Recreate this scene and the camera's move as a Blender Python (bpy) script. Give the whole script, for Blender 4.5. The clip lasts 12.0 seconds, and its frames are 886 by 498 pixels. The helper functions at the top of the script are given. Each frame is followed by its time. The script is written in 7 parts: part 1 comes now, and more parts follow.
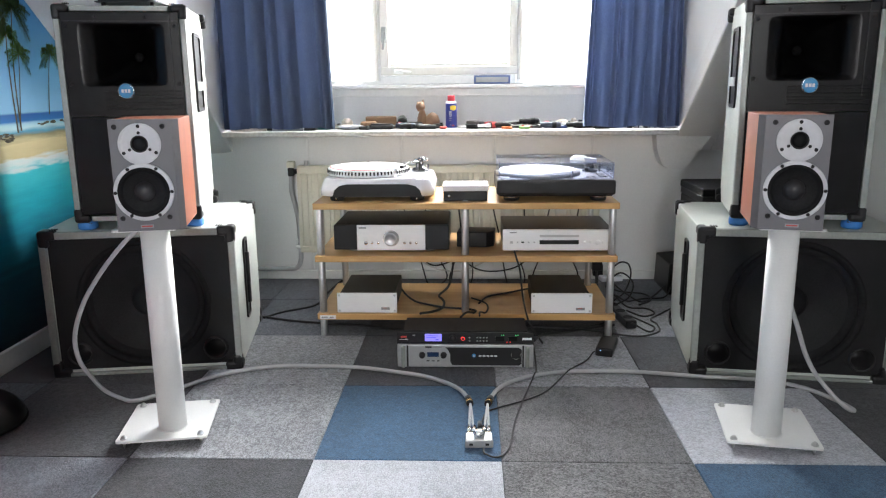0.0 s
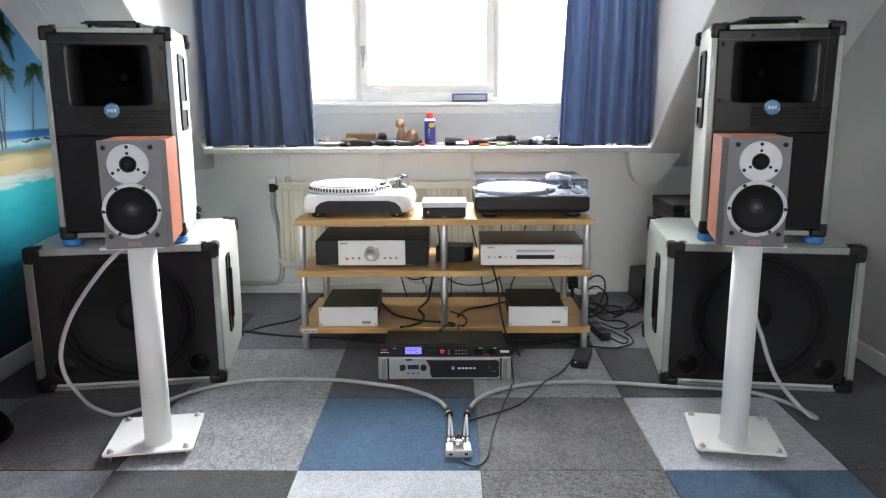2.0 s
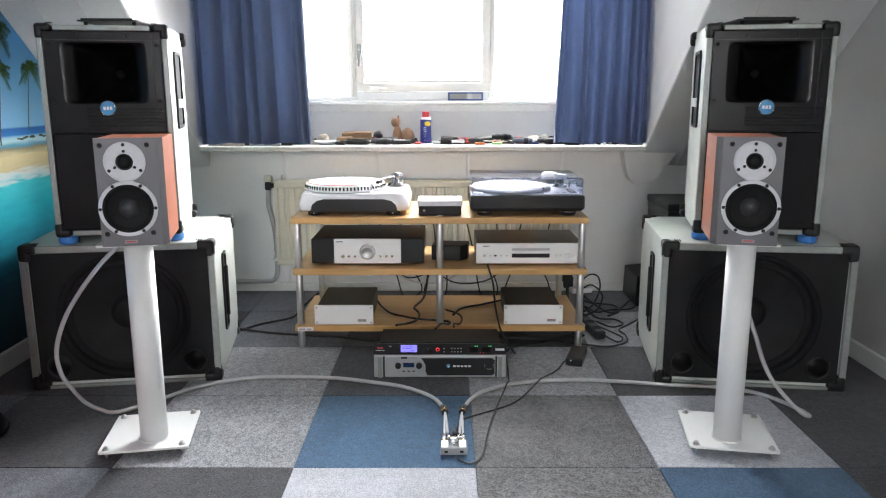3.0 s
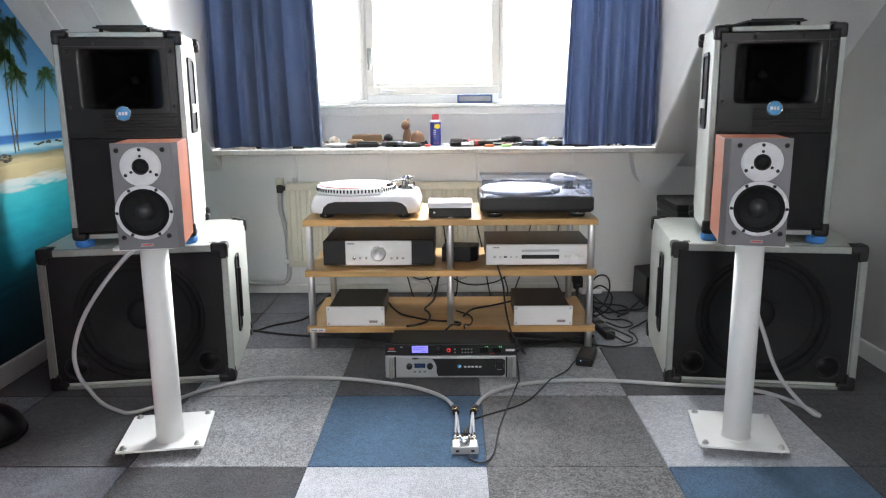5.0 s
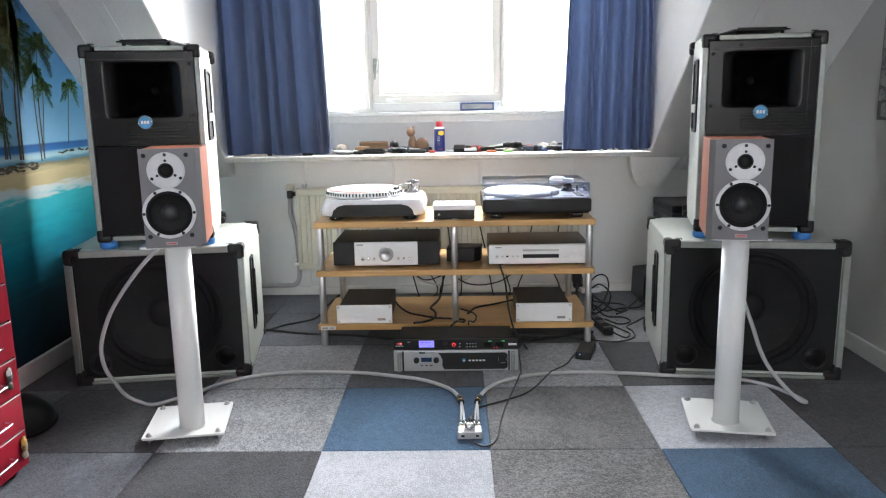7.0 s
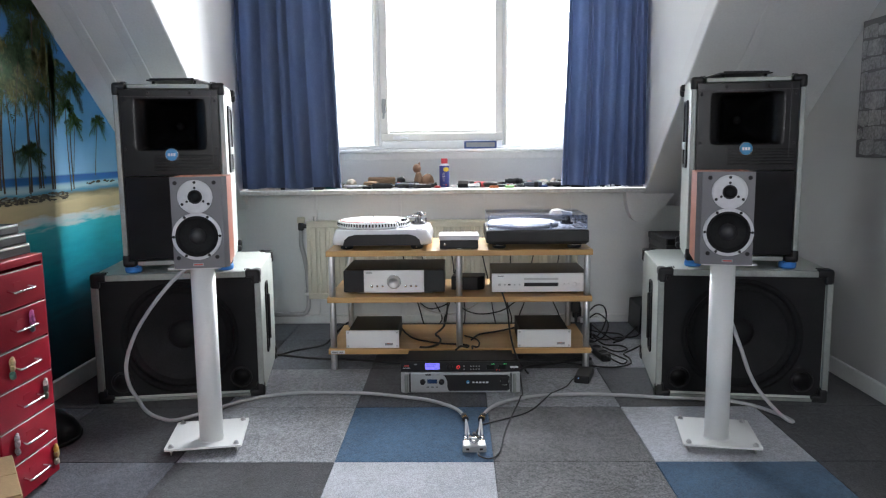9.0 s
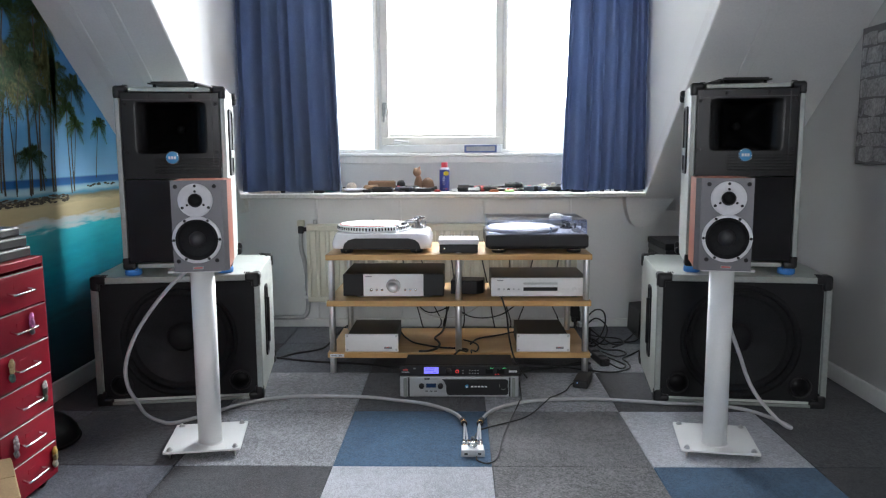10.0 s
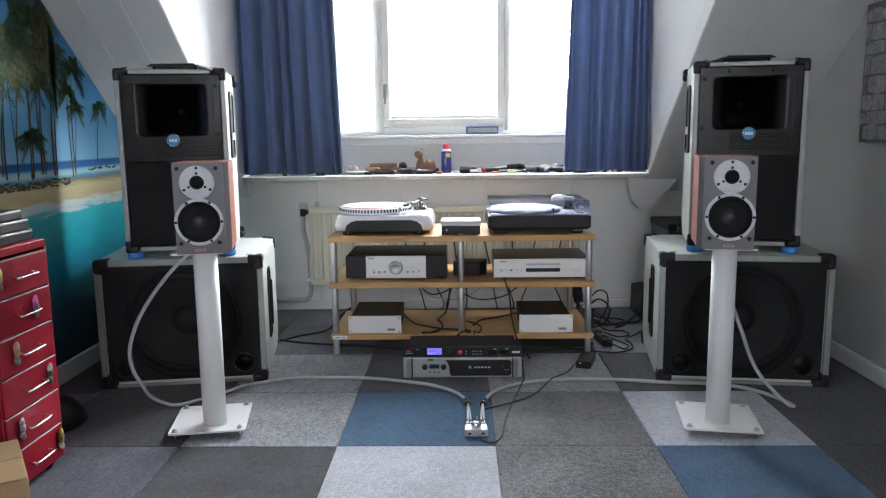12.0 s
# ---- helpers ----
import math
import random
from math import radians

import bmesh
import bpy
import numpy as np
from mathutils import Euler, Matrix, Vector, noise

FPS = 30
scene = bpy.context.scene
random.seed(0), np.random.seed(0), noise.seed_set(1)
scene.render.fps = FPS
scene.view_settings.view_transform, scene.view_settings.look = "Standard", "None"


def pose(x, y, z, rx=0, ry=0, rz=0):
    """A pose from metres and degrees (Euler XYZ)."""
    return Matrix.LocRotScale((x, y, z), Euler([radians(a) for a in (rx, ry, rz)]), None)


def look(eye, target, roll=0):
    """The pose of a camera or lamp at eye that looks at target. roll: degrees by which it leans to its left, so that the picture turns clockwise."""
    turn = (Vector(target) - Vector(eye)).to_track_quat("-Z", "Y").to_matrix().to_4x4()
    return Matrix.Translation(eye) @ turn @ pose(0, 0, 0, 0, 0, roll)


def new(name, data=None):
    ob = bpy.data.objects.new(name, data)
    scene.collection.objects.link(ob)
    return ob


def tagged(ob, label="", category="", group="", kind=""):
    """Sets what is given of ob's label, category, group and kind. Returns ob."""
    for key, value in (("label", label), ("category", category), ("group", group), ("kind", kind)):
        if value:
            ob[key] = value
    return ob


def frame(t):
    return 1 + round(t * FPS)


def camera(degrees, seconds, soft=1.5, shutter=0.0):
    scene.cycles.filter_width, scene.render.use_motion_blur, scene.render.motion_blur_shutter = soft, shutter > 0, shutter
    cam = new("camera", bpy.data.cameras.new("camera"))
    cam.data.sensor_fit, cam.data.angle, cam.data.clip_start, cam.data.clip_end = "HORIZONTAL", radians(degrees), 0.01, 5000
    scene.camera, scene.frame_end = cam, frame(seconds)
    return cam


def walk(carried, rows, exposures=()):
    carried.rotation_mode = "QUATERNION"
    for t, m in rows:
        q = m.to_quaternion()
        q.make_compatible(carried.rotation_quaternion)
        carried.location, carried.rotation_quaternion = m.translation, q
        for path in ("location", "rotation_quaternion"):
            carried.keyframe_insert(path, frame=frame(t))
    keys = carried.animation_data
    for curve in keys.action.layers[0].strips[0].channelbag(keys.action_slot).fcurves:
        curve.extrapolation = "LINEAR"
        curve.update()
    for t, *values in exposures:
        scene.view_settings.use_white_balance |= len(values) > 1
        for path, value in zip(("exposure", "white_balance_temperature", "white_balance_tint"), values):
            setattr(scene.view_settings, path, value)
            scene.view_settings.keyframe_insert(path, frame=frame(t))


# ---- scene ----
cam = camera(61.2, 12.0, soft=1.2)
PATH = [
    (0, (0.02, 0.091, 0.974), (-0.056, 2.042, 0.541), -0.5),
    (0.5, (0.018, 0.067, 0.988), (-0.045, 2.021, 0.57), -0.4),
    (1, (0.011, 0.048, 0.998), (-0.042, 2.005, 0.591), -0.0),
    (1.5, (0.015, 0.033, 1.0), (-0.016, 1.991, 0.592), -0.0),
    (2, (0.018, 0.021, 1.001), (0.0, 1.98, 0.599), -0.3),
    (2.5, (0.014, 0.014, 1.002), (0.006, 1.973, 0.6), -0.1),
    (3, (0.016, 0.013, 1.002), (0.011, 1.972, 0.596), -0.1),
    (5, (0.014, -0.012, 1.008), (-0.017, 1.947, 0.606), -0.5),
    (5.5, (0.019, -0.022, 1.009), (-0.023, 1.937, 0.609), -0.8),
    (6, (0.016, -0.038, 1.008), (-0.027, 1.921, 0.604), -0.8),
    (6.5, (0.009, -0.089, 1.009), (-0.03, 1.871, 0.612), -0.4),
    (7, (0.014, -0.157, 1.0), (-0.028, 1.807, 0.622), -1.0),
    (7.2, (0.016, -0.185, 0.998), (-0.014, 1.782, 0.640), -1.2),
    (8.8, (-0.002, -0.329, 0.973), (-0.043, 1.653, 0.700), -0.5),
    (9, (-0.006, -0.329, 0.971), (-0.047, 1.653, 0.704), -0.6),
    (9.5, (0.003, -0.327, 0.974), (-0.04, 1.654, 0.704), -0.7),
    (10, (-0.004, -0.333, 0.978), (-0.045, 1.65, 0.718), -0.3),
    (10.5, (-0.003, -0.333, 0.976), (-0.048, 1.65, 0.722), -0.3),
    (11, (-0.011, -0.335, 0.974), (-0.054, 1.648, 0.713), -0.0),
    (11.5, (-0.008, -0.334, 0.966), (-0.055, 1.643, 0.673), -0.4),
    (12, (-0.005, -0.332, 0.968), (-0.052, 1.645, 0.665), -0.7),
]
EXPOSURES = [(0, 0.40, 6580, 10), (7, 0.38, 6540, 10), (9, -0.06, 6280, 10), (12, -0.08, 6250, 10)]
walk(cam, [(t, look(eye, target, roll)) for t, eye, target, roll in PATH], EXPOSURES)

# ---- light ----
world = bpy.data.worlds.new("sky")
scene.world = world
world.use_nodes = True
wn = world.node_tree.nodes
sky = wn.new("ShaderNodeTexSky")
sky.sky_type, sky.sun_disc = "NISHITA", False
sky.sun_elevation, sky.sun_rotation = radians(36), radians(6)
sky.air_density, sky.dust_density = 1.0, 4.0
wn["Background"].inputs["Strength"].default_value = 0.15
world.node_tree.links.new(sky.outputs["Color"], wn["Background"].inputs["Color"])

sun = new("sun", bpy.data.lights.new("sun", "SUN"))
sun.data.energy, sun.data.angle, sun.data.color = 1.3, radians(24), (1.0, 0.97, 0.93)
sun.matrix_world = look((1, 9, 6.6), (0, 0, 0))


def window_light(name, x, y, z, wx, wz, watts, turn, colour, down):
    """Daylight that enters through a window opening."""
    lamp = new(name, bpy.data.lights.new(name, "AREA"))
    lamp.data.shape, lamp.data.size, lamp.data.size_y = "RECTANGLE", wx, wz
    lamp.data.energy, lamp.data.color = watts, colour
    lamp.matrix_world = pose(x, y, z, 90 - down, 0, turn)
    return lamp


window_light("dormer_daylight", 0.50, 4.95, 1.90, 1.7, 1.4, 350, 168, (0.965, 0.98, 1.0), 30)
# added lamp in an assumed, unseen rear window; placed to light the fronts
window_light("rear_daylight", 0.0, -3.66, 1.505, 1.0, 1.06, 47, 2, (0.98, 0.98, 1.0), 14)


# ---- materials ----
def material(name, colour, rough=0.5, metal=0.0, dark=0.85, scale=6.0, grain=90.0, bump=0.05, specular=0.5, coat=0.0, stretch=(1, 1, 1), per_object=0.0):
    """A surface with broad stains, fine grain and slight relief."""
    m = bpy.data.materials.new(name)
    m.use_nodes = True
    n, l = m.node_tree.nodes, m.node_tree.links
    b = n["Principled BSDF"]
    b.inputs["Roughness"].default_value, b.inputs["Metallic"].default_value = rough, metal
    b.inputs["Specular IOR Level"].default_value, b.inputs["Coat Weight"].default_value = specular, coat
    tc, mp = n.new("ShaderNodeTexCoord"), n.new("ShaderNodeMapping")
    mp.inputs["Scale"].default_value = stretch
    l.new(tc.outputs["Object"], mp.inputs["Vector"])
    big, fine = n.new("ShaderNodeTexNoise"), n.new("ShaderNodeTexNoise")
    big.inputs["Scale"].default_value, big.inputs["Detail"].default_value = scale, 4
    fine.inputs["Scale"].default_value, fine.inputs["Detail"].default_value = grain, 3
    for t in (big, fine):
        l.new(mp.outputs["Vector"], t.inputs["Vector"])
    add = n.new("ShaderNodeMath")
    add.operation = "MULTIPLY_ADD"
    add.inputs[1].default_value = 0.5
    half = n.new("ShaderNodeMath")
    half.operation = "MULTIPLY"
    half.inputs[1].default_value = 0.5
    l.new(fine.outputs["Fac"], half.inputs[0])
    l.new(big.outputs["Fac"], add.inputs[0])
    l.new(half.outputs[0], add.inputs[2])
    ramp = n.new("ShaderNodeValToRGB")
    ramp.color_ramp.elements[0].position, ramp.color_ramp.elements[1].position = 0.35, 0.65
    ramp.color_ramp.elements[0].color = (*[c * dark for c in colour], 1)
    ramp.color_ramp.elements[1].color = (*[min(1, c * (2 - dark)) for c in colour], 1)
    l.new(add.outputs[0], ramp.inputs["Fac"])
    out = ramp.outputs["Color"]
    if per_object:
        info, rng, mix = n.new("ShaderNodeObjectInfo"), n.new("ShaderNodeMapRange"), n.new("ShaderNodeMixRGB")
        rng.inputs["To Min"].default_value, rng.inputs["To Max"].default_value = 1 - per_object, 1 + per_object
        mix.blend_type, mix.inputs["Fac"].default_value = "MULTIPLY", 1
        l.new(info.outputs["Random"], rng.inputs["Value"])
        l.new(out, mix.inputs[1])
        l.new(rng.outputs[0], mix.inputs[2])
        out = mix.outputs[0]
    l.new(out, b.inputs["Base Color"])
    if bump:
        bp = n.new("ShaderNodeBump")
        bp.inputs["Strength"].default_value, bp.inputs["Distance"].default_value = bump, 0.01
        l.new(fine.outputs["Fac"], bp.inputs["Height"])
        l.new(bp.outputs["Normal"], b.inputs["Normal"])
    return m


def wood(name, light, deep, scale, rough, axis):
    """Straight-grained veneer; axis is the grain's direction."""
    m = material(name, light, rough, bump=0)
    n, l = m.node_tree.nodes, m.node_tree.links
    mp = n["Mapping"]
    s = [14.0, 14.0, 14.0]
    s[axis] = 0.7
    mp.inputs["Scale"].default_value = s
    r = n["Color Ramp"].color_ramp
    n["Noise Texture"].inputs["Scale"].default_value = scale
    n["Noise Texture.001"].inputs["Scale"].default_value = scale * 5
    r.elements[0].color, r.elements[1].color = (*deep, 1), (*light, 1)
    n["Principled BSDF"].inputs["Coat Weight"].default_value = 0.15
    return m


def carpet(name, colour, fleck):
    """Loop-pile carpet: flecks, short streaks along the pile, and real roughness."""
    m = bpy.data.materials.new(name)
    m.use_nodes = True
    n, l = m.node_tree.nodes, m.node_tree.links
    b = n["Principled BSDF"]
    b.inputs["Roughness"].default_value, b.inputs["Specular IOR Level"].default_value = 0.95, 0.1
    b.inputs["Sheen Weight"].default_value = 0.15
    tc, mp, info = n.new("ShaderNodeTexCoord"), n.new("ShaderNodeMapping"), n.new("ShaderNodeObjectInfo")
    mp.inputs["Scale"].default_value = (1.0, 0.62, 1.0)
    off = n.new("ShaderNodeVectorMath")
    off.operation = "ADD"
    l.new(tc.outputs["Object"], off.inputs[0])
    l.new(info.outputs["Random"], off.inputs[1])
    l.new(off.outputs[0], mp.inputs["Vector"])
    loop, streak, broad = n.new("ShaderNodeTexNoise"), n.new("ShaderNodeTexNoise"), n.new("ShaderNodeTexNoise")
    loop.inputs["Scale"].default_value, loop.inputs["Detail"].default_value, loop.inputs["Roughness"].default_value = 240, 2, 0.75
    streak.inputs["Scale"].default_value, streak.inputs["Detail"].default_value = 70, 3
    broad.inputs["Scale"].default_value, broad.inputs["Detail"].default_value = 5, 5
    for t in (loop, streak):
        l.new(mp.outputs["Vector"], t.inputs["Vector"])
    l.new(off.outputs[0], broad.inputs["Vector"])
    s1, s2 = n.new("ShaderNodeMath"), n.new("ShaderNodeMath")
    s1.operation = s2.operation = "MULTIPLY_ADD"
    s1.inputs[1].default_value, s2.inputs[1].default_value = 0.6, 0.22
    l.new(loop.outputs["Fac"], s1.inputs[0])
    l.new(streak.outputs["Fac"], s2.inputs[0])
    third = n.new("ShaderNodeMath")
    third.operation, third.inputs[1].default_value = "MULTIPLY", 0.18
    l.new(broad.outputs["Fac"], third.inputs[0])
    l.new(third.outputs[0], s2.inputs[2])
    l.new(s2.outputs[0], s1.inputs[2])
    ramp = n.new("ShaderNodeValToRGB")
    ramp.color_ramp.elements[0].position, ramp.color_ramp.elements[1].position = 0.41, 0.60
    ramp.color_ramp.elements[0].color = (*[c * (1 - fleck) for c in colour], 1)
    ramp.color_ramp.elements[1].color = (*[c * (1 + fleck) for c in colour], 1)
    l.new(s1.outputs[0], ramp.inputs["Fac"])
    rng, mix = n.new("ShaderNodeMapRange"), n.new("ShaderNodeMixRGB")
    rng.inputs["To Min"].default_value, rng.inputs["To Max"].default_value = 0.92, 1.08
    mix.blend_type, mix.inputs["Fac"].default_value = "MULTIPLY", 1
    l.new(info.outputs["Random"], rng.inputs["Value"])
    l.new(ramp.outputs["Color"], mix.inputs[1])
    l.new(rng.outputs[0], mix.inputs[2])
    l.new(mix.outputs[0], b.inputs["Base Color"])
    bp = n.new("ShaderNodeBump")
    bp.inputs["Strength"].default_value, bp.inputs["Distance"].default_value = 0.6, 0.004
    l.new(loop.outputs["Fac"], bp.inputs["Height"])
    l.new(bp.outputs["Normal"], b.inputs["Normal"])
    return m


def glow(name, colour, strength):
    m = material(name, colour, 0.3, bump=0)
    b = m.node_tree.nodes["Principled BSDF"]
    b.inputs["Emission Color"].default_value, b.inputs["Emission Strength"].default_value = (*colour, 1), strength
    return m


def clear(name, colour, rough, ior):
    m = material(name, colour, rough, bump=0)
    b = m.node_tree.nodes["Principled BSDF"]
    b.inputs["Transmission Weight"].default_value, b.inputs["IOR"].default_value = 1.0, ior
    return m


WALL = material("white_wall_paint", (0.74, 0.75, 0.75), 0.6, dark=0.96, scale=2.5, grain=160, bump=0.06)
SLOPE = material("white_slope_paint", (0.72, 0.72, 0.72), 0.65, dark=0.95, scale=3, grain=120, bump=0.08)
# ceiling is out of view; tone lowered to cut bounce light
CEIL = material("ceiling_paint", (0.62, 0.61, 0.59), 0.8, dark=0.95, scale=2, grain=150, bump=0.05)
TRIM = material("white_gloss_paint", (0.76, 0.77, 0.76), 0.3, dark=0.95, scale=5, grain=60, bump=0.02)
# east wall's shade put into its colour: the white paint toned down
EASTWALL = material("shaded_east_wall_paint", (0.51, 0.51, 0.505), 0.6, dark=0.95, scale=2.5, grain=160, bump=0.06)
# unseen rear wall, darkened to hold down the fill it throws back
REARWALL = material("unseen_rear_wall_paint", (0.30, 0.29, 0.28), 0.8, dark=0.93, scale=2, grain=120, bump=0.05)
# white shelf's colour is darkened to offset the strong window light on it
SHELFPAINT = material("dimmed_shelf_paint", (0.50, 0.49, 0.47), 0.45, dark=0.8, scale=8, grain=70, bump=0.03)
PVC = material("cream_window_frame", (0.72, 0.71, 0.66), 0.35, dark=0.95, scale=6, grain=60, bump=0.01)
LINING = material("dark_wood_floor", (0.06, 0.06, 0.065), 0.9, dark=0.8)
CURTAIN = material("blue_curtain_cloth", (0.091, 0.114, 0.172), 0.9, dark=0.88, scale=3, grain=320, bump=0.12, specular=0.15, stretch=(1, 1, 0.3))
TILE_LIGHT = carpet("light_grey_carpet", (0.45, 0.465, 0.505), 0.28)
TILE_MID = carpet("mid_grey_carpet", (0.250, 0.256, 0.275), 0.48)
TILE_BROWN = carpet("brown_grey_carpet", (0.160, 0.158, 0.163), 0.58)
TILE_DARK = carpet("dark_grey_carpet", (0.058, 0.059, 0.066), 0.5)
TILE_SLATE = carpet("slate_grey_carpet", (0.118, 0.125, 0.150), 0.48)
TILE_BLUE = carpet("blue_carpet", (0.045, 0.095, 0.165), 0.34)
VINYL = material("pale_grey_vinyl", (0.55, 0.58, 0.54), 0.55, dark=0.93, scale=9, grain=420, bump=0.25)
BLACKVINYL = material("black_vinyl", (0.015, 0.015, 0.016), 0.65, dark=0.8, grain=400, bump=0.2, specular=0.2)
GRILLE = material("black_grille_foam", (0.015, 0.015, 0.016), 0.85, dark=0.7, scale=5, grain=500, bump=0.3, specular=0.2)
BLACK = material("black_plastic", (0.014, 0.014, 0.015), 0.42, dark=0.8, scale=8, grain=260, bump=0.05, specular=0.35)
HORN = material("black_moulded_horn", (0.0065, 0.0065, 0.007), 0.28, dark=0.85, scale=6, grain=300, bump=0, specular=0.16)
CONE = material("dark_paper_cone", (0.015, 0.015, 0.016), 0.6, dark=0.75, scale=9, grain=220, bump=0.1, specular=0.15)
RUBBER = material("black_rubber", (0.014, 0.014, 0.015), 0.75, dark=0.8, bump=0.03, specular=0.12)
DOMEMAT = material("dust_cap", (0.035, 0.035, 0.038), 0.35, dark=0.85, bump=0.02)
ALU = material("aluminium_edge", (0.31, 0.33, 0.31), 0.5, metal=0.45, dark=0.9, scale=12, grain=120, bump=0.03)
STEEL = material("brushed_steel_tube", (0.58, 0.58, 0.58), 0.33, metal=0.9, dark=0.92, grain=180, bump=0.02)
CHROME = material("polished_chrome", (0.82, 0.82, 0.83), 0.09, metal=1.0, dark=0.96, bump=0)
GOLD = material("gold_plated_brass", (0.75, 0.5, 0.22), 0.22, metal=1.0, dark=0.9, bump=0)
SILVER = material("silver_faceplate", (0.90, 0.90, 0.90), 0.45, metal=0.08, dark=0.97, scale=4, grain=380, bump=0.015, stretch=(0.1, 1, 1))
AMPSILVER = material("cast_grey_front", (0.46, 0.47, 0.48), 0.4, metal=0.4, dark=0.93, scale=8, grain=200, bump=0.03)
DARKLID = material("dark_brown_lid", (0.019, 0.017, 0.017), 0.5, dark=0.9, grain=350, bump=0.04, specular=0.3)
LIDGREY = material("grey_brown_lid", (0.085, 0.075, 0.07), 0.4, metal=0.3, dark=0.92, grain=350, bump=0.03)
BEECH = wood("beech_shelf_veneer", (0.66, 0.41, 0.17), (0.52, 0.29, 0.105), 1.1, 0.32, 0)
CHERRY = wood("cherry_veneer", (0.40, 0.115, 0.05), (0.27, 0.065, 0.03), 1.4, 0.35, 2)
CORK = wood("pale_wood", (0.30, 0.185, 0.10), (0.20, 0.115, 0.06), 1.6, 0.6, 0)
BAFFLE = material("grey_baffle_lacquer", (0.140, 0.137, 0.148), 0.45, metal=0.2, dark=0.95, scale=6, grain=500, bump=0.03)
RIM = material("silver_grey_driver_frame", (0.60, 0.60, 0.62), 0.55, metal=0.05, dark=0.95, bump=0.01)
WHITEMETAL = material("white_powder_coat", (0.80, 0.81, 0.80), 0.42, dark=0.96, scale=7, grain=260, bump=0.04)
WHITEPLASTIC = material("gloss_white_plastic", (0.78, 0.78, 0.82), 0.18, dark=0.97, bump=0, coat=0.4)
BLUEFOOT = material("blue_rubber_foot", (0.045, 0.22, 0.60), 0.5, dark=0.85, bump=0.03)
LOGOBLUE = material("blue_badge", (0.05, 0.28, 0.55), 0.35, dark=0.95, bump=0)
WHITEINK = material("white_print", (0.75, 0.76, 0.78), 0.5, dark=0.96, bump=0)
GREYINK = material("grey_print", (0.30, 0.30, 0.31), 0.5, dark=0.9, bump=0)
REDINK = material("red_print", (0.55, 0.06, 0.05), 0.45, dark=0.9, bump=0)
PALEBLUE = material("pale_blue_plastic", (0.42, 0.46, 0.60), 0.3, dark=0.95, bump=0)
CREAM = material("cream_radiator_enamel", (0.62, 0.60, 0.50), 0.35, dark=0.95, scale=4, bump=0.01)
GREYCABLE = material("grey_cable_sleeve", (0.44, 0.44, 0.45), 0.5, dark=0.88, grain=600, bump=0.2)
BLACKCABLE = material("black_cable", (0.013, 0.013, 0.014), 0.5, dark=0.8, bump=0.02)
WHITECABLE = material("white_cable", (0.55, 0.54, 0.52), 0.5, dark=0.9, bump=0.02)
RED = material("red_steel_enamel", (0.27, 0.003, 0.017), 0.36, dark=0.93, scale=5, grain=200, bump=0.02, specular=0.3)
CARDBOARD = material("brown_cardboard", (0.40, 0.26, 0.13), 0.8, dark=0.9, scale=9, grain=150, bump=0.08, stretch=(1, 1, 0.2))
RECORD = material("pale_slip_mat", (0.80, 0.77, 0.74), 0.6, dark=0.96, bump=0.02)
SCREEN = glow("lit_blue_display", (0.24, 0.22, 0.95), 0.75)
TINT = material("dark_violet_print", (0.05, 0.05, 0.35), 0.4, bump=0)
DARKSTEEL = material("dark_chrome", (0.30, 0.30, 0.31), 0.18, metal=1.0, dark=0.8, bump=0)
DECK = material("dark_deck_plate", (0.34, 0.34, 0.37), 0.3, metal=0.7, dark=0.9, bump=0.01)
REDLED = glow("red_indicator", (0.9, 0.05, 0.05), 0.7)
GREENLED = glow("green_indicator", (0.1, 0.8, 0.25), 0.7)
BLUELED = glow("blue_indicator", (0.3, 0.5, 1.0), 1.2)
GLASS = clear("window_glass", (0.97, 0.98, 0.98), 0.0, 1.45)
def thin_clear(name, tint):
    """Thin clear sheet: see-through, with a mirror gloss that grows at grazing angles."""
    m = bpy.data.materials.new(name)
    m.use_nodes = True
    n, l = m.node_tree.nodes, m.node_tree.links
    out = n["Material Output"]
    see, shine, mix, lw, power, gain = (n.new("ShaderNode" + k) for k in ("BsdfTransparent", "BsdfGlossy", "MixShader", "LayerWeight", "Math", "Math"))
    see.inputs["Color"].default_value, shine.inputs["Roughness"].default_value = (*tint, 1), 0.04
    shine.inputs["Color"].default_value = (0.86, 0.90, 1.0, 1)
    power.operation, power.inputs[1].default_value = "POWER", 3.0
    gain.operation, gain.inputs[1].default_value, gain.inputs[2].default_value = "MULTIPLY_ADD", 0.9, 0.07
    l.new(lw.outputs["Facing"], power.inputs[0])
    l.new(power.outputs[0], gain.inputs[0])
    l.new(gain.outputs[0], mix.inputs["Fac"])
    l.new(see.outputs[0], mix.inputs[1])
    l.new(shine.outputs[0], mix.inputs[2])
    l.new(mix.outputs[0], out.inputs["Surface"])
    return m


ACRYLIC = thin_clear("clear_acrylic", (0.86, 0.885, 0.94))


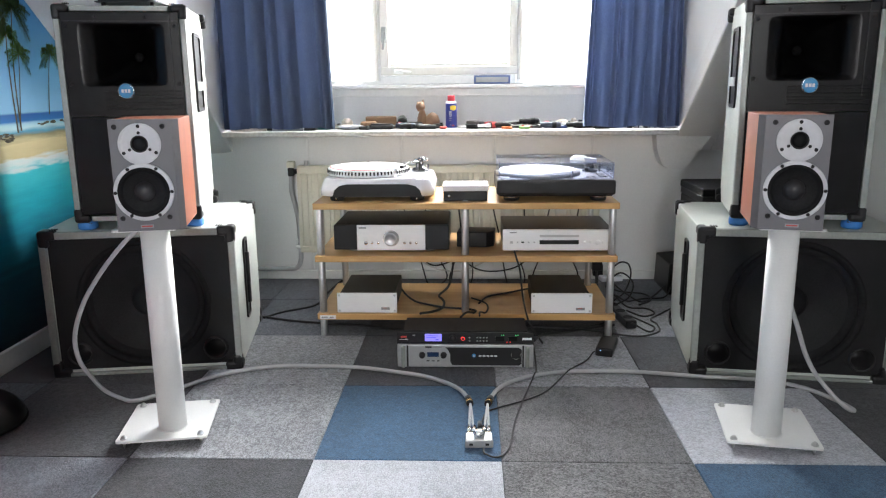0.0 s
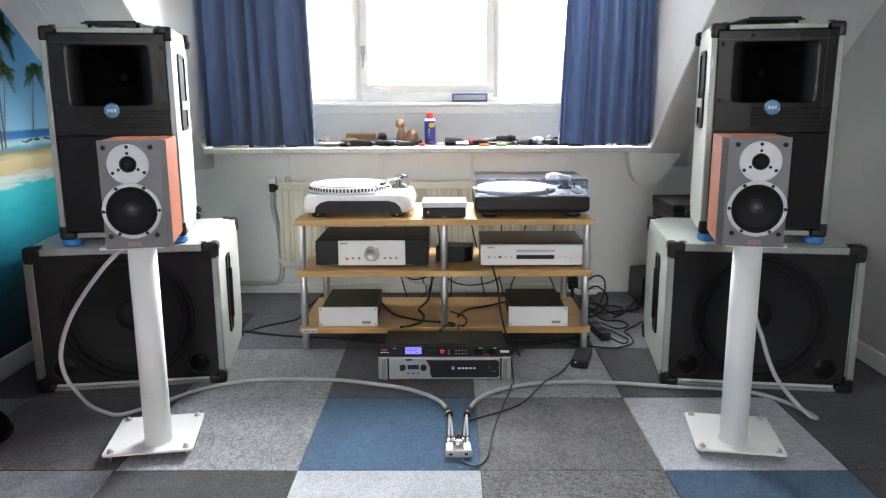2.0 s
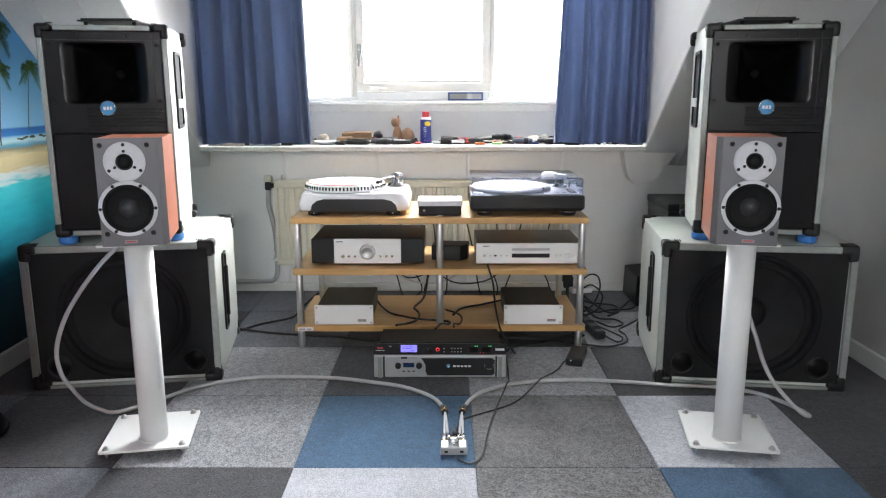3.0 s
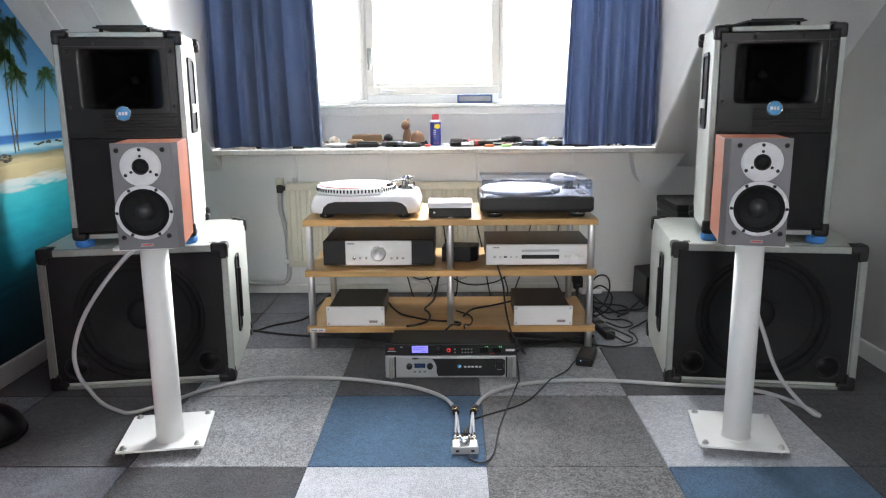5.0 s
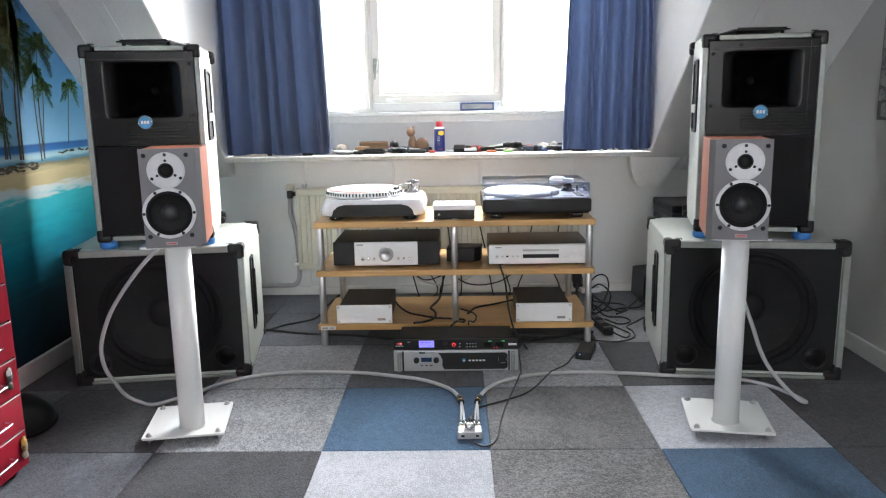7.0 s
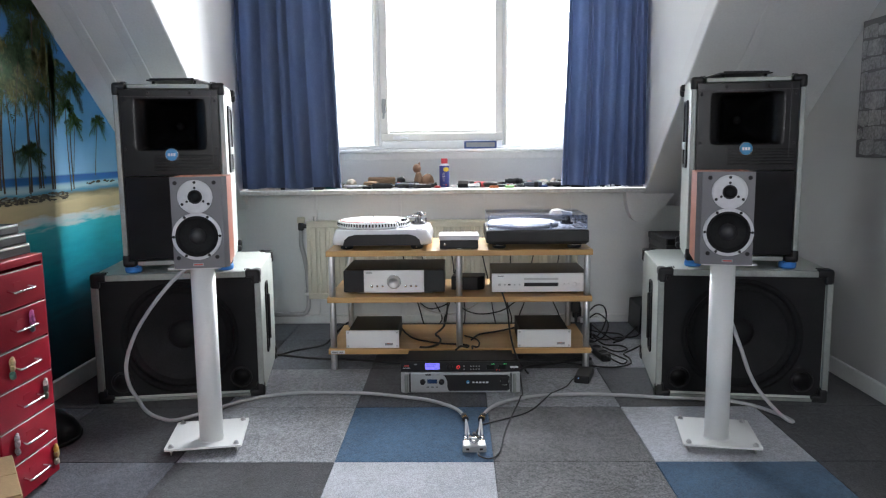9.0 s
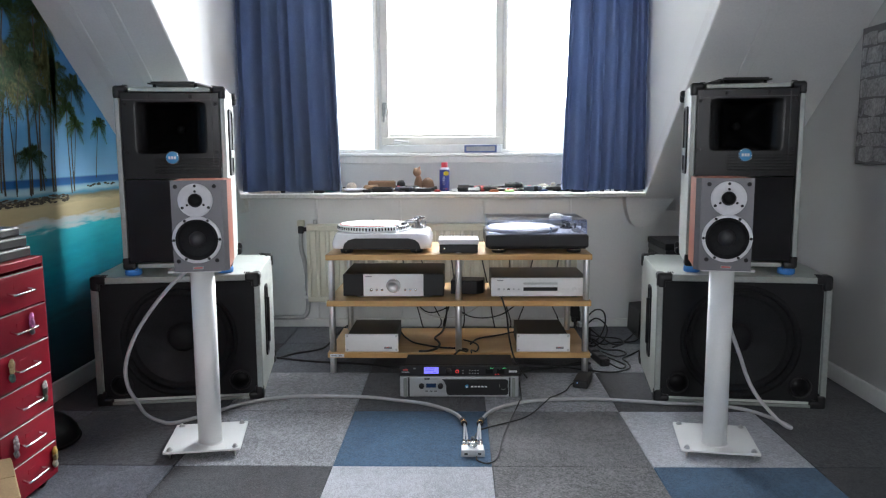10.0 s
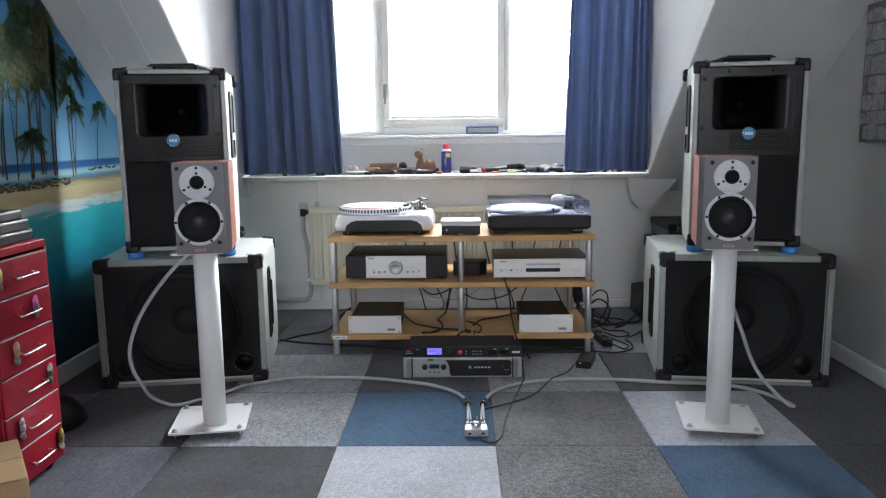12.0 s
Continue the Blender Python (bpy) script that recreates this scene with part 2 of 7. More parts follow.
def sky_beyond():
    """Overexposed sky with faint foliage low down."""
    m = glow("bright_overcast_sky", (0.95, 0.98, 1.0), 1.5)
    n, l = m.node_tree.nodes, m.node_tree.links
    sep, high, leaf, ramp, mul, mix = (n.new("ShaderNode" + k) for k in ("SeparateXYZ", "MapRange", "TexNoise", "ValToRGB", "Math", "MixRGB"))
    l.new(n["Texture Coordinate"].outputs["Object"], sep.inputs[0])
    l.new(n["Texture Coordinate"].outputs["Object"], leaf.inputs["Vector"])
    leaf.inputs["Scale"].default_value, leaf.inputs["Detail"].default_value = 5.0, 6
    high.inputs["From Min"].default_value, high.inputs["From Max"].default_value = 1.7, 0.9
    l.new(sep.outputs["Z"], high.inputs["Value"])
    ramp.color_ramp.elements[0].position, ramp.color_ramp.elements[1].position = 0.52, 0.64
    l.new(leaf.outputs["Fac"], ramp.inputs["Fac"])
    mul.operation = "MULTIPLY"
    l.new(ramp.outputs["Color"], mul.inputs[0])
    l.new(high.outputs[0], mul.inputs[1])
    mix.inputs[1].default_value, mix.inputs[2].default_value = (0.95, 0.98, 1.0, 1), (0.46, 0.56, 0.42, 1)
    l.new(mul.outputs[0], mix.inputs["Fac"])
    l.new(mix.outputs[0], n["Principled BSDF"].inputs["Emission Color"])
    return m


BACKDROP = sky_beyond()


# ---- mesh helpers ----
def box(bm, cx, cy, cz, sx, sy, sz, bevel=0.0, seg=2, rot=None):
    """A block with rounded edges, given by its middle and its size."""
    made = bmesh.ops.create_cube(bm, size=1.0)["verts"]
    bmesh.ops.scale(bm, vec=(sx, sy, sz), verts=made)
    if bevel:
        edges = list({e for v in made for e in v.link_edges})
        made = bmesh.ops.bevel(bm, geom=edges, offset=bevel, segments=seg, profile=0.5, affect="EDGES")["verts"]
        made = list({v for v in made})
    if rot is not None:
        bmesh.ops.transform(bm, matrix=rot, verts=made)
    bmesh.ops.translate(bm, vec=(cx, cy, cz), verts=made)
    return made


def lathe(bm, profile, m=Matrix(), seg=32, smooth=True):
    """Turn a profile of (radius, height) round the z axis of m."""
    rings = []
    for r, z in profile:
        if r < 1e-6:
            rings.append([bm.verts.new(m @ Vector((0, 0, z)))])
        else:
            rings.append([bm.verts.new(m @ Vector((r * math.cos(2 * math.pi * i / seg), r * math.sin(2 * math.pi * i / seg), z))) for i in range(seg)])
    for a, b in zip(rings, rings[1:]):
        for i in range(seg):
            j = (i + 1) % seg
            if len(a) == 1 and len(b) == 1:
                continue
            if len(a) == 1:
                f = bm.faces.new((a[0], b[j], b[i]))
            elif len(b) == 1:
                f = bm.faces.new((a[i], a[j], b[0]))
            else:
                f = bm.faces.new((a[i], a[j], b[j], b[i]))
            f.smooth = smooth
    return rings


def rod(bm, a, b, r, seg=16, cap=True):
    """A round bar from a to b."""
    a, b = Vector(a), Vector(b)
    m = Matrix.Translation(a) @ (b - a).to_track_quat("Z", "Y").to_matrix().to_4x4()
    d = (b - a).length
    c = min(r * 0.15, d * 0.2)
    prof = [(r - c, 0), (r, c), (r, d - c), (r - c, d)]
    if cap:
        prof = [(0, 0)] + prof + [(0, d)]
    lathe(bm, prof, m, seg)


def smooth_line(points, step=6):
    """Catmull-Rom through the points."""
    p = [Vector(q) for q in points]
    p = [2 * p[0] - p[1]] + p + [2 * p[-1] - p[-2]]
    out = []
    for i in range(1, len(p) - 2):
        a, b, c, d = p[i - 1:i + 3]
        for k in range(step):
            t = k / step
            out.append(0.5 * (2 * b + (c - a) * t + (2 * a - 5 * b + 4 * c - d) * t * t + (3 * b - 3 * c + d - a) * t ** 3))
    return out + [p[-2]]


def tube(bm, points, r, seg=8, step=6):
    """A cable along the points."""
    line = smooth_line(points, step)
    rings, up = [], Vector((0.31, 0.17, 0.93)).normalized()
    for i, q in enumerate(line):
        d = (line[min(i + 1, len(line) - 1)] - line[max(i - 1, 0)]).normalized()
        side = d.cross(up)
        side = side.normalized() if side.length > 1e-4 else Vector((1, 0, 0))
        up = side.cross(d).normalized()
        rings.append([bm.verts.new(q + r * (math.cos(2 * math.pi * k / seg) * side + math.sin(2 * math.pi * k / seg) * up)) for k in range(seg)])
    for a, b in zip(rings, rings[1:]):
        for k in range(seg):
            j = (k + 1) % seg
            bm.faces.new((a[k], a[j], b[j], b[k])).smooth = True
    bm.faces.new(rings[0])
    bm.faces.new(rings[-1])


def prism(bm, outline, m, depth):
    """A flat outline (x, y), made depth thick along z of m."""
    low = [bm.verts.new(m @ Vector((x, y, 0))) for x, y in outline]
    high = [bm.verts.new(m @ Vector((x, y, depth))) for x, y in outline]
    bm.faces.new(low[::-1])
    bm.faces.new(high)
    for i in range(len(low)):
        j = (i + 1) % len(low)
        bm.faces.new((low[i], low[j], high[j], high[i]))


def rounded(w, h, r, n=5):
    """The outline of a rectangle with round corners, about its middle."""
    out = []
    for cx, cy, a in ((w / 2 - r, h / 2 - r, 0), (-w / 2 + r, h / 2 - r, 90), (-w / 2 + r, -h / 2 + r, 180), (w / 2 - r, -h / 2 + r, 270)):
        for k in range(n + 1):
            t = radians(a + 90 * k / n)
            out.append((cx + r * math.cos(t), cy + r * math.sin(t)))
    return out


def part(name, bm, mat, parent=None, label=""):
    bmesh.ops.recalc_face_normals(bm, faces=bm.faces)
    me = bpy.data.meshes.new(name)
    bm.to_mesh(me)
    bm.free()
    me.materials.append(mat)
    ob = new(name, me)
    ob.parent = parent
    return tagged(ob, label)


def share(name, ob, m, parent=None):
    """Another piece on the same mesh."""
    o = new(name, ob.data)
    o.parent, o.matrix_basis = parent, m
    return o


def thing(name, m, label, category, group="", kind=""):
    e = new(name)
    e.empty_display_size = 0.05
    e.matrix_basis = m
    return tagged(e, label, category, group, kind)


def bm_box(*args, **kw):
    bm = bmesh.new()
    box(bm, *args, **kw)
    return bm


def bm_rod(a, b, r, seg=16):
    bm = bmesh.new()
    rod(bm, a, b, r, seg)
    return bm


def bm_lathe(profile, m=Matrix(), seg=32, smooth=True):
    bm = bmesh.new()
    lathe(bm, profile, m, seg, smooth)
    return bm


def bm_prism(outline, m, depth):
    bm = bmesh.new()
    prism(bm, outline, m, depth)
    return bm


FRONT = pose(0, 0, 0, 90, 0, 0)   # a profile's axis towards -y


def front_at(x, y, z):
    return Matrix.Translation((x, y, z)) @ FRONT


# ---- structure ----
XL, XR, YB, YREAR, ZC = -1.61, 1.60, 3.79, -3.5, 2.35
DL, DR, YW = -1.165, 0.985, 4.06          # dormer cheeks and window wall
SLOPE_Z, SLOPE_Y, SLOPE_K = 0.715, 3.70, 0.75


def slope_z(y):
    return SLOPE_Z + SLOPE_K * (SLOPE_Y - y)


Y_TOP = SLOPE_Y - (ZC - SLOPE_Z) / SLOPE_K


def setting(name, bm, mat, label, category):
    return tagged(part(name, bm, mat), label, category, kind="structure")


floor = setting("floor", bm_box(0, 0.2, -0.062, 3.6, 8.2, 0.1), LINING, "dark subfloor under loose carpet tiles", "floor")
setting("wall_west", bm_box(XL - 0.06, 0.3, 1.2, 0.12, 8.6, 2.6), WALL, "plain white painted gable wall", "wall")
setting("wall_east", bm_box(XR + 0.06, 0.3, 1.2, 0.12, 8.6, 2.6), EASTWALL, "plain white gable wall, its colour darkened for shade", "wall")
setting("wall_north", bm_box((XL + XR) / 2, YB + 0.05, 0.365, XR - XL, 0.1, 0.73), WALL, "low white knee wall below the window shelf", "wall")
bm = bmesh.new()
for x0, x1, z0, z1 in ((XL - 0.12, -0.56, -0.1, 2.5), (0.56, XR + 0.12, -0.1, 2.5), (-0.56, 0.56, -0.1, 0.93), (-0.56, 0.56, 2.08, 2.5)):
    box(bm, (x0 + x1) / 2, YREAR - 0.06, (z0 + z1) / 2, x1 - x0, 0.12, z1 - z0)
setting("wall_south", bm, REARWALL, "plain painted rear wall with an assumed window, out of view", "wall")
bm = bmesh.new()
box(bm, (XL + XR) / 2, (YREAR + Y_TOP) / 2, ZC + 0.05, XR - XL + 0.2, Y_TOP - YREAR + 0.2, 0.1)
box(bm, (DL + DR) / 2, (Y_TOP + YW) / 2 + 0.06, ZC + 0.05, DR - DL + 0.2, YW - Y_TOP + 0.2, 0.1)
setting("ceiling", bm, CEIL, "flat white painted attic ceiling", "ceiling")


def slope_piece(name, x0, x1, drop):
    """Sloping roof lining between two x, with a rounded lower end."""
    bm = bmesh.new()
    n = Vector((0, SLOPE_K, 1)).normalized()
    lo, hi = Vector((0, YB + 0.03, slope_z(YB + 0.03))), Vector((0, Y_TOP - 0.05, slope_z(Y_TOP - 0.05)))
    rings = []
    for x in (x0, x1):
        rings.append([bm.verts.new((x, p.y, p.z - (drop if x == x0 else 0))) for p in (lo, hi, hi + 0.09 * n, lo + 0.09 * n)])
    for i in range(4):
        j = (i + 1) % 4
        bm.faces.new((rings[0][i], rings[0][j], rings[1][j], rings[1][i]))
    bm.faces.new(rings[0])
    bm.faces.new(rings[1][::-1])
    bmesh.ops.bevel(bm, geom=bm.edges[:], offset=0.008, segments=2, profile=0.5, affect="EDGES")
    return setting(name, bm, SLOPE, "white painted boarded roof slope beside the dormer", "sloped ceiling")


for name, x0, x1, joints in (("slope_west", XL - 0.02, DL, (-1.335, -1.49)), ("slope_east", DR, XR + 0.02, (1.20,))):
    s = slope_piece(name, x0, x1, 0.04 if x0 < 0 else 0)
    for x in joints:
        bm = bmesh.new()
        dz = 0.04 * (DL - x) / (DL - XL) if x < 0 else 0
        a, b = Vector((x, YB, slope_z(YB) - dz)), Vector((x, Y_TOP, slope_z(Y_TOP) - dz))
        mid = (a + b) / 2
        box(bm, mid.x, mid.y, mid.z, 0.045, (b - a).length, 0.007, 0.003, rot=pose(0, 0, 0, -math.degrees(math.atan(SLOPE_K))))
        part("cover_strip", bm, SLOPE, s)


def cheek(name, x, side):
    bm = bmesh.new()
    pts = [(YB - 0.02, slope_z(YB) + 0.02), (YW + 0.02, slope_z(YB) + 0.02), (YW + 0.02, ZC + 0.02), (Y_TOP, ZC + 0.02)]
    a = [bm.verts.new((x, y, z)) for y, z in pts]
    b = [bm.verts.new((x + 0.06 * side, y, z)) for y, z in pts]
    bm.faces.new(a)
    bm.faces.new(b[::-1])
    for i in range(4):
        j = (i + 1) % 4
        bm.faces.new((a[i], a[j], b[j], b[i]))
    return setting(name, bm, WALL, "white painted dormer cheek beside the curtain", "wall")


cheek("cheek_west", DL - 0.002, -1)
cheek("cheek_east", DR + 0.002, 1)

# window wall: apron below, head above
bm = bmesh.new()
box(bm, (DL + DR) / 2, YW + 0.06, 0.82, DR - DL + 0.1, 0.12, 0.26)
box(bm, (DL + DR) / 2, YW + 0.06, 2.28, DR - DL + 0.1, 0.12, 0.24)
setting("wall_dormer", bm, WALL, "white painted apron below the dormer window", "wall")
setting("trim_apron", bm_box((DL + DR) / 2, YW - 0.008, 0.927, DR - DL, 0.018, 0.040, 0.004), TRIM, "white moulding under the window ledge", "trim")
setting("trim_ledge", bm_box((DL + DR) / 2, YW - 0.03, 0.957, DR - DL, 0.13, 0.018, 0.005), TRIM, "narrow white window ledge", "window sill")
setting("baseboard_north", bm_box((XL + XR) / 2, YB - 0.008, 0.0225, XR - XL, 0.016, 0.045, 0.004), TRIM, "low white painted baseboard", "baseboard")
setting("baseboard_west", bm_box(XL + 0.008, 0.135, 0.039, 0.016, 7.25, 0.078, 0.005), TRIM, "white painted baseboard under the mural", "baseboard")
setting("baseboard_east", bm_box(XR - 0.008, 0.135, 0.035, 0.016, 7.25, 0.07, 0.005), TRIM, "white painted baseboard", "baseboard")
# wall panels of the knee wall, with cover strips at their joints
for x in (-0.79, -0.325, 0.132, 0.61):
    setting("trim_joint", bm_box(x, YB - 0.005, 0.39, 0.014, 0.010, 0.68, 0.003), WALL, "white painted cover strip on the knee wall", "trim")

# rounded lower end of the roof lining under the shelf's end
bm = bmesh.new()
prism(bm, ((1.20, 0.785), (1.03, 0.785), (1.03, 0.728), (0.893, 0.728), (0.896, 0.69), (0.903, 0.650), (0.915, 0.610), (0.930, 0.582), (0.952, 0.568), (1.000, 0.562), (1.030, 0.566), (1.052, 0.586)), Matrix.Translation((0, 3.785, 0)) @ FRONT, 0.09)
setting("trim_nose", bm, SLOPE, "rounded white lining end under the window shelf", "trim")

# window
win = thing("window_1", Matrix.Translation((0, YW + 0.04, 0)), "cream framed three-part window, overexposed daylight outside", "window", kind="structure")
ZB, ZT = 0.966, 2.16


def bars(name, parent, x0, x1, z0, z1, w, d, y, mat, label=""):
    """A rectangular frame of four bars, as one mesh."""
    bm = bmesh.new()
    box(bm, (x0 + x1) / 2, y, z0 + w / 2, x1 - x0, d, w, 0.004)
    box(bm, (x0 + x1) / 2, y, z1 - w / 2, x1 - x0, d, w, 0.004)
    box(bm, x0 + w / 2, y, (z0 + z1) / 2, w, d, z1 - z0 - 2 * w, 0.004)
    box(bm, x1 - w / 2, y, (z0 + z1) / 2, w, d, z1 - z0 - 2 * w, 0.004)
    return part(name, bm, mat, parent, label)


bars("window_frame", win, DL + 0.005, DR - 0.005, ZB, ZT, 0.022, 0.10, 0.0, TRIM)
for x, w in ((-0.4695, 0.043), (0.2725, 0.035)):
    part("mullion", bm_box(x, 0, (ZB + ZT) / 2, w, 0.09, ZT - ZB - 0.04, 0.006), TRIM, win)
    part("mullion_bead", bm_box(x, -0.052, (ZB + ZT) / 2, w * 0.4, 0.018, ZT - ZB - 0.04, 0.005), PVC, win)
part("sill_bar", bm_box(-0.0985, -0.01, 0.990, 0.70, 0.085, 0.046, 0.006), TRIM, win)
sash = bars("casement", win, -0.448, 0.255, 1.014, ZT - 0.03, 0.043, 0.06, -0.022, PVC, "cream hinged casement in the middle")
part("inner_bead", bm_box(-0.0965, -0.054, 1.066, 0.61, 0.010, 0.014, 0.004), PVC, sash)
bm = bmesh.new()
rod(bm, (-0.428, -0.06, 1.22), (-0.428, -0.085, 1.22), 0.012)
box(bm, -0.424, -0.09, 1.185, 0.014, 0.012, 0.09, 0.005, rot=pose(0, 0, 0, 0, 8, 0))
box(bm, -0.428, -0.055, 1.215, 0.026, 0.012, 0.08, 0.004)
part("latch", bm, ALU, sash, "pale metal window latch")
bm = bmesh.new()
box(bm, -0.355, -0.06, 1.032, 0.045, 0.016, 0.022, 0.004)
rod(bm, (-0.37, -0.07, 1.036), (-0.29, -0.07, 1.030), 0.005)
part("stay_bar", bm, WHITEMETAL, sash, "white casement stay bar")
for x0, x1, y in ((DL + 0.02, -0.491, 0.0), (-0.41, 0.215, -0.02), (0.29, DR - 0.02, 0.0)):
    g = part("pane", bm_box((x0 + x1) / 2, y, (ZB + ZT) / 2, x1 - x0, 0.006, ZT - ZB - 0.02), GLASS, win)
    g.visible_shadow = False

# assumed rear window behind the camera, added as the opening for the rear lamp
rw = thing("window_2", pose(0, YREAR - 0.06, 0, 0, 0, 0), "assumed white framed rear window, out of view", "window", kind="structure")
bars("window_frame", rw, -0.56, 0.56, 0.93, 2.08, 0.05, 0.08, 0, TRIM)
g = part("pane", bm_box(0, 0, 1.505, 1.03, 0.006, 1.06), GLASS, rw)
g.visible_shadow = False

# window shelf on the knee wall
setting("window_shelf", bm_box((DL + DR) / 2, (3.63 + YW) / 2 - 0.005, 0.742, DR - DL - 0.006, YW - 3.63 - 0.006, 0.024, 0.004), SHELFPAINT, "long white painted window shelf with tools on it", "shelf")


tagged(part("backdrop", bm_box(0, 8.0, 2.0, 14, 0.02, 9), BACKDROP), "bright white overcast sky outside the window", "sky", kind="structure")

# ---- carpet tiles ----
KINDS = {"L": TILE_LIGHT, "M": TILE_MID, "T": TILE_BROWN, "D": TILE_DARK, "S": TILE_SLATE, "U": TILE_BLUE}
LAYOUT = {          # rows from the window to the rear, columns from west to east
    3.4: "DSSSDSD",
    2.9: "DDSDDMD",
    2.4: "DDMDMDD",
    1.9: "SDMUTLD",
    1.4: "DSDLTUD",
    0.9: "SDMUDTL",
    0.4: "LTDMSDU",
    -0.1: "DUSDLMD",
    -0.6: "MDLTDSM",
    -1.1: "DSDMUDT",
    -1.6: "TMDSDLD",
    -2.1: "DLSDTMD",
}
for k in range(3):
    LAYOUT[-2.6 - 0.5 * k] = ("SDMUDTL", "LTDMSDU", "DUSDLMD")[k % 3]
tile_meshes = {}
for y0, row in LAYOUT.items():
    for k, c in enumerate(row):
        x0 = -1.9 + 0.5 * k
        xa, xb = max(x0, XL + 0.001), min(x0 + 0.5, XR - 0.001)
        ya, yb = max(y0, YREAR), min(y0 + 0.5, YB - 0.001)
        if xb - xa < 0.02 or yb - ya < 0.02:
            continue
        turn = (k + round(y0 * 2)) % 2 * 90
        sx, sy = (xb - xa, yb - ya) if not turn else (yb - ya, xb - xa)
        key = (c, round(sx, 3), round(sy, 3))
        m = pose((xa + xb) / 2, (ya + yb) / 2, random.uniform(-0.0005, 0.0005), 0, 0, turn)
        if key in tile_meshes:
            share("carpet_tile", tile_meshes[key], m, floor)
        else:
            t = part("carpet_tile", bm_box(0, 0, -0.006, sx - 0.0012, sy - 0.0012, 0.012, 0.0022, 1), KINDS[c], floor)
            t.matrix_basis = m
            tile_meshes[key] = t


# ---- curtains ----
def curtain(x_out, x_in_top, x_in_bot, y, label, seed):
    rnd = random.Random(seed)
    z0, z1, n, rows = 0.770, 2.2, 150, 22
    folds = []
    u = 0.0
    while u < 1:
        w = rnd.choice((0.05, 0.07, 0.10, 0.16, 0.20)) * rnd.uniform(0.85, 1.2)
        folds.append((u, min(1, u + w), rnd.uniform(0.35, 1.0)))
        u += w
    bm = bmesh.new()
    grid = []
    for j in range(rows + 1):
        v = j / rows
        z = z0 + (z1 - z0) * v
        line = []
        for i in range(n + 1):
            u = i / n
            xi = x_in_bot + (x_in_top - x_in_bot) * min(1, v * 1.25) ** 0.8
            x = x_out + (xi - x_out) * u
            d = 0.0
            for a, b, s in folds:
                if a <= u <= b:
                    d = s * max(0.0, math.sin(math.pi * (u - a) / (b - a))) ** 1.1
            flare = 0.046 + 0.016 * (1 - v)
            wob = 0.006 * math.sin(9 * u + 3 * v + seed) + 0.004 * math.sin(23 * u - 5 * v)
            back = 0.14 * max(0.0, 1 - u / 0.035)
            line.append(bm.verts.new((x + 0.5 * wob * min(1, u * 20), y - (flare * d + wob) * min(1, u * 20) + back, z + 0.004 * math.sin(14 * u + seed))))
        grid.append(line)
    for a, b in zip(grid, grid[1:]):
        for i in range(n):
            bm.faces.new((a[i], a[i + 1], b[i + 1], b[i])).smooth = True
    bmesh.ops.solidify(bm, geom=bm.faces[:], thickness=0.002)
    c = thing("curtain", Matrix(), label, "curtain", "pair of window curtains")
    part("cloth", bm, CURTAIN, c)
    return c


curtain(DL + 0.002, -0.659, -0.618, 3.635, "gathered dark blue cloth curtain drawn to the side", 3)
curtain(DR - 0.002, 0.571, 0.5425, 3.635, "pleated dark blue cloth curtain drawn to the side", 8)


# ---- road-case style loudspeakers ----
def corner_caps(owner, w, d, h, size, z0=0.0):
    """Black plastic ball corners on all eight corners of a cabinet whose front is y = 0."""
    first = None
    for sx in (-1, 1):
        for fy in (0, 1):
            for top in (0, 1):
                m = Matrix.Translation((sx * w / 2, fy * d, z0 + top * h)) @ Matrix.Diagonal((-sx, -1 if fy else 1, -1 if top else 1, 1))
                if first is None:
                    bm = bmesh.new()
                    t = 0.006
                    box(bm, size * 0.5 - t, size * 0.28 - t, size * 0.28 - t, size, size * 0.56, size * 0.56, 0.011, 3)
                    box(bm, size * 0.28 - t, size * 0.28 - t, size * 0.5 - t, size * 0.56, size * 0.56, size, 0.011, 3)
                    box(bm, size * 0.28 - t, size * 0.5 - t, size * 0.28 - t, size * 0.56, size, size * 0.56, 0.011, 3)
                    for k in range(3):
                        box(bm, size * (0.62 + 0.13 * k), size * 0.24, -t - 0.001, 0.004, size * 0.4, 0.004, 0.001, 1)
                    first = part("corner_cap", bm, BLACK, owner, "ribbed black plastic corner")
                    first.matrix_basis = m
                else:
                    share("corner_cap", first, m, owner)


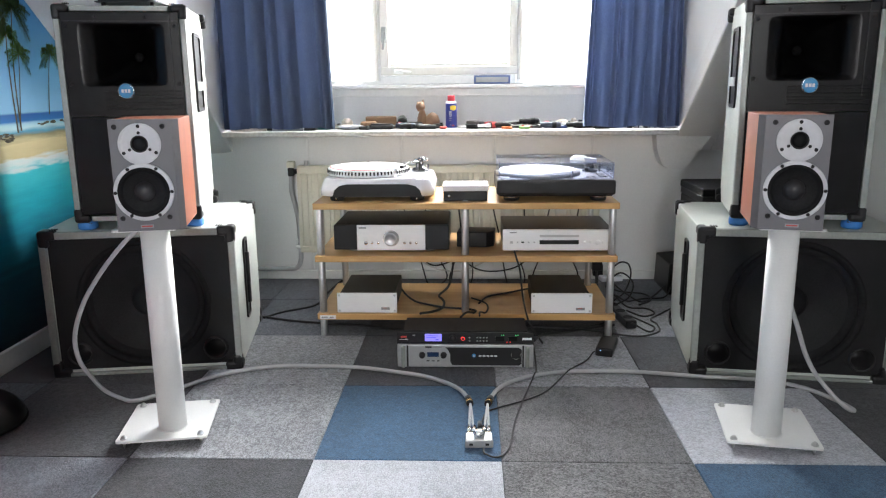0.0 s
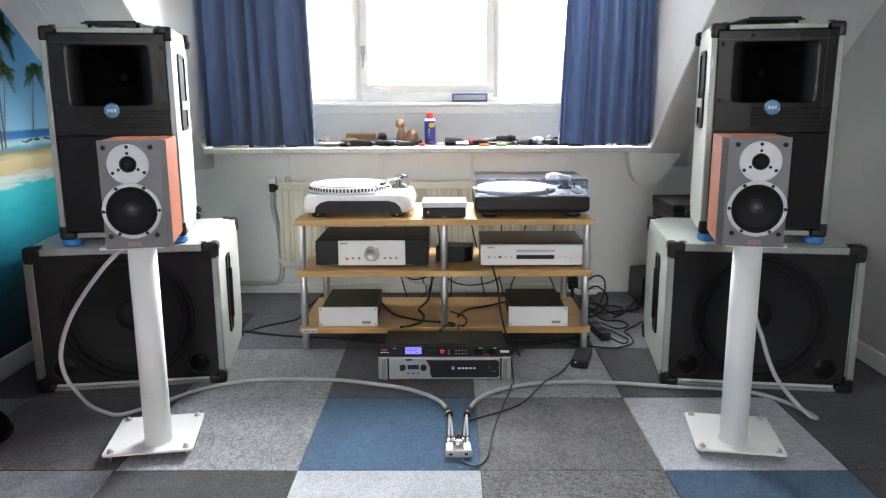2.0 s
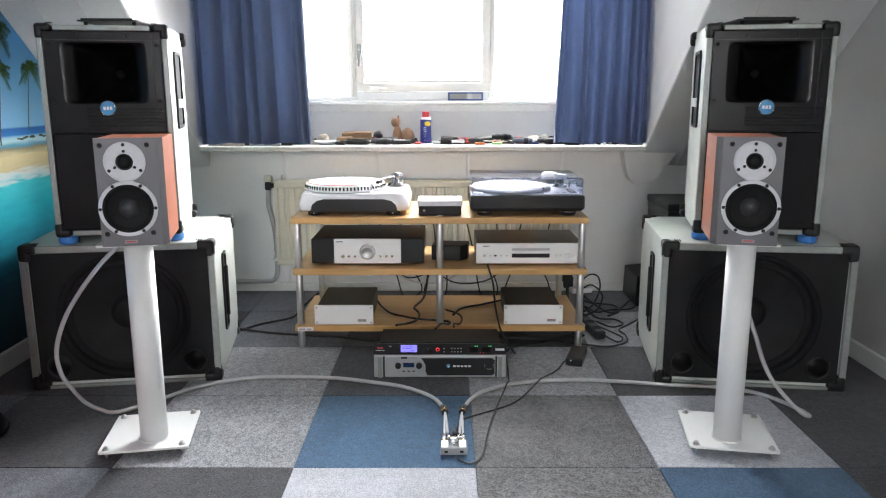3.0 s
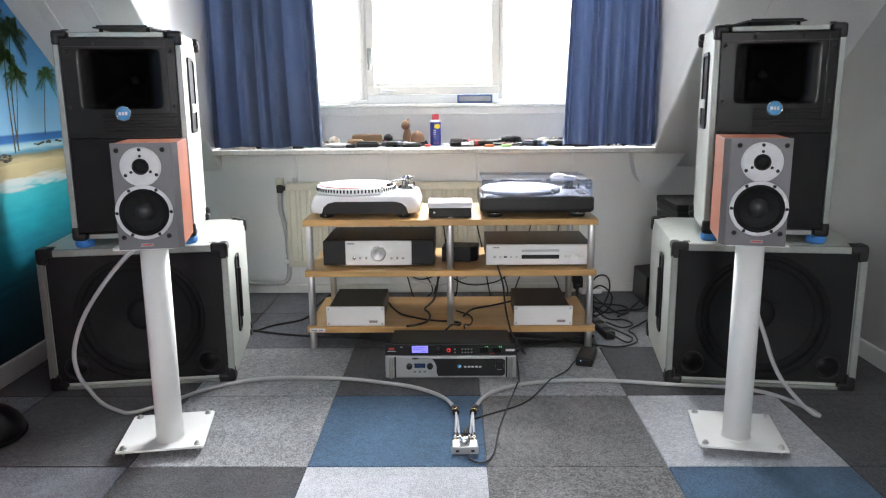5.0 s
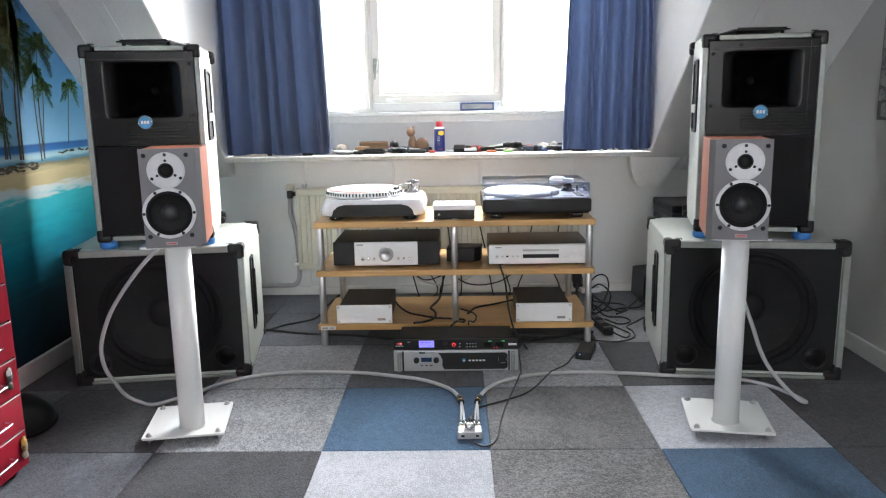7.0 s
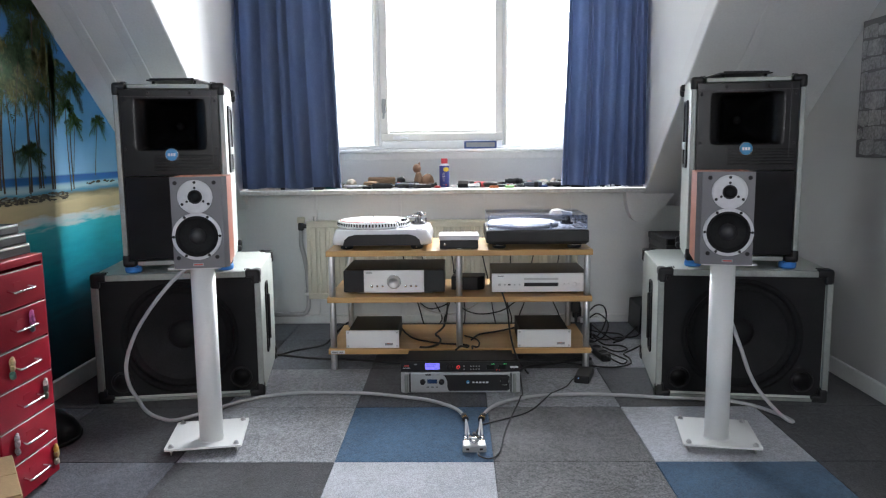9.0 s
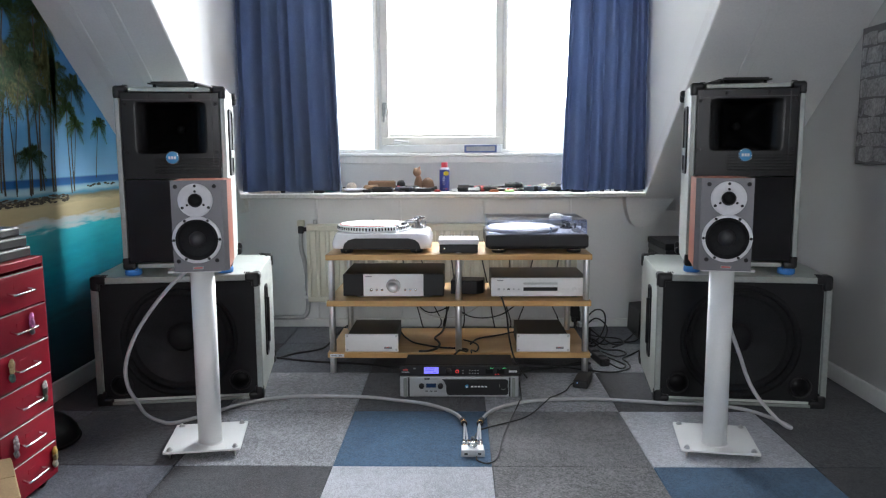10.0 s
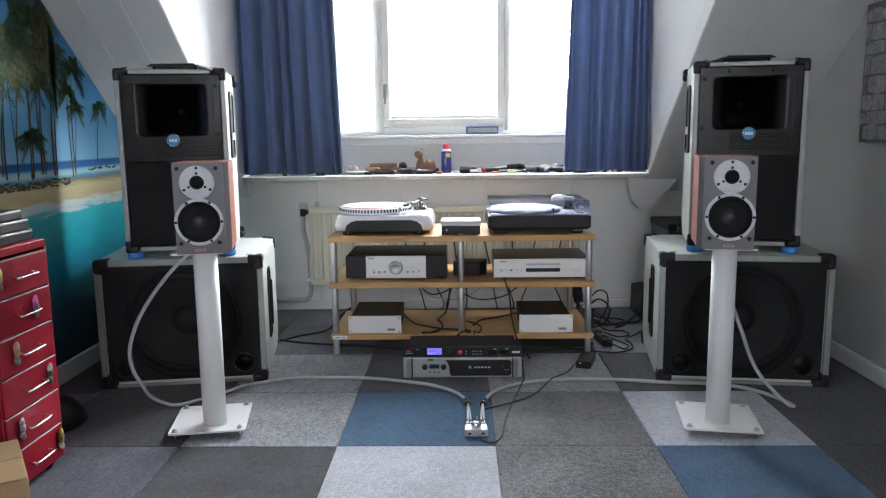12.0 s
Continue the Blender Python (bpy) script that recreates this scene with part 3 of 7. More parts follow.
def side_handle(owner, x, y, z, h, wy, side, bar, taper=0.0):
    """A recessed plastic handle cup in a cabinet's side."""
    bm = bmesh.new()
    m = pose(x, y, z, 90, 0, (90 + taper) * side)
    outer, inner = rounded(wy, h, 0.02), rounded(wy - 0.024, h - 0.024, 0.014)
    a = [bm.verts.new(m @ Vector((p, q, 0.0))) for p, q in outer]
    b = [bm.verts.new(m @ Vector((p, q, 0.006))) for p, q in outer]
    c = [bm.verts.new(m @ Vector((p, q, 0.006))) for p, q in inner]
    d = [bm.verts.new(m @ Vector((p, q, 0.0012))) for p, q in inner]
    n = len(a)
    for r, s in ((a, b), (b, c), (c, d)):
        for i in range(n):
            bm.faces.new((r[i], r[(i + 1) % n], s[(i + 1) % n], s[i]))
    bm.faces.new(d)
    cup = part("handle", bm, BLACK, owner, "recessed black carrying handle")
    if bar:
        bm = bmesh.new()
        prism(bm, rounded(wy - 0.022, 0.03, 0.006), m @ Matrix.Translation((0, -h * 0.17, 0.002)), 0.007)
        part("grip", bm, VINYL, cup, "pale grip bridge")
    else:
        bm = bmesh.new()
        rod(bm, m @ Vector((0, -h * 0.32, 0.008)), m @ Vector((0, h * 0.32, 0.008)), 0.008)
        part("grip", bm, BLACK, cup, "black grip bar")
    return cup


def edge_rails(owner, w, d, h, z0, t, low, top, out):
    """Pale aluminium angle along the front edges, standing slightly proud of the cabinet."""
    for cx, cz, sx, sz in ((0, z0 + h - top / 2, w - 0.1, top), (0, z0 + low / 2, w - 0.1, low), (-w / 2 + t / 2 - out, z0 + h / 2, t, h - 0.08), (w / 2 - t / 2 + out, z0 + h / 2, t, h - 0.08)):
        part("edge_rail", bm_box(cx, 0.006, cz, sx, 0.02, sz, 0.003), ALU, owner, "pale aluminium edge rail")


def subwoofer(m, label, inner):
    w, d, h, z0 = 0.622, 0.575, 0.503, 0.001
    s = thing("subwoofer", m, label, "loudspeaker", "pair of subwoofers")
    y0 = 0.012
    part("back_panel", bm_box(0, d - 0.01, z0 + h / 2, w, 0.02, h, 0.004), VINYL, s)
    for sx in (-1, 1):
        part("side_panel", bm_box(sx * (w / 2 - 0.01), y0 + d / 2 - 0.016, z0 + h / 2, 0.02, d - 0.03, h, 0.004), VINYL, s)
    part("top_panel", bm_box(0, y0 + d / 2 - 0.016, z0 + h - 0.01, w - 0.03, d - 0.03, 0.02, 0.004), VINYL, s)
    part("bottom_panel", bm_box(0, y0 + d / 2 - 0.016, z0 + 0.01, w - 0.03, d - 0.03, 0.02, 0.004), VINYL, s)
    # baffle with cut-outs for the driver and two ports
    R, cz = 0.222, z0 + 0.245
    part("baffle", bm_box(0, 0.110, z0 + h / 2, w - 0.045, 0.012, h - 0.045), BLACKVINYL, s)
    bm = bmesh.new()
    a, b = w / 2 - 0.012, h / 2 - 0.010
    rect = [bm.verts.new((x, 0.014, z0 + h / 2 + z)) for x, z in ((-a, -b), (a, -b), (a, b), (-a, b))]
    loops = [bm.edges.new((rect[k], rect[(k + 1) % 4])) for k in range(4)]
    for x, z, r, n in ((0, cz, R, 64), (-w / 2 + 0.085, z0 + 0.075, 0.036, 24), (w / 2 - 0.085, z0 + 0.075, 0.036, 24)):
        c0 = [bm.verts.new((x + r * math.cos(2 * math.pi * k / n), 0.014, z + r * math.sin(2 * math.pi * k / n))) for k in range(n)]
        c1 = [bm.verts.new((v.co.x, 0.04, v.co.z)) for v in c0]
        for k in range(n):
            loops.append(bm.edges.new((c0[k], c0[(k + 1) % n])))
            bm.faces.new((c0[k], c0[(k + 1) % n], c1[(k + 1) % n], c1[k]))
    bmesh.ops.triangle_fill(bm, use_beauty=True, use_dissolve=False, edges=loops, normal=(0, -1, 0))
    part("front_panel", bm, BLACKVINYL, s, "flat black front panel")
    f = front_at(0, 0.014, cz)
    drv = part("driver_frame", bm_lathe([(R, -0.001), (R, 0.004), (R - 0.012, 0.006), (R - 0.022, -0.004), (R - 0.024, -0.02)], f, 64), RUBBER, s)
    part("surround", bm_lathe([(R - 0.022, -0.012), (R - 0.034, -0.004), (R - 0.046, -0.014), (R - 0.05, -0.018)], f, 64), RUBBER, drv)
    part("cone", bm_lathe([(R - 0.048, -0.018), (R - 0.10, -0.042), (0.055, -0.062)], f, 64), CONE, drv, "dark paper cone")
    part("dust_cap", bm_lathe([(0.06, -0.062), (0.055, -0.05), (0.04, -0.038), (0.02, -0.032), (0, -0.03)], f, 48), CONE, drv, "domed dark dust cap")
    for x in (-w / 2 + 0.085, w / 2 - 0.085):
        fp = front_at(x, 0.012, z0 + 0.075)
        part("port", bm_lathe([(0.043, -0.002), (0.041, 0.004), (0.036, 0.005), (0.033, -0.002), (0.032, -0.085), (0, -0.086)], fp, 32), BLACK, s, "round black bass port")
    edge_rails(s, w, d, h, z0, 0.022, 0.011, 0.024, 0.004)
    corner_caps(s, w, d, h, 0.060, z0)
    for sd in (-1, 1):
        side_handle(s, sd * (w / 2 + 0.0005), 0.235, z0 + 0.27, 0.30, 0.085, sd, False)
    return s


def main_speaker(m, label):
    w, d, h, z0 = 0.396, 0.40, 0.685, 0.030
    s = thing("main_loudspeaker", m, label, "loudspeaker", "pair of large loudspeakers")
    bm = bmesh.new()
    # cabinet tapering towards the back, open at the front
    bw = 0.372
    yb = d
    pts = [(-w / 2, 0.012), (w / 2, 0.012), (bw / 2, yb), (-bw / 2, yb)]
    lo = [bm.verts.new((x, y, z0)) for x, y in pts]
    hi = [bm.verts.new((x, y, z0 + h)) for x, y in pts]
    bm.faces.new(lo[::-1])
    bm.faces.new(hi)
    for i in range(1, 4):
        j = (i + 1) % 4
        bm.faces.new((lo[i], lo[j], hi[j], hi[i]))
    part("cabinet", bm, VINYL, s)
    # lower grille and moulded horn plate above it
    part("grille", bm_box(0, 0.008, z0 + 0.181, w - 0.04, 0.02, 0.318, 0.004), GRILLE, s, "black foam covered grille")
    hz0, hz1 = z0 + 0.343, z0 + h - 0.020
    hw = w - 0.04
    zc = hz1 - 0.032 - 0.099
    mw, mh = 0.264, 0.196
    bm = bmesh.new()
    N = 18

    def ring(a, b, y, e):
        out = []
        for i in range(4 * N):
            t = 2 * math.pi * i / (4 * N)
            c, q = math.cos(t), math.sin(t)
            k = 1 / max(abs(c), abs(q)) if e > 30 else (abs(c) ** e + abs(q) ** e) ** (-1 / e)
            out.append((a * c * k, y, b * q * k))
        return out
    layers = [[(x, y, z + (hz0 + hz1) / 2 - zc) for x, y, z in ring(hw / 2, (hz1 - hz0) / 2, -0.002, 40)]]
    # splayed side walls, shallow lips above and below, then a deep throat
    for dx, dz, y in ((0.0, 0.0, -0.002), (0.010, 0.002, 0.000), (0.022, 0.005, 0.004), (0.034, 0.008, 0.011), (0.043, 0.011, 0.024), (0.048, 0.014, 0.060)):
        layers.append(ring(mw / 2 - dx, mh / 2 - dz, y, 18))
    layers += [ring(mw / 2 - 0.062, mh / 2 - 0.022, 0.10, 10), ring(0.045, 0.05, 0.17, 4), ring(0.018, 0.018, 0.22, 2), ring(0.012, 0.012, 0.27, 2), ring(0.001, 0.001, 0.36, 2)]
    vv = [[bm.verts.new((x, y, zc + z)) for x, y, z in r] for r in layers]
    for li, (a, b) in enumerate(zip(vv, vv[1:])):
        for i in range(4 * N):
            j = (i + 1) % (4 * N)
            bm.faces.new((a[i], a[j], b[j], b[i])).smooth = li > 0
    bm.faces.new(vv[-1])
    hp = part("horn", bm, HORN, s, "moulded black horn with a wide mouth")
    for k in range(6):
        part("rib", bm_box(0.055, -0.005, hz0 + 0.022 + 0.011 * k, 0.24, 0.006, 0.004, 0.001, 1), HORN, hp)
    part("side_seam", bm_box(0.150, -0.0035, (hz0 + hz1) / 2 + 0.02, 0.003, 0.004, hz1 - hz0 - 0.05), BLACK, hp)
    part("top_seam", bm_box(0.0, -0.0035, hz1 - 0.026, hw - 0.01, 0.004, 0.003), BLACK, hp)
    part("phase_plug", bm_lathe([(0.016, 0.0), (0.012, 0.006), (0.006, 0.012), (0, 0.014)], front_at(0, 0.215, zc), 24), RUBBER, hp, "small dark plug in the throat")
    first = None
    for x, z in ((-0.165, zc + 0.09), (0.165, zc + 0.09), (-0.165, zc - 0.09), (0.165, zc - 0.09), (0.075, hz1 - 0.014), (-0.075, hz1 - 0.014)):
        b = bm_lathe([(0, 0.001), (0.003, 0.001), (0.0035, 0.003), (0.006, 0.003), (0.007, 0)], front_at(x, -0.003, z), 12)
        part("screw", b, BLACK, hp)
    bz = hz1 - 0.243
    part("badge", bm_lathe([(0, 0.006), (0.018, 0.006), (0.0235, 0.004), (0.025, 0)], front_at(0.0, -0.003, bz), 32), LOGOBLUE, s, "round blue badge")
    bg = s.children[-1]
    part("badge_ring", bm_lathe([(0.0225, 0.0048), (0.0232, 0.0062), (0.0246, 0.003)], front_at(0.0, -0.003, bz), 32), CHROME, bg)
    for x in (-0.010, 0.0, 0.010):
        part("badge_mark", bm_box(x, -0.0095, bz, 0.0075, 0.001, 0.011, 0.0004, 1), WHITEINK, bg)
    edge_rails(s, w, d, h, z0, 0.019, 0.017, 0.017, 0.002)
    corner_caps(s, w, d, h, 0.05, z0)
    for sd in (-1, 1):
        a = math.atan2((w - bw) / 2, yb)
        side_handle(s, sd * (w / 2 - (w - bw) / 2 * (0.20 - 0.012) / (yb - 0.012) + 0.001), 0.20, z0 + 0.480, 0.265, 0.16, sd, True, math.degrees(a))
    ft = None
    for x, y in ((-w / 2 + 0.026, 0.030), (w / 2 - 0.026, 0.030), (-bw / 2 + 0.05, yb - 0.05), (bw / 2 - 0.05, yb - 0.05)):
        mm = Matrix.Translation((x, y, 0))
        if ft is None:
            ft = part("foot", bm_lathe([(0, 0), (0.026, 0), (0.031, 0.004), (0.032, 0.016), (0.029, 0.027), (0.025, 0.030), (0, 0.030)], Matrix(), 24), BLUEFOOT, s, "blue rubber foot")
            ft.matrix_basis = mm
        else:
            share("foot", ft, mm, s)
    return s


SUB_W = pose(-1.0945, 2.4965, 0, 0, 0, 8.8)
SUB_E = pose(1.072, 2.474, 0, 0, 0, -7.6)
subwoofer(SUB_W, "pale grey vinyl subwoofer cabinet with black front, by the mural", 1)
subwoofer(SUB_E, "pale grey vinyl subwoofer cabinet with black front, by the plain wall", -1)
MAIN_W = pose(-1.091, 2.52, 0.505, 0, 0, 10.5)
MAIN_E = pose(1.072, 2.52, 0.505, 0, 0, -10.5)
main_speaker(MAIN_W, "large pale grey loudspeaker on blue feet, near the mural")
main_speaker(MAIN_E, "large pale grey loudspeaker on blue feet, by the plain wall")


# ---- bookshelf speakers on stands ----
def stand(m, label, shift):
    s = thing("speaker_stand", m, label, "speaker stand", "pair of speaker stands")
    zp = 0.028
    part("base_plate", bm_prism(rounded(0.242, 0.252, 0.008), Matrix.Translation((0, -0.008, zp - 0.006)), 0.006), WHITEMETAL, s, "flat white steel base plate")
    part("column", bm_lathe([(0, zp), (0.0378, zp), (0.0378, 0.602), (0, 0.602)], Matrix.Translation((shift, -0.058, 0)), 48), WHITEMETAL, s, "round white tube")
    part("weld", bm_lathe([(0.041, zp), (0.0425, zp + 0.002), (0.039, zp + 0.004)], Matrix.Translation((shift, -0.058, 0)), 48), WHITEMETAL, s)
    part("top_plate", bm_prism(rounded(0.160, 0.19, 0.006), Matrix.Translation((0, -0.015, 0.602)), 0.006), WHITEMETAL, s, "white steel top plate")
    first = None
    for x in (-0.102, 0.102):
        for y in (-0.116, 0.100):
            bm = bmesh.new()
            lathe(bm, [(0, 0.0), (0.0015, 0.0), (0.005, 0.016), (0.005, zp + 0.004), (0.0070, zp + 0.004), (0.0070, zp + 0.007), (0.0045, zp + 0.008), (0.004, zp + 0.010), (0, zp + 0.010)], Matrix(), 12)
            lathe(bm, [(0.005, zp), (0.0095, zp), (0.0095, zp + 0.003), (0.005, zp + 0.004)], Matrix(), 16)
            sp = part("spike", bm, STEEL, s, "steel spike with lock nut")
            sp.matrix_basis = Matrix.Translation((x, y, 0))
    return s


def bookshelf_speaker(m, label, flip):
    """Origin at the front's lower middle."""
    w, d, h = 0.168, 0.236, 0.283
    s = thing("bookshelf_speaker", m, label, "loudspeaker", "pair of bookshelf speakers")
    part("cabinet", bm_box(0, d / 2 + 0.012, h / 2, w - 0.004, d - 0.02, h - 0.002, 0.0015), CHERRY, s, "cherry veneer cabinet")
    bm = bmesh.new()
    # lacquered baffle with a chamfered inner edge
    c = 0.014
    outline = [(-w / 2, 0), (-w / 2 + c * 0.2, -0.022), (w / 2 - c, -0.022), (w / 2, 0.0)] if flip > 0 else [(-w / 2, 0), (-w / 2 + c, -0.022), (w / 2 - c * 0.2, -0.022), (w / 2, 0.0)]
    ox = -flip * 0.0095
    tz, wz = 0.222, 0.100
    low = [bm.verts.new((x, y + 0.022, 0)) for x, y in outline]
    high = [bm.verts.new((x, y + 0.022, h)) for x, y in outline]
    for a, b in ((0, 1), (2, 3)):
        bm.faces.new((low[a], low[b], high[b], high[a]))
    bm.faces.new(low)
    bm.faces.new(high[::-1])
    rim = [bm.edges.get((low[1], high[1])), bm.edges.get((low[2], high[2])), bm.edges.get((low[1], low[2])), bm.edges.get((high[1], high[2]))]
    for z, r in ((tz, 0.021), (wz, 0.064)):
        n = 40
        c0 = [bm.verts.new((ox + r * math.cos(2 * math.pi * k / n), 0, z + r * math.sin(2 * math.pi * k / n))) for k in range(n)]
        c1 = [bm.verts.new((v.co.x, 0.02, v.co.z)) for v in c0]
        for k in range(n):
            rim.append(bm.edges.new((c0[k], c0[(k + 1) % n])))
            bm.faces.new((c0[k], c0[(k + 1) % n], c1[(k + 1) % n], c1[k]))
    bmesh.ops.triangle_fill(bm, use_beauty=True, use_dissolve=False, edges=rim, normal=(0, -1, 0))
    part("baffle", bm, BAFFLE, s, "grey lacquered baffle")

    def driver(z, r, name, prof, holes, hr):
        f = front_at(ox, -0.0005, z)
        p = part(name, bm_lathe(prof, f, 64, False), RIM, s, "silver grey driver plate")
        first = None
        for k in range(holes):
            a = 2 * math.pi * k / holes if holes == 6 else 2 * math.pi * k / holes + math.pi / 2
            b = bm_lathe([(0, 0.0003), (0.0022, 0.0003), (0.0028, 0.0012), (0.0042, 0.0012), (0.0046, 0)], front_at(ox + hr * math.cos(a), -0.0046, z + hr * math.sin(a)), 12)
            part("screw", b, BLACK, p)
        return p, f
    p, f = driver(tz, 0.053, "tweeter", [(0.052, 0), (0.0515, 0.003), (0.045, 0.004), (0.022, 0.004), (0.019, 0.0022)], 3, 0.0445)
    for k in range(3):
        a = 2 * math.pi * k / 3 + math.pi / 2
        part("inner_screw", bm_lathe([(0, 0.001), (0.0032, 0.001), (0.004, 0)], front_at(ox + 0.028 * math.cos(a), -0.0045, tz + 0.028 * math.sin(a)), 10), BLACK, p)
    part("tweeter_ring", bm_lathe([(0.0215, 0.004), (0.020, 0.0048), (0.017, 0.002), (0.0155, 0.0005)], f, 40), BLACK, p)
    part("tweeter_dome", bm_lathe([(0.0165, 0.0005), (0.014, 0.004), (0.009, 0.0075), (0.004, 0.009), (0, 0.0093)], f, 40), CONE, p, "dark fabric dome")
    q, f = driver(wz, 0.076, "woofer", [(0.0735, 0), (0.0732, 0.003), (0.0715, 0.0042), (0.064, 0.0042), (0.062, 0.002)], 6, 0.0683)
    part("surround", bm_lathe([(0.064, 0.003), (0.060, 0.0072), (0.055, 0.0066), (0.051, 0.001)], f, 64), RUBBER, q)
    part("cone", bm_lathe([(0.052, 0.001), (0.04, -0.006), (0.026, -0.010), (0.024, -0.010)], f, 64), CONE, q, "dark smooth cone")
    part("dust_cap", bm_lathe([(0.026, -0.0105), (0.022, -0.004), (0.014, 0.0015), (0.007, 0.004), (0, 0.0045)], f, 40), DOMEMAT, q, "rounded dark cap")
    for x in (-0.0572, 0.0572):
        for z in (0.034, 0.265):
            part("bolt", bm_lathe([(0, 0.0), (0.003, 0.0), (0.0035, 0.0015), (0.0058, 0.0015), (0.0065, 0)], front_at(x + ox, -0.0008, z), 14), BLACK, s)
    part("brand_plate", bm_box(ox, -0.0012, 0.012, 0.032, 0.0012, 0.009, 0.0004, 1), GREYINK, s, "small red and grey plate")
    part("brand_mark", bm_box(ox, -0.0022, 0.012, 0.026, 0.0008, 0.0035, 0.0002, 1), REDINK, s)
    return s


STAND_W, STAND_E = pose(-0.853, 2.082, 0, 0, 0, 10), pose(0.848, 2.082, 0, 0, 0, -9.5)
stand(STAND_W, "white steel speaker stand on spikes, by the mural side", 0.017)
stand(STAND_E, "white steel speaker stand on spikes, by the plain wall side", -0.009)
bookshelf_speaker(pose(-0.804, 1.958, 0.6085, 0, 0, 12.6), "small two-way speaker, grey baffle and cherry sides, on white stand", 1)
bookshelf_speaker(pose(0.806, 1.955, 0.6085, 0, 0, -12.4), "small two-way speaker with cherry sides on its white stand", -1)


# ---- equipment rack ----
RX, RY = -0.004, 2.87      # middle of the front edge
rack = thing("equipment_rack", Matrix.Translation((RX, RY, 0)), "three-shelf beech rack on steel tube legs", "rack")
RW, RD = 1.154, 0.46
SHELVES = (0.0985, 0.329, 0.533)
for z in SHELVES:
    part("shelf", bm_box(0, RD / 2, z - 0.012, RW, RD, 0.024, 0.002), BEECH, rack)
    part("front_lip", bm_box(0, -0.0012, z - 0.012, RW - 0.004, 0.003, 0.0215, 0.0008, 1), BEECH, rack)
leg_at = [(-0.557, 0.028), (0.557, 0.028), (0.0, 0.028), (-0.535, 0.43), (0.535, 0.43)]
for k, (x, y) in enumerate(leg_at):
    for z0, z1 in ((0.0, 0.0745), (0.0985, 0.305), (0.329, 0.509)):
        if k == 2 and z0 == 0.0:
            continue
        part("leg", bm_lathe([(0, z0 + 0.0002), (0.0135, z0 + 0.0002), (0.0142, z0 + 0.002), (0.0142, z1 - 0.002), (0.0135, z1 - 0.0002), (0, z1 - 0.0002)], Matrix.Translation((x, y, 0)), 24), STEEL, rack)
tag = part("name_tag", bm_box(-0.535, -0.0036, 0.086, 0.062, 0.002, 0.015, 0.0005, 1), WHITEINK, rack, "small white name sticker")
part("tag_mark", bm_box(-0.548, -0.005, 0.086, 0.024, 0.0008, 0.005), GREYINK, tag)
part("tag_mark", bm_box(-0.520, -0.005, 0.086, 0.016, 0.0008, 0.005), GREYINK, tag)


def feet(owner, xs, ys, r, h, mat, label=""):
    first = None
    for x in xs:
        for y in ys:
            if first is None:
                first = part("foot", bm_lathe([(0, 0), (r * 0.85, 0), (r, h * 0.25), (r, h * 0.8), (r * 0.8, h), (0, h)], Matrix(), 20), mat, owner, label)
                first.matrix_basis = Matrix.Translation((x, y, 0))
            else:
                share("foot", first, Matrix.Translation((x, y, 0)), owner)


# white direct-drive turntable
def tonearm(owner, x, y, z, length, turn):
    base = part("tonearm_base", bm_lathe([(0, 0), (0.036, 0), (0.036, 0.004), (0.030, 0.006), (0.030, 0.012), (0.016, 0.014), (0.016, 0.030), (0.010, 0.034), (0, 0.034)], Matrix.Translation((x, y, z)), 32), DARKSTEEL, owner, "polished tonearm base")
    bm = bmesh.new()
    a = radians(turn)
    d = Vector((math.cos(a), math.sin(a), 0))
    side = Vector((-d.y, d.x, 0))
    o = Vector((x, y, z + 0.042))
    tube(bm, [o - d * 0.02, o + d * length * 0.35 + side * 0.012, o + d * length * 0.7 - side * 0.010, o + d * length], 0.0042, 10)
    part("arm", bm, DARKSTEEL, base)
    bm = bmesh.new()
    rod(bm, o - d * 0.02, o - d * 0.055, 0.011)
    part("counterweight", bm, DARKSTEEL, base)
    bm2 = bmesh.new()
    box(bm2, 0, 0, 0, 0.04, 0.016, 0.012, 0.003)
    bmesh.ops.transform(bm2, matrix=Matrix.Translation(o + d * (length + 0.015) - Vector((0, 0, 0.006))) @ pose(0, 0, 0, 0, 0, turn), verts=bm2.verts)
    part("headshell", bm2, BLACK, base)
    bm = bmesh.new()
    rod(bm, (x + 0.004, y, z + 0.030), (x + 0.004, y, z + 0.056), 0.010)
    rod(bm, (x - 0.022, y + 0.01, z + 0.044), (x + 0.034, y + 0.01, z + 0.044), 0.006)
    rod(bm, (x + 0.036, y - 0.02, z), (x + 0.036, y - 0.02, z + 0.03), 0.004)
    part("bearing", bm, DARKSTEEL, base)
    return base


TTX, TTY = -0.344, 2.918
tt = thing("turntable", Matrix.Translation((TTX, TTY, SHELVES[2])), "white turntable with strobe dots and chrome tonearm, no lid", "turntable")
W, D = 0.44, 0.36
bm = bmesh.new()
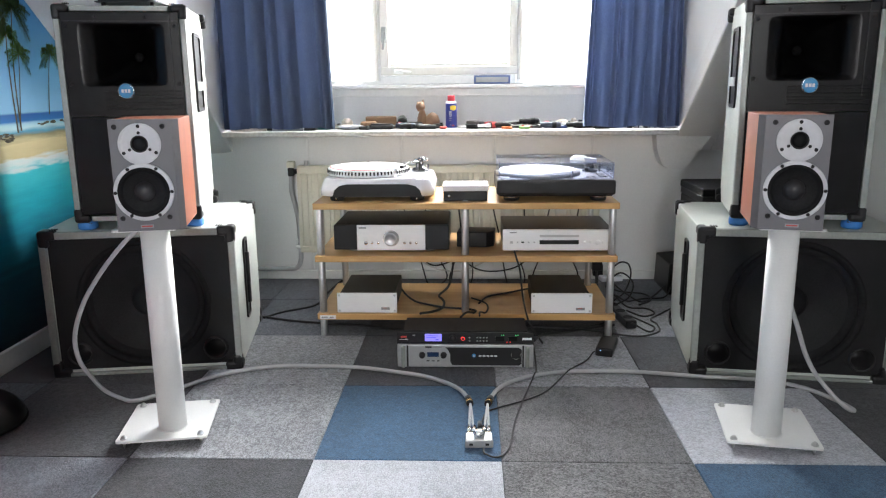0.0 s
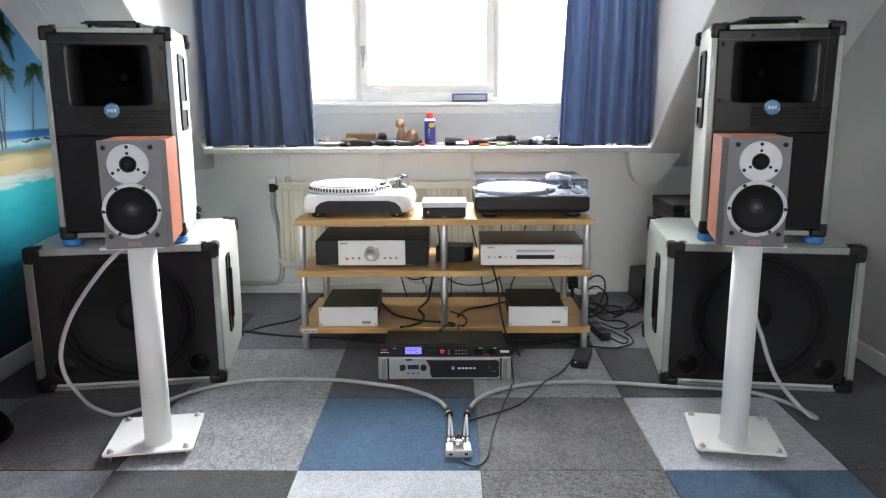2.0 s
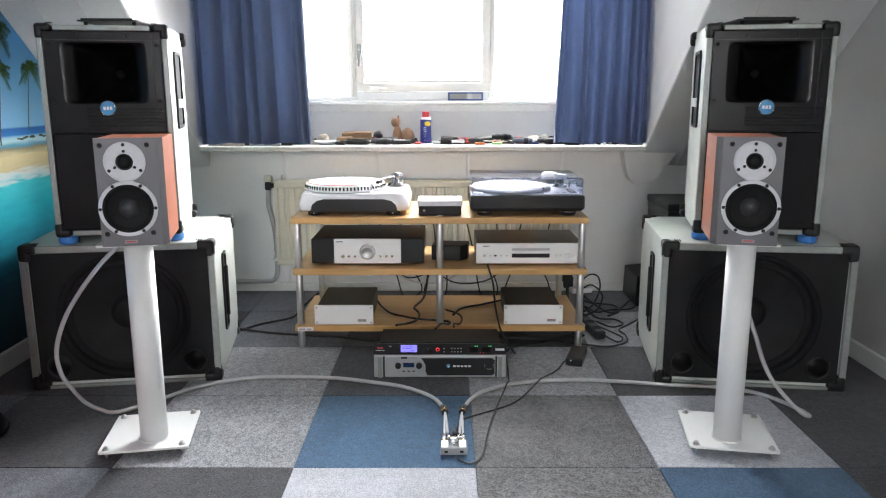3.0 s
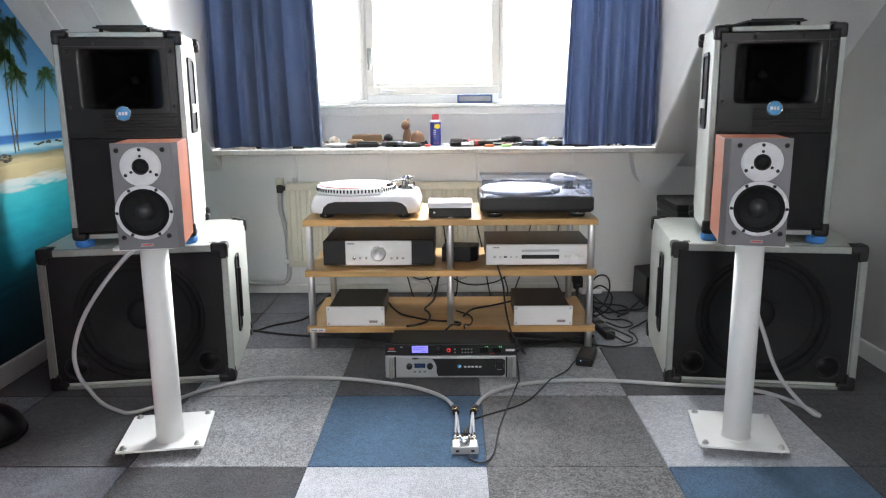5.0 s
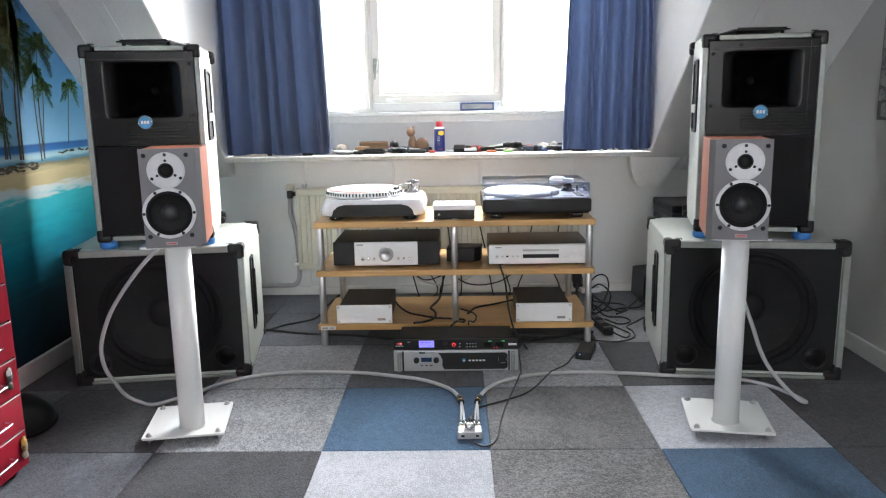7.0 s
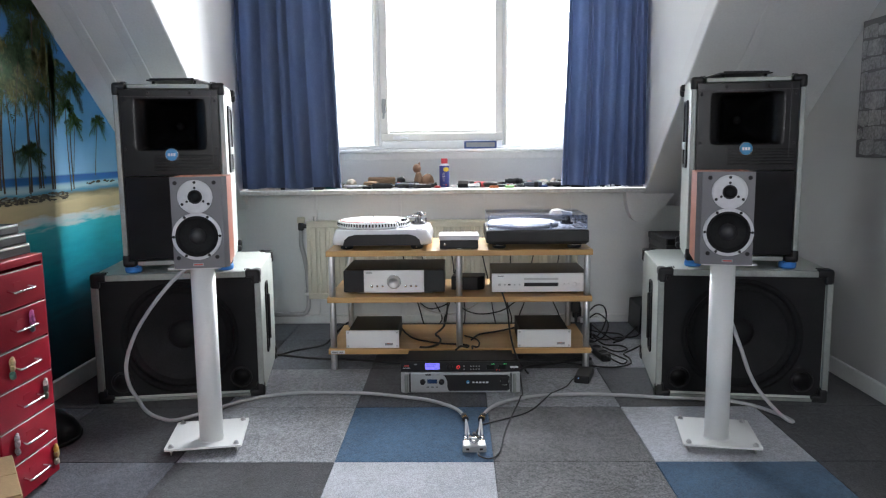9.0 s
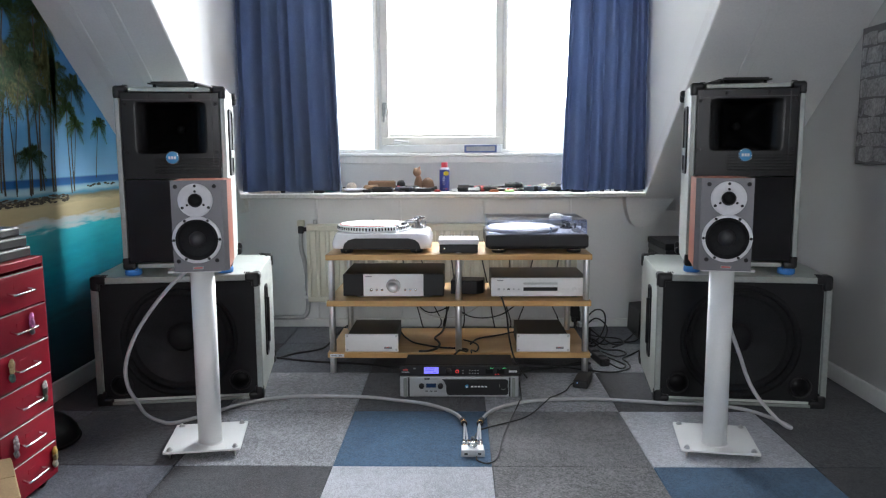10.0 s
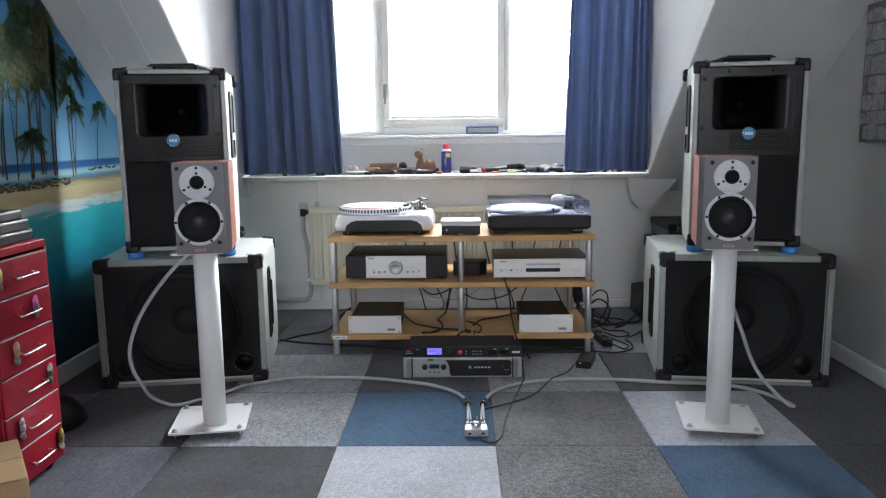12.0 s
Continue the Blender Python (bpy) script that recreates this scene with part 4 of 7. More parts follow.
# wedge body: lower skirt wider than the deck
layers = ((0.020, 1.0), (0.045, 1.0), (0.068, 0.97), (0.080, 0.945), (0.086, 0.92))
rings = []
for z, k in layers:
    rings.append([bm.verts.new((x * k, D / 2 + y * k, z)) for x, y in rounded(W, D, 0.05, 6)])
n = len(rings[0])
for a, b in zip(rings, rings[1:]):
    for i in range(n):
        bm.faces.new((a[i], a[(i + 1) % n], b[(i + 1) % n], b[i])).smooth = True
bm.faces.new(rings[0][::-1])
bm.faces.new(rings[-1])
part("plinth", bm, WHITEPLASTIC, tt, "gloss white plinth")
arch = [(-0.172, 0.0), (-0.164, 0.026), (-0.146, 0.041), (-0.118, 0.048), (0.118, 0.048), (0.146, 0.041), (0.164, 0.026), (0.172, 0.0)]
part("skirt", bm_prism(arch, Matrix.Translation((0.004, 0.002, 0.018)) @ FRONT, 0.005), BLACK, tt, "black arched front skirt")
part("underside", bm_box(0, D / 2, 0.022, W - 0.05, D - 0.03, 0.012, 0.004), BLACK, tt)
feet(tt, (-0.155, 0.155), (0.035, D - 0.05), 0.028, 0.02, BLACK, "black damped foot")
for x in (-0.155, 0.155):
    part("foot_stud", bm_lathe([(0, 0.003), (0.003, 0.002), (0.0035, 0)], front_at(x, 0.0075, 0.010), 10), CHROME, tt)
PCX, PCY, PR = -0.052, 0.19, 0.163
pl = part("platter", bm_lathe([(0, 0.087), (PR, 0.087), (PR + 0.004, 0.090), (PR - 0.001, 0.111), (PR - 0.006, 0.113), (0, 0.113)], Matrix.Translation((PCX, PCY, 0)), 72), SILVER, tt, "silver platter with strobe dots")
first = None
for k in range(72):
    mm = Matrix.Translation((PCX, PCY, 0.1005)) @ pose(0, 0, 0, 0, 0, 5.0 * k)
    if first is None:
        first = part("strobe_dot", bm_box(PR + 0.001, 0, 0, 0.0036, 0.0065, 0.0145), BLACK, pl)
        first.matrix_basis = mm
    else:
        share("strobe_dot", first, mm, pl)
part("slip_mat", bm_lathe([(0, 0.1165), (0.148, 0.1165), (0.151, 0.115), (0.151, 0.113)], Matrix.Translation((PCX, PCY, 0)), 64), RECORD, tt, "pale record on a red-edged mat")
part("mat_edge", bm_lathe([(0.150, 0.113), (0.1535, 0.114), (0.1535, 0.1155), (0.150, 0.1158)], Matrix.Translation((PCX, PCY, 0)), 64), REDINK, tt)
part("spindle", bm_rod((PCX, PCY, 0.115), (PCX, PCY, 0.13), 0.0035, 10), CHROME, tt)
part("pop_up_lamp", bm_rod((0.072, 0.035, 0.09), (0.072, 0.035, 0.122), 0.006, 14), CHROME, tt)
part("fader", bm_box(0.165, 0.09, 0.0875, 0.03, 0.11, 0.004, 0.001, 1), SILVER, tt)
tonearm(tt, 0.150, 0.27, 0.086, 0.16, 252)

# black turntable with dust cover
TRX, TRY = 0.338, 2.896
tb = thing("turntable", Matrix.Translation((TRX, TRY, SHELVES[2])), "black turntable under a clear acrylic dust cover", "turntable")
W, D = 0.446, 0.355
bm = bmesh.new()
box(bm, 0, D / 2, 0.054, W, D, 0.058, 0.009, 3)
part("plinth", bm, BLACK, tb)
part("base_groove", bm_box(0, D / 2, 0.026, W - 0.02, D - 0.02, 0.012, 0.003), RUBBER, tb)
feet(tb, (-0.165, 0.165), (0.05, D - 0.05), 0.031, 0.022, BLACK, "black rubber foot with a metal ring")
for x in (-0.165, 0.165):
    part("foot_ring", bm_lathe([(0.0315, 0.014), (0.0325, 0.0155), (0.0315, 0.017)], Matrix.Translation((x, 0.05, 0)), 28), CHROME, tb)
part("deck_plate", bm_box(0, D / 2, 0.0845, W - 0.03, D - 0.03, 0.003, 0.001, 1), DECK, tb, "dark metal top plate")
PCX, PCY = -0.055, 0.175
part("platter", bm_lathe([(0, 0.086), (0.166, 0.086), (0.166, 0.098), (0.160, 0.102), (0, 0.102)], Matrix.Translation((PCX, PCY, 0)), 64), STEEL, tb)
part("slip_mat", bm_lathe([(0, 0.1055), (0.150, 0.1055), (0.152, 0.104), (0.152, 0.102)], Matrix.Translation((PCX, PCY, 0)), 64), RECORD, tb, "pale record with a small dark label dot")
part("spindle", bm_rod((PCX, PCY, 0.105), (PCX, PCY, 0.116), 0.0035, 10), CHROME, tb)
part("pop_up_lamp", bm_rod((0.060, 0.028, 0.086), (0.060, 0.028, 0.112), 0.005, 14), CHROME, tb)
for x in (0.12, 0.145, 0.175):
    part("switch", bm_box(x, 0.045, 0.0875, 0.014, 0.010, 0.004, 0.001, 1), CHROME, tb)
part("start_button", bm_box(-0.19, 0.04, 0.0875, 0.034, 0.03, 0.004, 0.001, 1), STEEL, tb)
part("fader", bm_box(0.185, 0.11, 0.0875, 0.028, 0.11, 0.004, 0.001, 1), BLACK, tb)
tonearm(tb, 0.160, 0.245, 0.080, 0.17, 258)
bm = bmesh.new()
w2, d2, z0, z1, t = W - 0.016, D - 0.014, 0.0838, 0.146, 0.003
y2 = D / 2 + 0.002
box(bm, 0, y2, z1 - t / 2, w2, d2, t, 0.0012, 2)
box(bm, 0, y2 - d2 / 2 + t / 2, (z0 + z1 - t) / 2, w2, t, z1 - t - z0)
box(bm, 0, y2 + d2 / 2 - t / 2, (z0 + z1 - t) / 2, w2, t, z1 - t - z0)
for sx in (-1, 1):
    box(bm, sx * (w2 / 2 - t / 2), y2, (z0 + z1 - t) / 2, t, d2 - 2 * t, z1 - t - z0)
cv = part("dust_cover", bm, ACRYLIC, tb, "clear acrylic dust cover")
cv.visible_shadow = False

LIDX, LIDY = 0.434, 2.990
# white spot on the lid, added as a rounded solid of unknown kind
cp = thing("dust_brush", Matrix.Translation((LIDX, LIDY, SHELVES[2] + 0.1465)), "glossy white rounded object of unknown kind on the dust cover", "brush")
bm = bmesh.new()
lathe(bm, [(0.0, 0.020), (0.014, 0.0192), (0.024, 0.016), (0.032, 0.010), (0.035, 0.004), (0.036, 0.0), (0, 0.0)], Matrix.Diagonal((1.05, 0.9, 1, 1)), 32)
part("shell", bm, WHITEPLASTIC, cp)
part("end_plate", bm_prism(rounded(0.060, 0.05, 0.02), Matrix.Translation((0.034, -0.005, 0.0)) @ pose(0, 0, 0, 0, 6, 0), 0.010), PALEBLUE, cp, "pale blue-grey flat end")

# small white-topped phono stage between the turntables
ph = thing("phono_stage", Matrix.Translation((-0.003, 2.905, SHELVES[2])), "small phono stage with white top and black front", "phono stage")
part("case", bm_box(0, 0.075, 0.021, 0.168, 0.145, 0.038, 0.004), BLACK, ph)
part("top_cover", bm_box(0, 0.075, 0.0505, 0.176, 0.152, 0.021, 0.003), WHITEPLASTIC, ph, "white upper shell")
part("power_button", bm_rod((-0.062, 0.004, 0.022), (-0.062, -0.002, 0.022), 0.005), CHROME, ph)
feet(ph, (-0.06, 0.06), (0.02, 0.13), 0.008, 0.003, RUBBER)
part("front_label", bm_box(0.0, -0.004, 0.004, 0.02, 0.004, 0.003), WHITEINK, ph)

# integrated amplifier on the middle shelf
am = thing("amplifier", Matrix.Translation((-0.292, 2.935, SHELVES[1])), "black amplifier with a silver control panel and round knob", "amplifier")
part("case", bm_box(0, 0.165, 0.061, 0.446, 0.30, 0.094, 0.002), BLACK, am)
part("lid", bm_box(0, 0.165, 0.1095, 0.440, 0.296, 0.003, 0.001, 1), DARKLID, am)
part("front_frame", bm_box(0, 0.008, 0.060, 0.448, 0.018, 0.098, 0.003), BLACK, am)
pn = part("control_panel", bm_box(0.0, -0.003, 0.060, 0.266, 0.008, 0.100, 0.002), SILVER, am, "brushed silver control panel")
f = front_at(0.0, -0.007, 0.058)
part("volume_knob", bm_lathe([(0, 0.021), (0.019, 0.021), (0.0205, 0.0225), (0.024, 0.022), (0.0275, 0.019), (0.029, 0.0)], f, 48), STEEL, pn)
part("knob_ring", bm_lathe([(0.0285, 0.001), (0.031, 0.002), (0.0315, 0.0)], f, 48), CHROME, pn)
for x, r in ((-0.098, 0.0075), (-0.074, 0.0055), (-0.050, 0.0055), (0.052, 0.0055), (0.075, 0.0055), (0.098, 0.0055)):
    part("button", bm_lathe([(0, 0.004), (r * 0.8, 0.004), (r, 0.0025), (r, 0)], front_at(x, -0.007, 0.040), 20), CHROME, pn)
part("brand_mark", bm_box(-0.11, -0.0075, 0.099, 0.028, 0.0008, 0.0045), GREYINK, pn)
part("legend", bm_box(0.02, -0.0073, 0.099, 0.11, 0.0006, 0.0022), SILVER, pn)
feet(am, (-0.15, 0.15), (0.05, 0.27), 0.024, 0.013, STEEL, "round metal foot")

# small black box with angled sides behind the middle post
bx = thing("power_supply", pose(0.030, 3.03, SHELVES[1], 0, 0, -6), "small black plastic power supply box on the middle shelf", "power supply")
bm = bmesh.new()
prism(bm, [(-0.07, 0.0), (0.05, 0.0), (0.078, 0.03), (0.078, 0.11), (-0.07, 0.11)], Matrix(), 0.062)
bmesh.ops.bevel(bm, geom=bm.edges[:], offset=0.004, segments=2, profile=0.5, affect="EDGES")
part("case", bm, BLACK, bx)
part("indicator", bm_box(-0.02, -0.0005, 0.033, 0.003, 0.002, 0.003), WHITEINK, bx)

# silver disc player
cd = thing("disc_player", Matrix.Translation((0.352, 2.925, SHELVES[1])), "silver disc player with a dark display slot", "disc player")
part("case", bm_box(0, 0.155, 0.052, 0.418, 0.28, 0.078, 0.002), LIDGREY, cd)
part("lid", bm_box(0, 0.155, 0.0925, 0.416, 0.278, 0.003, 0.001, 1), LIDGREY, cd)
fc = part("face", bm_box(0, 0.006, 0.051, 0.424, 0.016, 0.082, 0.003), SILVER, cd, "silver front panel")
part("disc_tray", bm_box(0.005, -0.003, 0.068, 0.150, 0.004, 0.009, 0.001, 1), STEEL, fc)
part("display", bm_box(0.005, -0.0025, 0.043, 0.150, 0.003, 0.016, 0.001, 1), BLACK, fc, "black display window")
for k, x in enumerate((-0.178, -0.155, -0.135, -0.112, -0.09)):
    part("button", bm_box(x, -0.0035, 0.043, 0.011 if k in (0, 2) else 0.007, 0.004, 0.009 if k == 0 else 0.006, 0.001, 1), BLACK if k == 2 else STEEL, fc)
for x, r in ((0.105, 0.005), (0.125, 0.005), (0.152, 0.010), (0.172, 0.005), (0.190, 0.005)):
    part("button", bm_lathe([(0, 0.003), (r * 0.85, 0.003), (r, 0.002), (r, 0)], front_at(x, -0.002, 0.043), 16), SILVER, fc)
part("brand_mark", bm_box(-0.172, -0.0023, 0.081, 0.026, 0.0008, 0.004), GREYINK, fc)
feet(cd, (-0.16, 0.16), (0.05, 0.26), 0.018, 0.012, BLACK)


# mono power amplifiers on the lower shelf
def mono_amp(x, label):
    mo = thing("power_amplifier", Matrix.Translation((x, 2.882, SHELVES[0])), label, "amplifier", "pair of mono amplifiers")
    part("case", bm_box(0, 0.16, 0.040, 0.216, 0.29, 0.072, 0.002), DARKLID, mo)
    fp = part("front_plate", bm_box(0, 0.006, 0.0405, 0.234, 0.012, 0.078, 0.0015), SILVER, mo, "thick silver front plate")
    for sx in (-0.108, 0.108):
        for z in (0.010, 0.071):
            part("screw", bm_lathe([(0, 0.001), (0.002, 0.001), (0.0025, 0.002), (0.0042, 0.002), (0.0045, 0)], front_at(sx, 0.0, z), 12), STEEL, fp)
    part("badge", bm_box(0.072, -0.0006, 0.0185, 0.034, 0.0014, 0.010, 0.0003, 1), GREYINK, fp)
    part("badge_mark", bm_box(0.070, -0.0016, 0.0215, 0.016, 0.0008, 0.0016), REDINK, fp)
    feet(mo, (-0.085, 0.085), (0.04, 0.27), 0.008, 0.004, RUBBER)
    return mo


mono_amp(-0.387, "black mono amplifier with silver front on the lower shelf")
mono_amp(0.368, "black mono amplifier with silver front on the lower shelf")

# rack amplifier and processor on the floor
TOOLNAVY = material("navy_lcd", (0.02, 0.05, 0.13), 0.25, bump=0)
pa = thing("stage_amplifier", Matrix.Translation((-0.002, 2.56, 0.0)), "grey rack power amplifier with black centre panel on the carpet", "amplifier")
part("case", bm_box(0, 0.20, 0.045, 0.44, 0.36, 0.080, 0.002), BLACK, pa)
fr = part("front", bm_box(0, 0.006, 0.0445, 0.474, 0.016, 0.083, 0.004), AMPSILVER, pa, "cast grey front")
bm = bmesh.new()
prism(bm, [(-0.068, 0.031), (0.185, 0.031), (0.196, 0.024), (0.196, -0.028), (0.186, -0.034), (-0.045, -0.034), (-0.052, -0.02), (-0.052, 0.004), (-0.060, 0.022)], Matrix.Translation((0, -0.0015, 0.045)) @ FRONT, 0.002)
part("centre_panel", bm, BLACK, fr, "glossy black centre panel")
for x in (-0.215, 0.215):
    part("rack_handle", bm_box(x, -0.012, 0.0445, 0.014, 0.018, 0.078, 0.005, 3), ALU, fr, "upright grey handle")
    part("handle_recess", bm_box(x - math.copysign(0.014, x), -0.0025, 0.0445, 0.006, 0.002, 0.078), BLACK, fr)
for x in (-0.150, -0.075):
    part("gain_knob", bm_lathe([(0, 0.012), (0.008, 0.012), (0.010, 0.010), (0.0115, 0)], front_at(x, -0.002, 0.048), 24), BLACK, fr)
part("lcd", bm_box(-0.112, -0.0028, 0.050, 0.040, 0.002, 0.017, 0.0006, 1), TOOLNAVY, fr)
for x in (-0.13, -0.112, -0.094):
    part("menu_button", bm_box(x, -0.003, 0.027, 0.010, 0.003, 0.003), BLACK, fr)
part("model_mark", bm_box(-0.128, -0.0024, 0.077, 0.022, 0.0008, 0.006), BLACK, fr)
part("model_mark", bm_box(-0.098, -0.0024, 0.077, 0.032, 0.0008, 0.003), GREYINK, fr)
part("round_mark", bm_lathe([(0, 0.001), (0.0065, 0.001), (0.007, 0)], front_at(0.030, -0.0035, 0.047), 20), LOGOBLUE, fr)
part("round_mark_core", bm_lathe([(0, 0.0008), (0.003, 0.0008), (0.0032, 0)], front_at(0.030, -0.0045, 0.045), 16), WHITEINK, fr)
for k in range(5):
    part("brand_mark", bm_box(0.052 + 0.0135 * k, -0.0042, 0.046, 0.0095, 0.0008, 0.006, 0.0003, 1), WHITEINK, fr)
part("power_switch", bm_box(0.176, -0.0045, 0.052, 0.03, 0.004, 0.03, 0.002), BLACK, fr)
part("bezel", bm_lathe([(0.0165, 0.0), (0.0165, 0.0012), (0.015, 0.0012), (0.015, 0)], front_at(0.176, -0.0035, 0.05), 24), ALU, fr)
feet(pa, (-0.18, 0.18), (0.05, 0.33), 0.012, 0.005, RUBBER)

dp = thing("rack_processor", Matrix.Translation((-0.002, 2.565, 0.0865)), "black rack processor with a lit display on the amplifier", "processor")
part("case", bm_box(0, 0.090, 0.022, 0.432, 0.15, 0.042, 0.0015), DARKLID, dp)
fd = part("front", bm_box(0, 0.004, 0.021, 0.474, 0.012, 0.0405, 0.002), BLACK, dp, "black front panel")
part("display", bm_box(-0.111, -0.003, 0.024, 0.058, 0.003, 0.026, 0.001, 1), SCREEN, fd, "lit blue-violet display")
for k, (x, z, w) in enumerate(((-0.115, 0.031, 0.040), (-0.118, 0.025, 0.034), (-0.098, 0.017, 0.012))):
    part("display_line", bm_box(x, -0.0048, z, w, 0.0006, 0.0016), TINT, fd)
part("encoder", bm_lathe([(0, 0.012), (0.010, 0.012), (0.012, 0.010), (0.0125, 0)], front_at(-0.043, -0.002, 0.022), 24), BLACK, fd)
part("red_button", bm_lathe([(0.0045, 0.0025), (0.0062, 0.003), (0.0072, 0.0)], front_at(-0.008, -0.002, 0.020), 20), REDLED, fd)
for x in (0.015, 0.042, 0.053, 0.064, 0.075):
    for z in (0.012, 0.024):
        part("button", bm_box(x, -0.003, z, 0.006, 0.003, 0.004, 0.0006, 1), GREYINK, fd)
for x in (0.126, 0.133, 0.175, 0.182):
    part("level_lamp", bm_box(x, -0.003, 0.033, 0.003, 0.002, 0.003), GREENLED, fd)
for x in (0.145, 0.156):
    part("level_lamp", bm_box(x, -0.003, 0.008, 0.003, 0.002, 0.003), REDLED, fd)
for x in (0.12, 0.165):
    part("meter_window", bm_box(x, -0.0025, 0.02, 0.03, 0.002, 0.018), HORN, fd)
part("brand_mark", bm_box(0.214, -0.0027, 0.020, 0.032, 0.001, 0.008), WHITEINK, fd)
part("brand_mark", bm_box(-0.214, -0.0027, 0.026, 0.020, 0.001, 0.007), REDINK, fd)
part("brand_mark", bm_box(-0.214, -0.0027, 0.017, 0.030, 0.001, 0.002), WHITEINK, fd)
part("brand_mark", bm_box(-0.178, -0.0027, 0.032, 0.010, 0.001, 0.004), GREYINK, fd)

# power adapter on the carpet
ad = thing("power_adapter", pose(0.521, 2.745, 0, 0, 0, -18), "black power adapter with a blue light on the carpet", "adapter")
part("case", bm_box(0, 0, 0.016, 0.062, 0.15, 0.032, 0.006, 3), BLACK, ad)
part("indicator", bm_lathe([(0, 0.001), (0.002, 0.001), (0.0022, 0)], front_at(-0.012, -0.075, 0.023), 10), BLUELED, ad)

# little headphone/volume box with cables
pr = thing("volume_box", pose(0.041, 1.966, 0.0, 0, 0, 1), "small silver volume control box with a chrome knob on the carpet", "preamplifier")
part("case", bm_box(0, 0.030, 0.0125, 0.074, 0.048, 0.023, 0.004), STEEL, pr)
part("front", bm_box(0, 0.006, 0.0125, 0.077, 0.006, 0.024, 0.003), AMPSILVER, pr)
part("knob", bm_lathe([(0, 0.043), (0.013, 0.043), (0.0155, 0.041), (0.0165, 0.030), (0.0165, 0.0235)], Matrix.Translation((0, 0.030, 0.0)), 32), CHROME, pr, "bright chrome knob")
for x in (-0.022, 0.022):
    part("socket", bm_box(x, 0.0022, 0.012, 0.010, 0.002, 0.006), BLACK, pr)
for x in (-0.028, -0.014, 0.014, 0.028):
    part("jack", bm_rod((x, 0.0535, 0.0145), (x, 0.070, 0.0145), 0.0065, 14), GOLD, pr)


def cable(name, points, r, mat, label, group="", seg=8):
    bm = bmesh.new()
    tube(bm, points, r, seg)
    ob = part(name, bm, mat)
    return tagged(ob, label, "cable", group)


# grey screened cables to the stands, each ending in a gold-collared splitter
def split_lead(points, root, ends, label):
    lead = thing("screened_cable", Matrix(), label, "cable", "pair of screened cables")
    bm = bmesh.new()
    tube(bm, points, 0.0066, 10)
    part("sleeve", bm, GREYCABLE, lead)
    a, b = Vector(points[-1]), Vector(root)
    part("collar", bm_rod(a + (a - b) * 0.15, b, 0.0105, 20), BLACK, lead, "black collar")
    part("gold_ring", bm_rod(a.lerp(b, 0.45), a.lerp(b, 0.85), 0.0112, 20), GOLD, lead, "gold collar ring")
    for x in ends:
        bm = bmesh.new()
        e = Vector((x, 2.032, 0.016))
        tube(bm, [b, b.lerp(e, 0.4) + Vector((0, 0, 0.008)), b.lerp(e, 0.8), e + Vector((0, 0.035, 0.0))], 0.0038, 8)
        part("tail", bm, GREYCABLE, lead)
        part("plug", bm_rod(e + Vector((0, 0.038, 0)), e, 0.0068, 14), CHROME, lead, "chrome plug")


split_lead([(-0.90, 2.17, 0.60), (-0.945, 2.15, 0.561), (-1.0, 2.15, 0.507), (-1.067, 2.15, 0.424), (-1.118, 2.15, 0.342), (-1.155, 2.16, 0.247), (-1.160, 2.18, 0.165), (-1.145, 2.21, 0.10), (-1.14, 2.265, 0.035),
            (-1.09, 2.262, 0.0105), (-1.025, 2.246, 0.010), (-0.923, 2.355, 0.010), (-0.862, 2.433, 0.010), (-0.77, 2.501, 0.010), (-0.644, 2.543, 0.010), (-0.506, 2.545, 0.010), (-0.364, 2.532, 0.010), (-0.241, 2.496, 0.010), (-0.141, 2.459, 0.010), (-0.063, 2.402, 0.010), (-0.016, 2.342, 0.011), (0.010, 2.268, 0.014)],
           (0.016, 2.225, 0.015), (0.013, 0.027), "grey screened cable looping from the speaker by the mural")
split_lead([(0.87, 2.13, 0.56), (0.89, 2.15, 0.46), (0.918, 2.18, 0.385), (0.945, 2.2, 0.325), (0.966, 2.2, 0.272), (0.994, 2.2, 0.195), (1.03, 2.2, 0.13), (1.09, 2.2, 0.06), (1.135, 2.205, 0.02), (1.160, 2.212, 0.010), (1.150, 2.262, 0.010), (1.10, 2.36, 0.010), (1.04, 2.415, 0.010), (0.968, 2.445, 0.010), (0.786, 2.470, 0.010), (0.623, 2.501, 0.010), (0.492, 2.515, 0.010), (0.357, 2.507, 0.010), (0.24, 2.475, 0.010), (0.151, 2.415, 0.010), (0.102, 2.344, 0.011), (0.078, 2.268, 0.014)],
           (0.069, 2.225, 0.015), (0.055, 0.069), "grey screened cable from the speaker by the plain wall")

cable("thin_lead", [(0.052, 1.946, 0.012), (0.056, 1.925, 0.008), (0.088, 1.915, 0.004), (0.121, 1.965, 0.004), (0.148, 2.133, 0.004), (0.179, 2.274, 0.004), (0.216, 2.409, 0.012), (0.231, 2.455, 0.024), (0.240, 2.50, 0.012), (0.245, 2.60, 0.02), (0.245, 2.75, 0.05)], 0.0028, BLACKCABLE, "thin black lead from the volume box")
cable("thin_lead", [(0.041, 2.02, 0.02), (0.044, 2.06, 0.016), (0.063, 2.18, 0.006), (0.098, 2.222, 0.004), (0.207, 2.296, 0.004), (0.267, 2.363, 0.004), (0.325, 2.46, 0.012), (0.352, 2.495, 0.022), (0.372, 2.54, 0.012), (0.43, 2.63, 0.004), (0.462, 2.685, 0.014), (0.485, 2.70, 0.016)], 0.0026, BLACKCABLE, "thin black lead running to the power adapter")
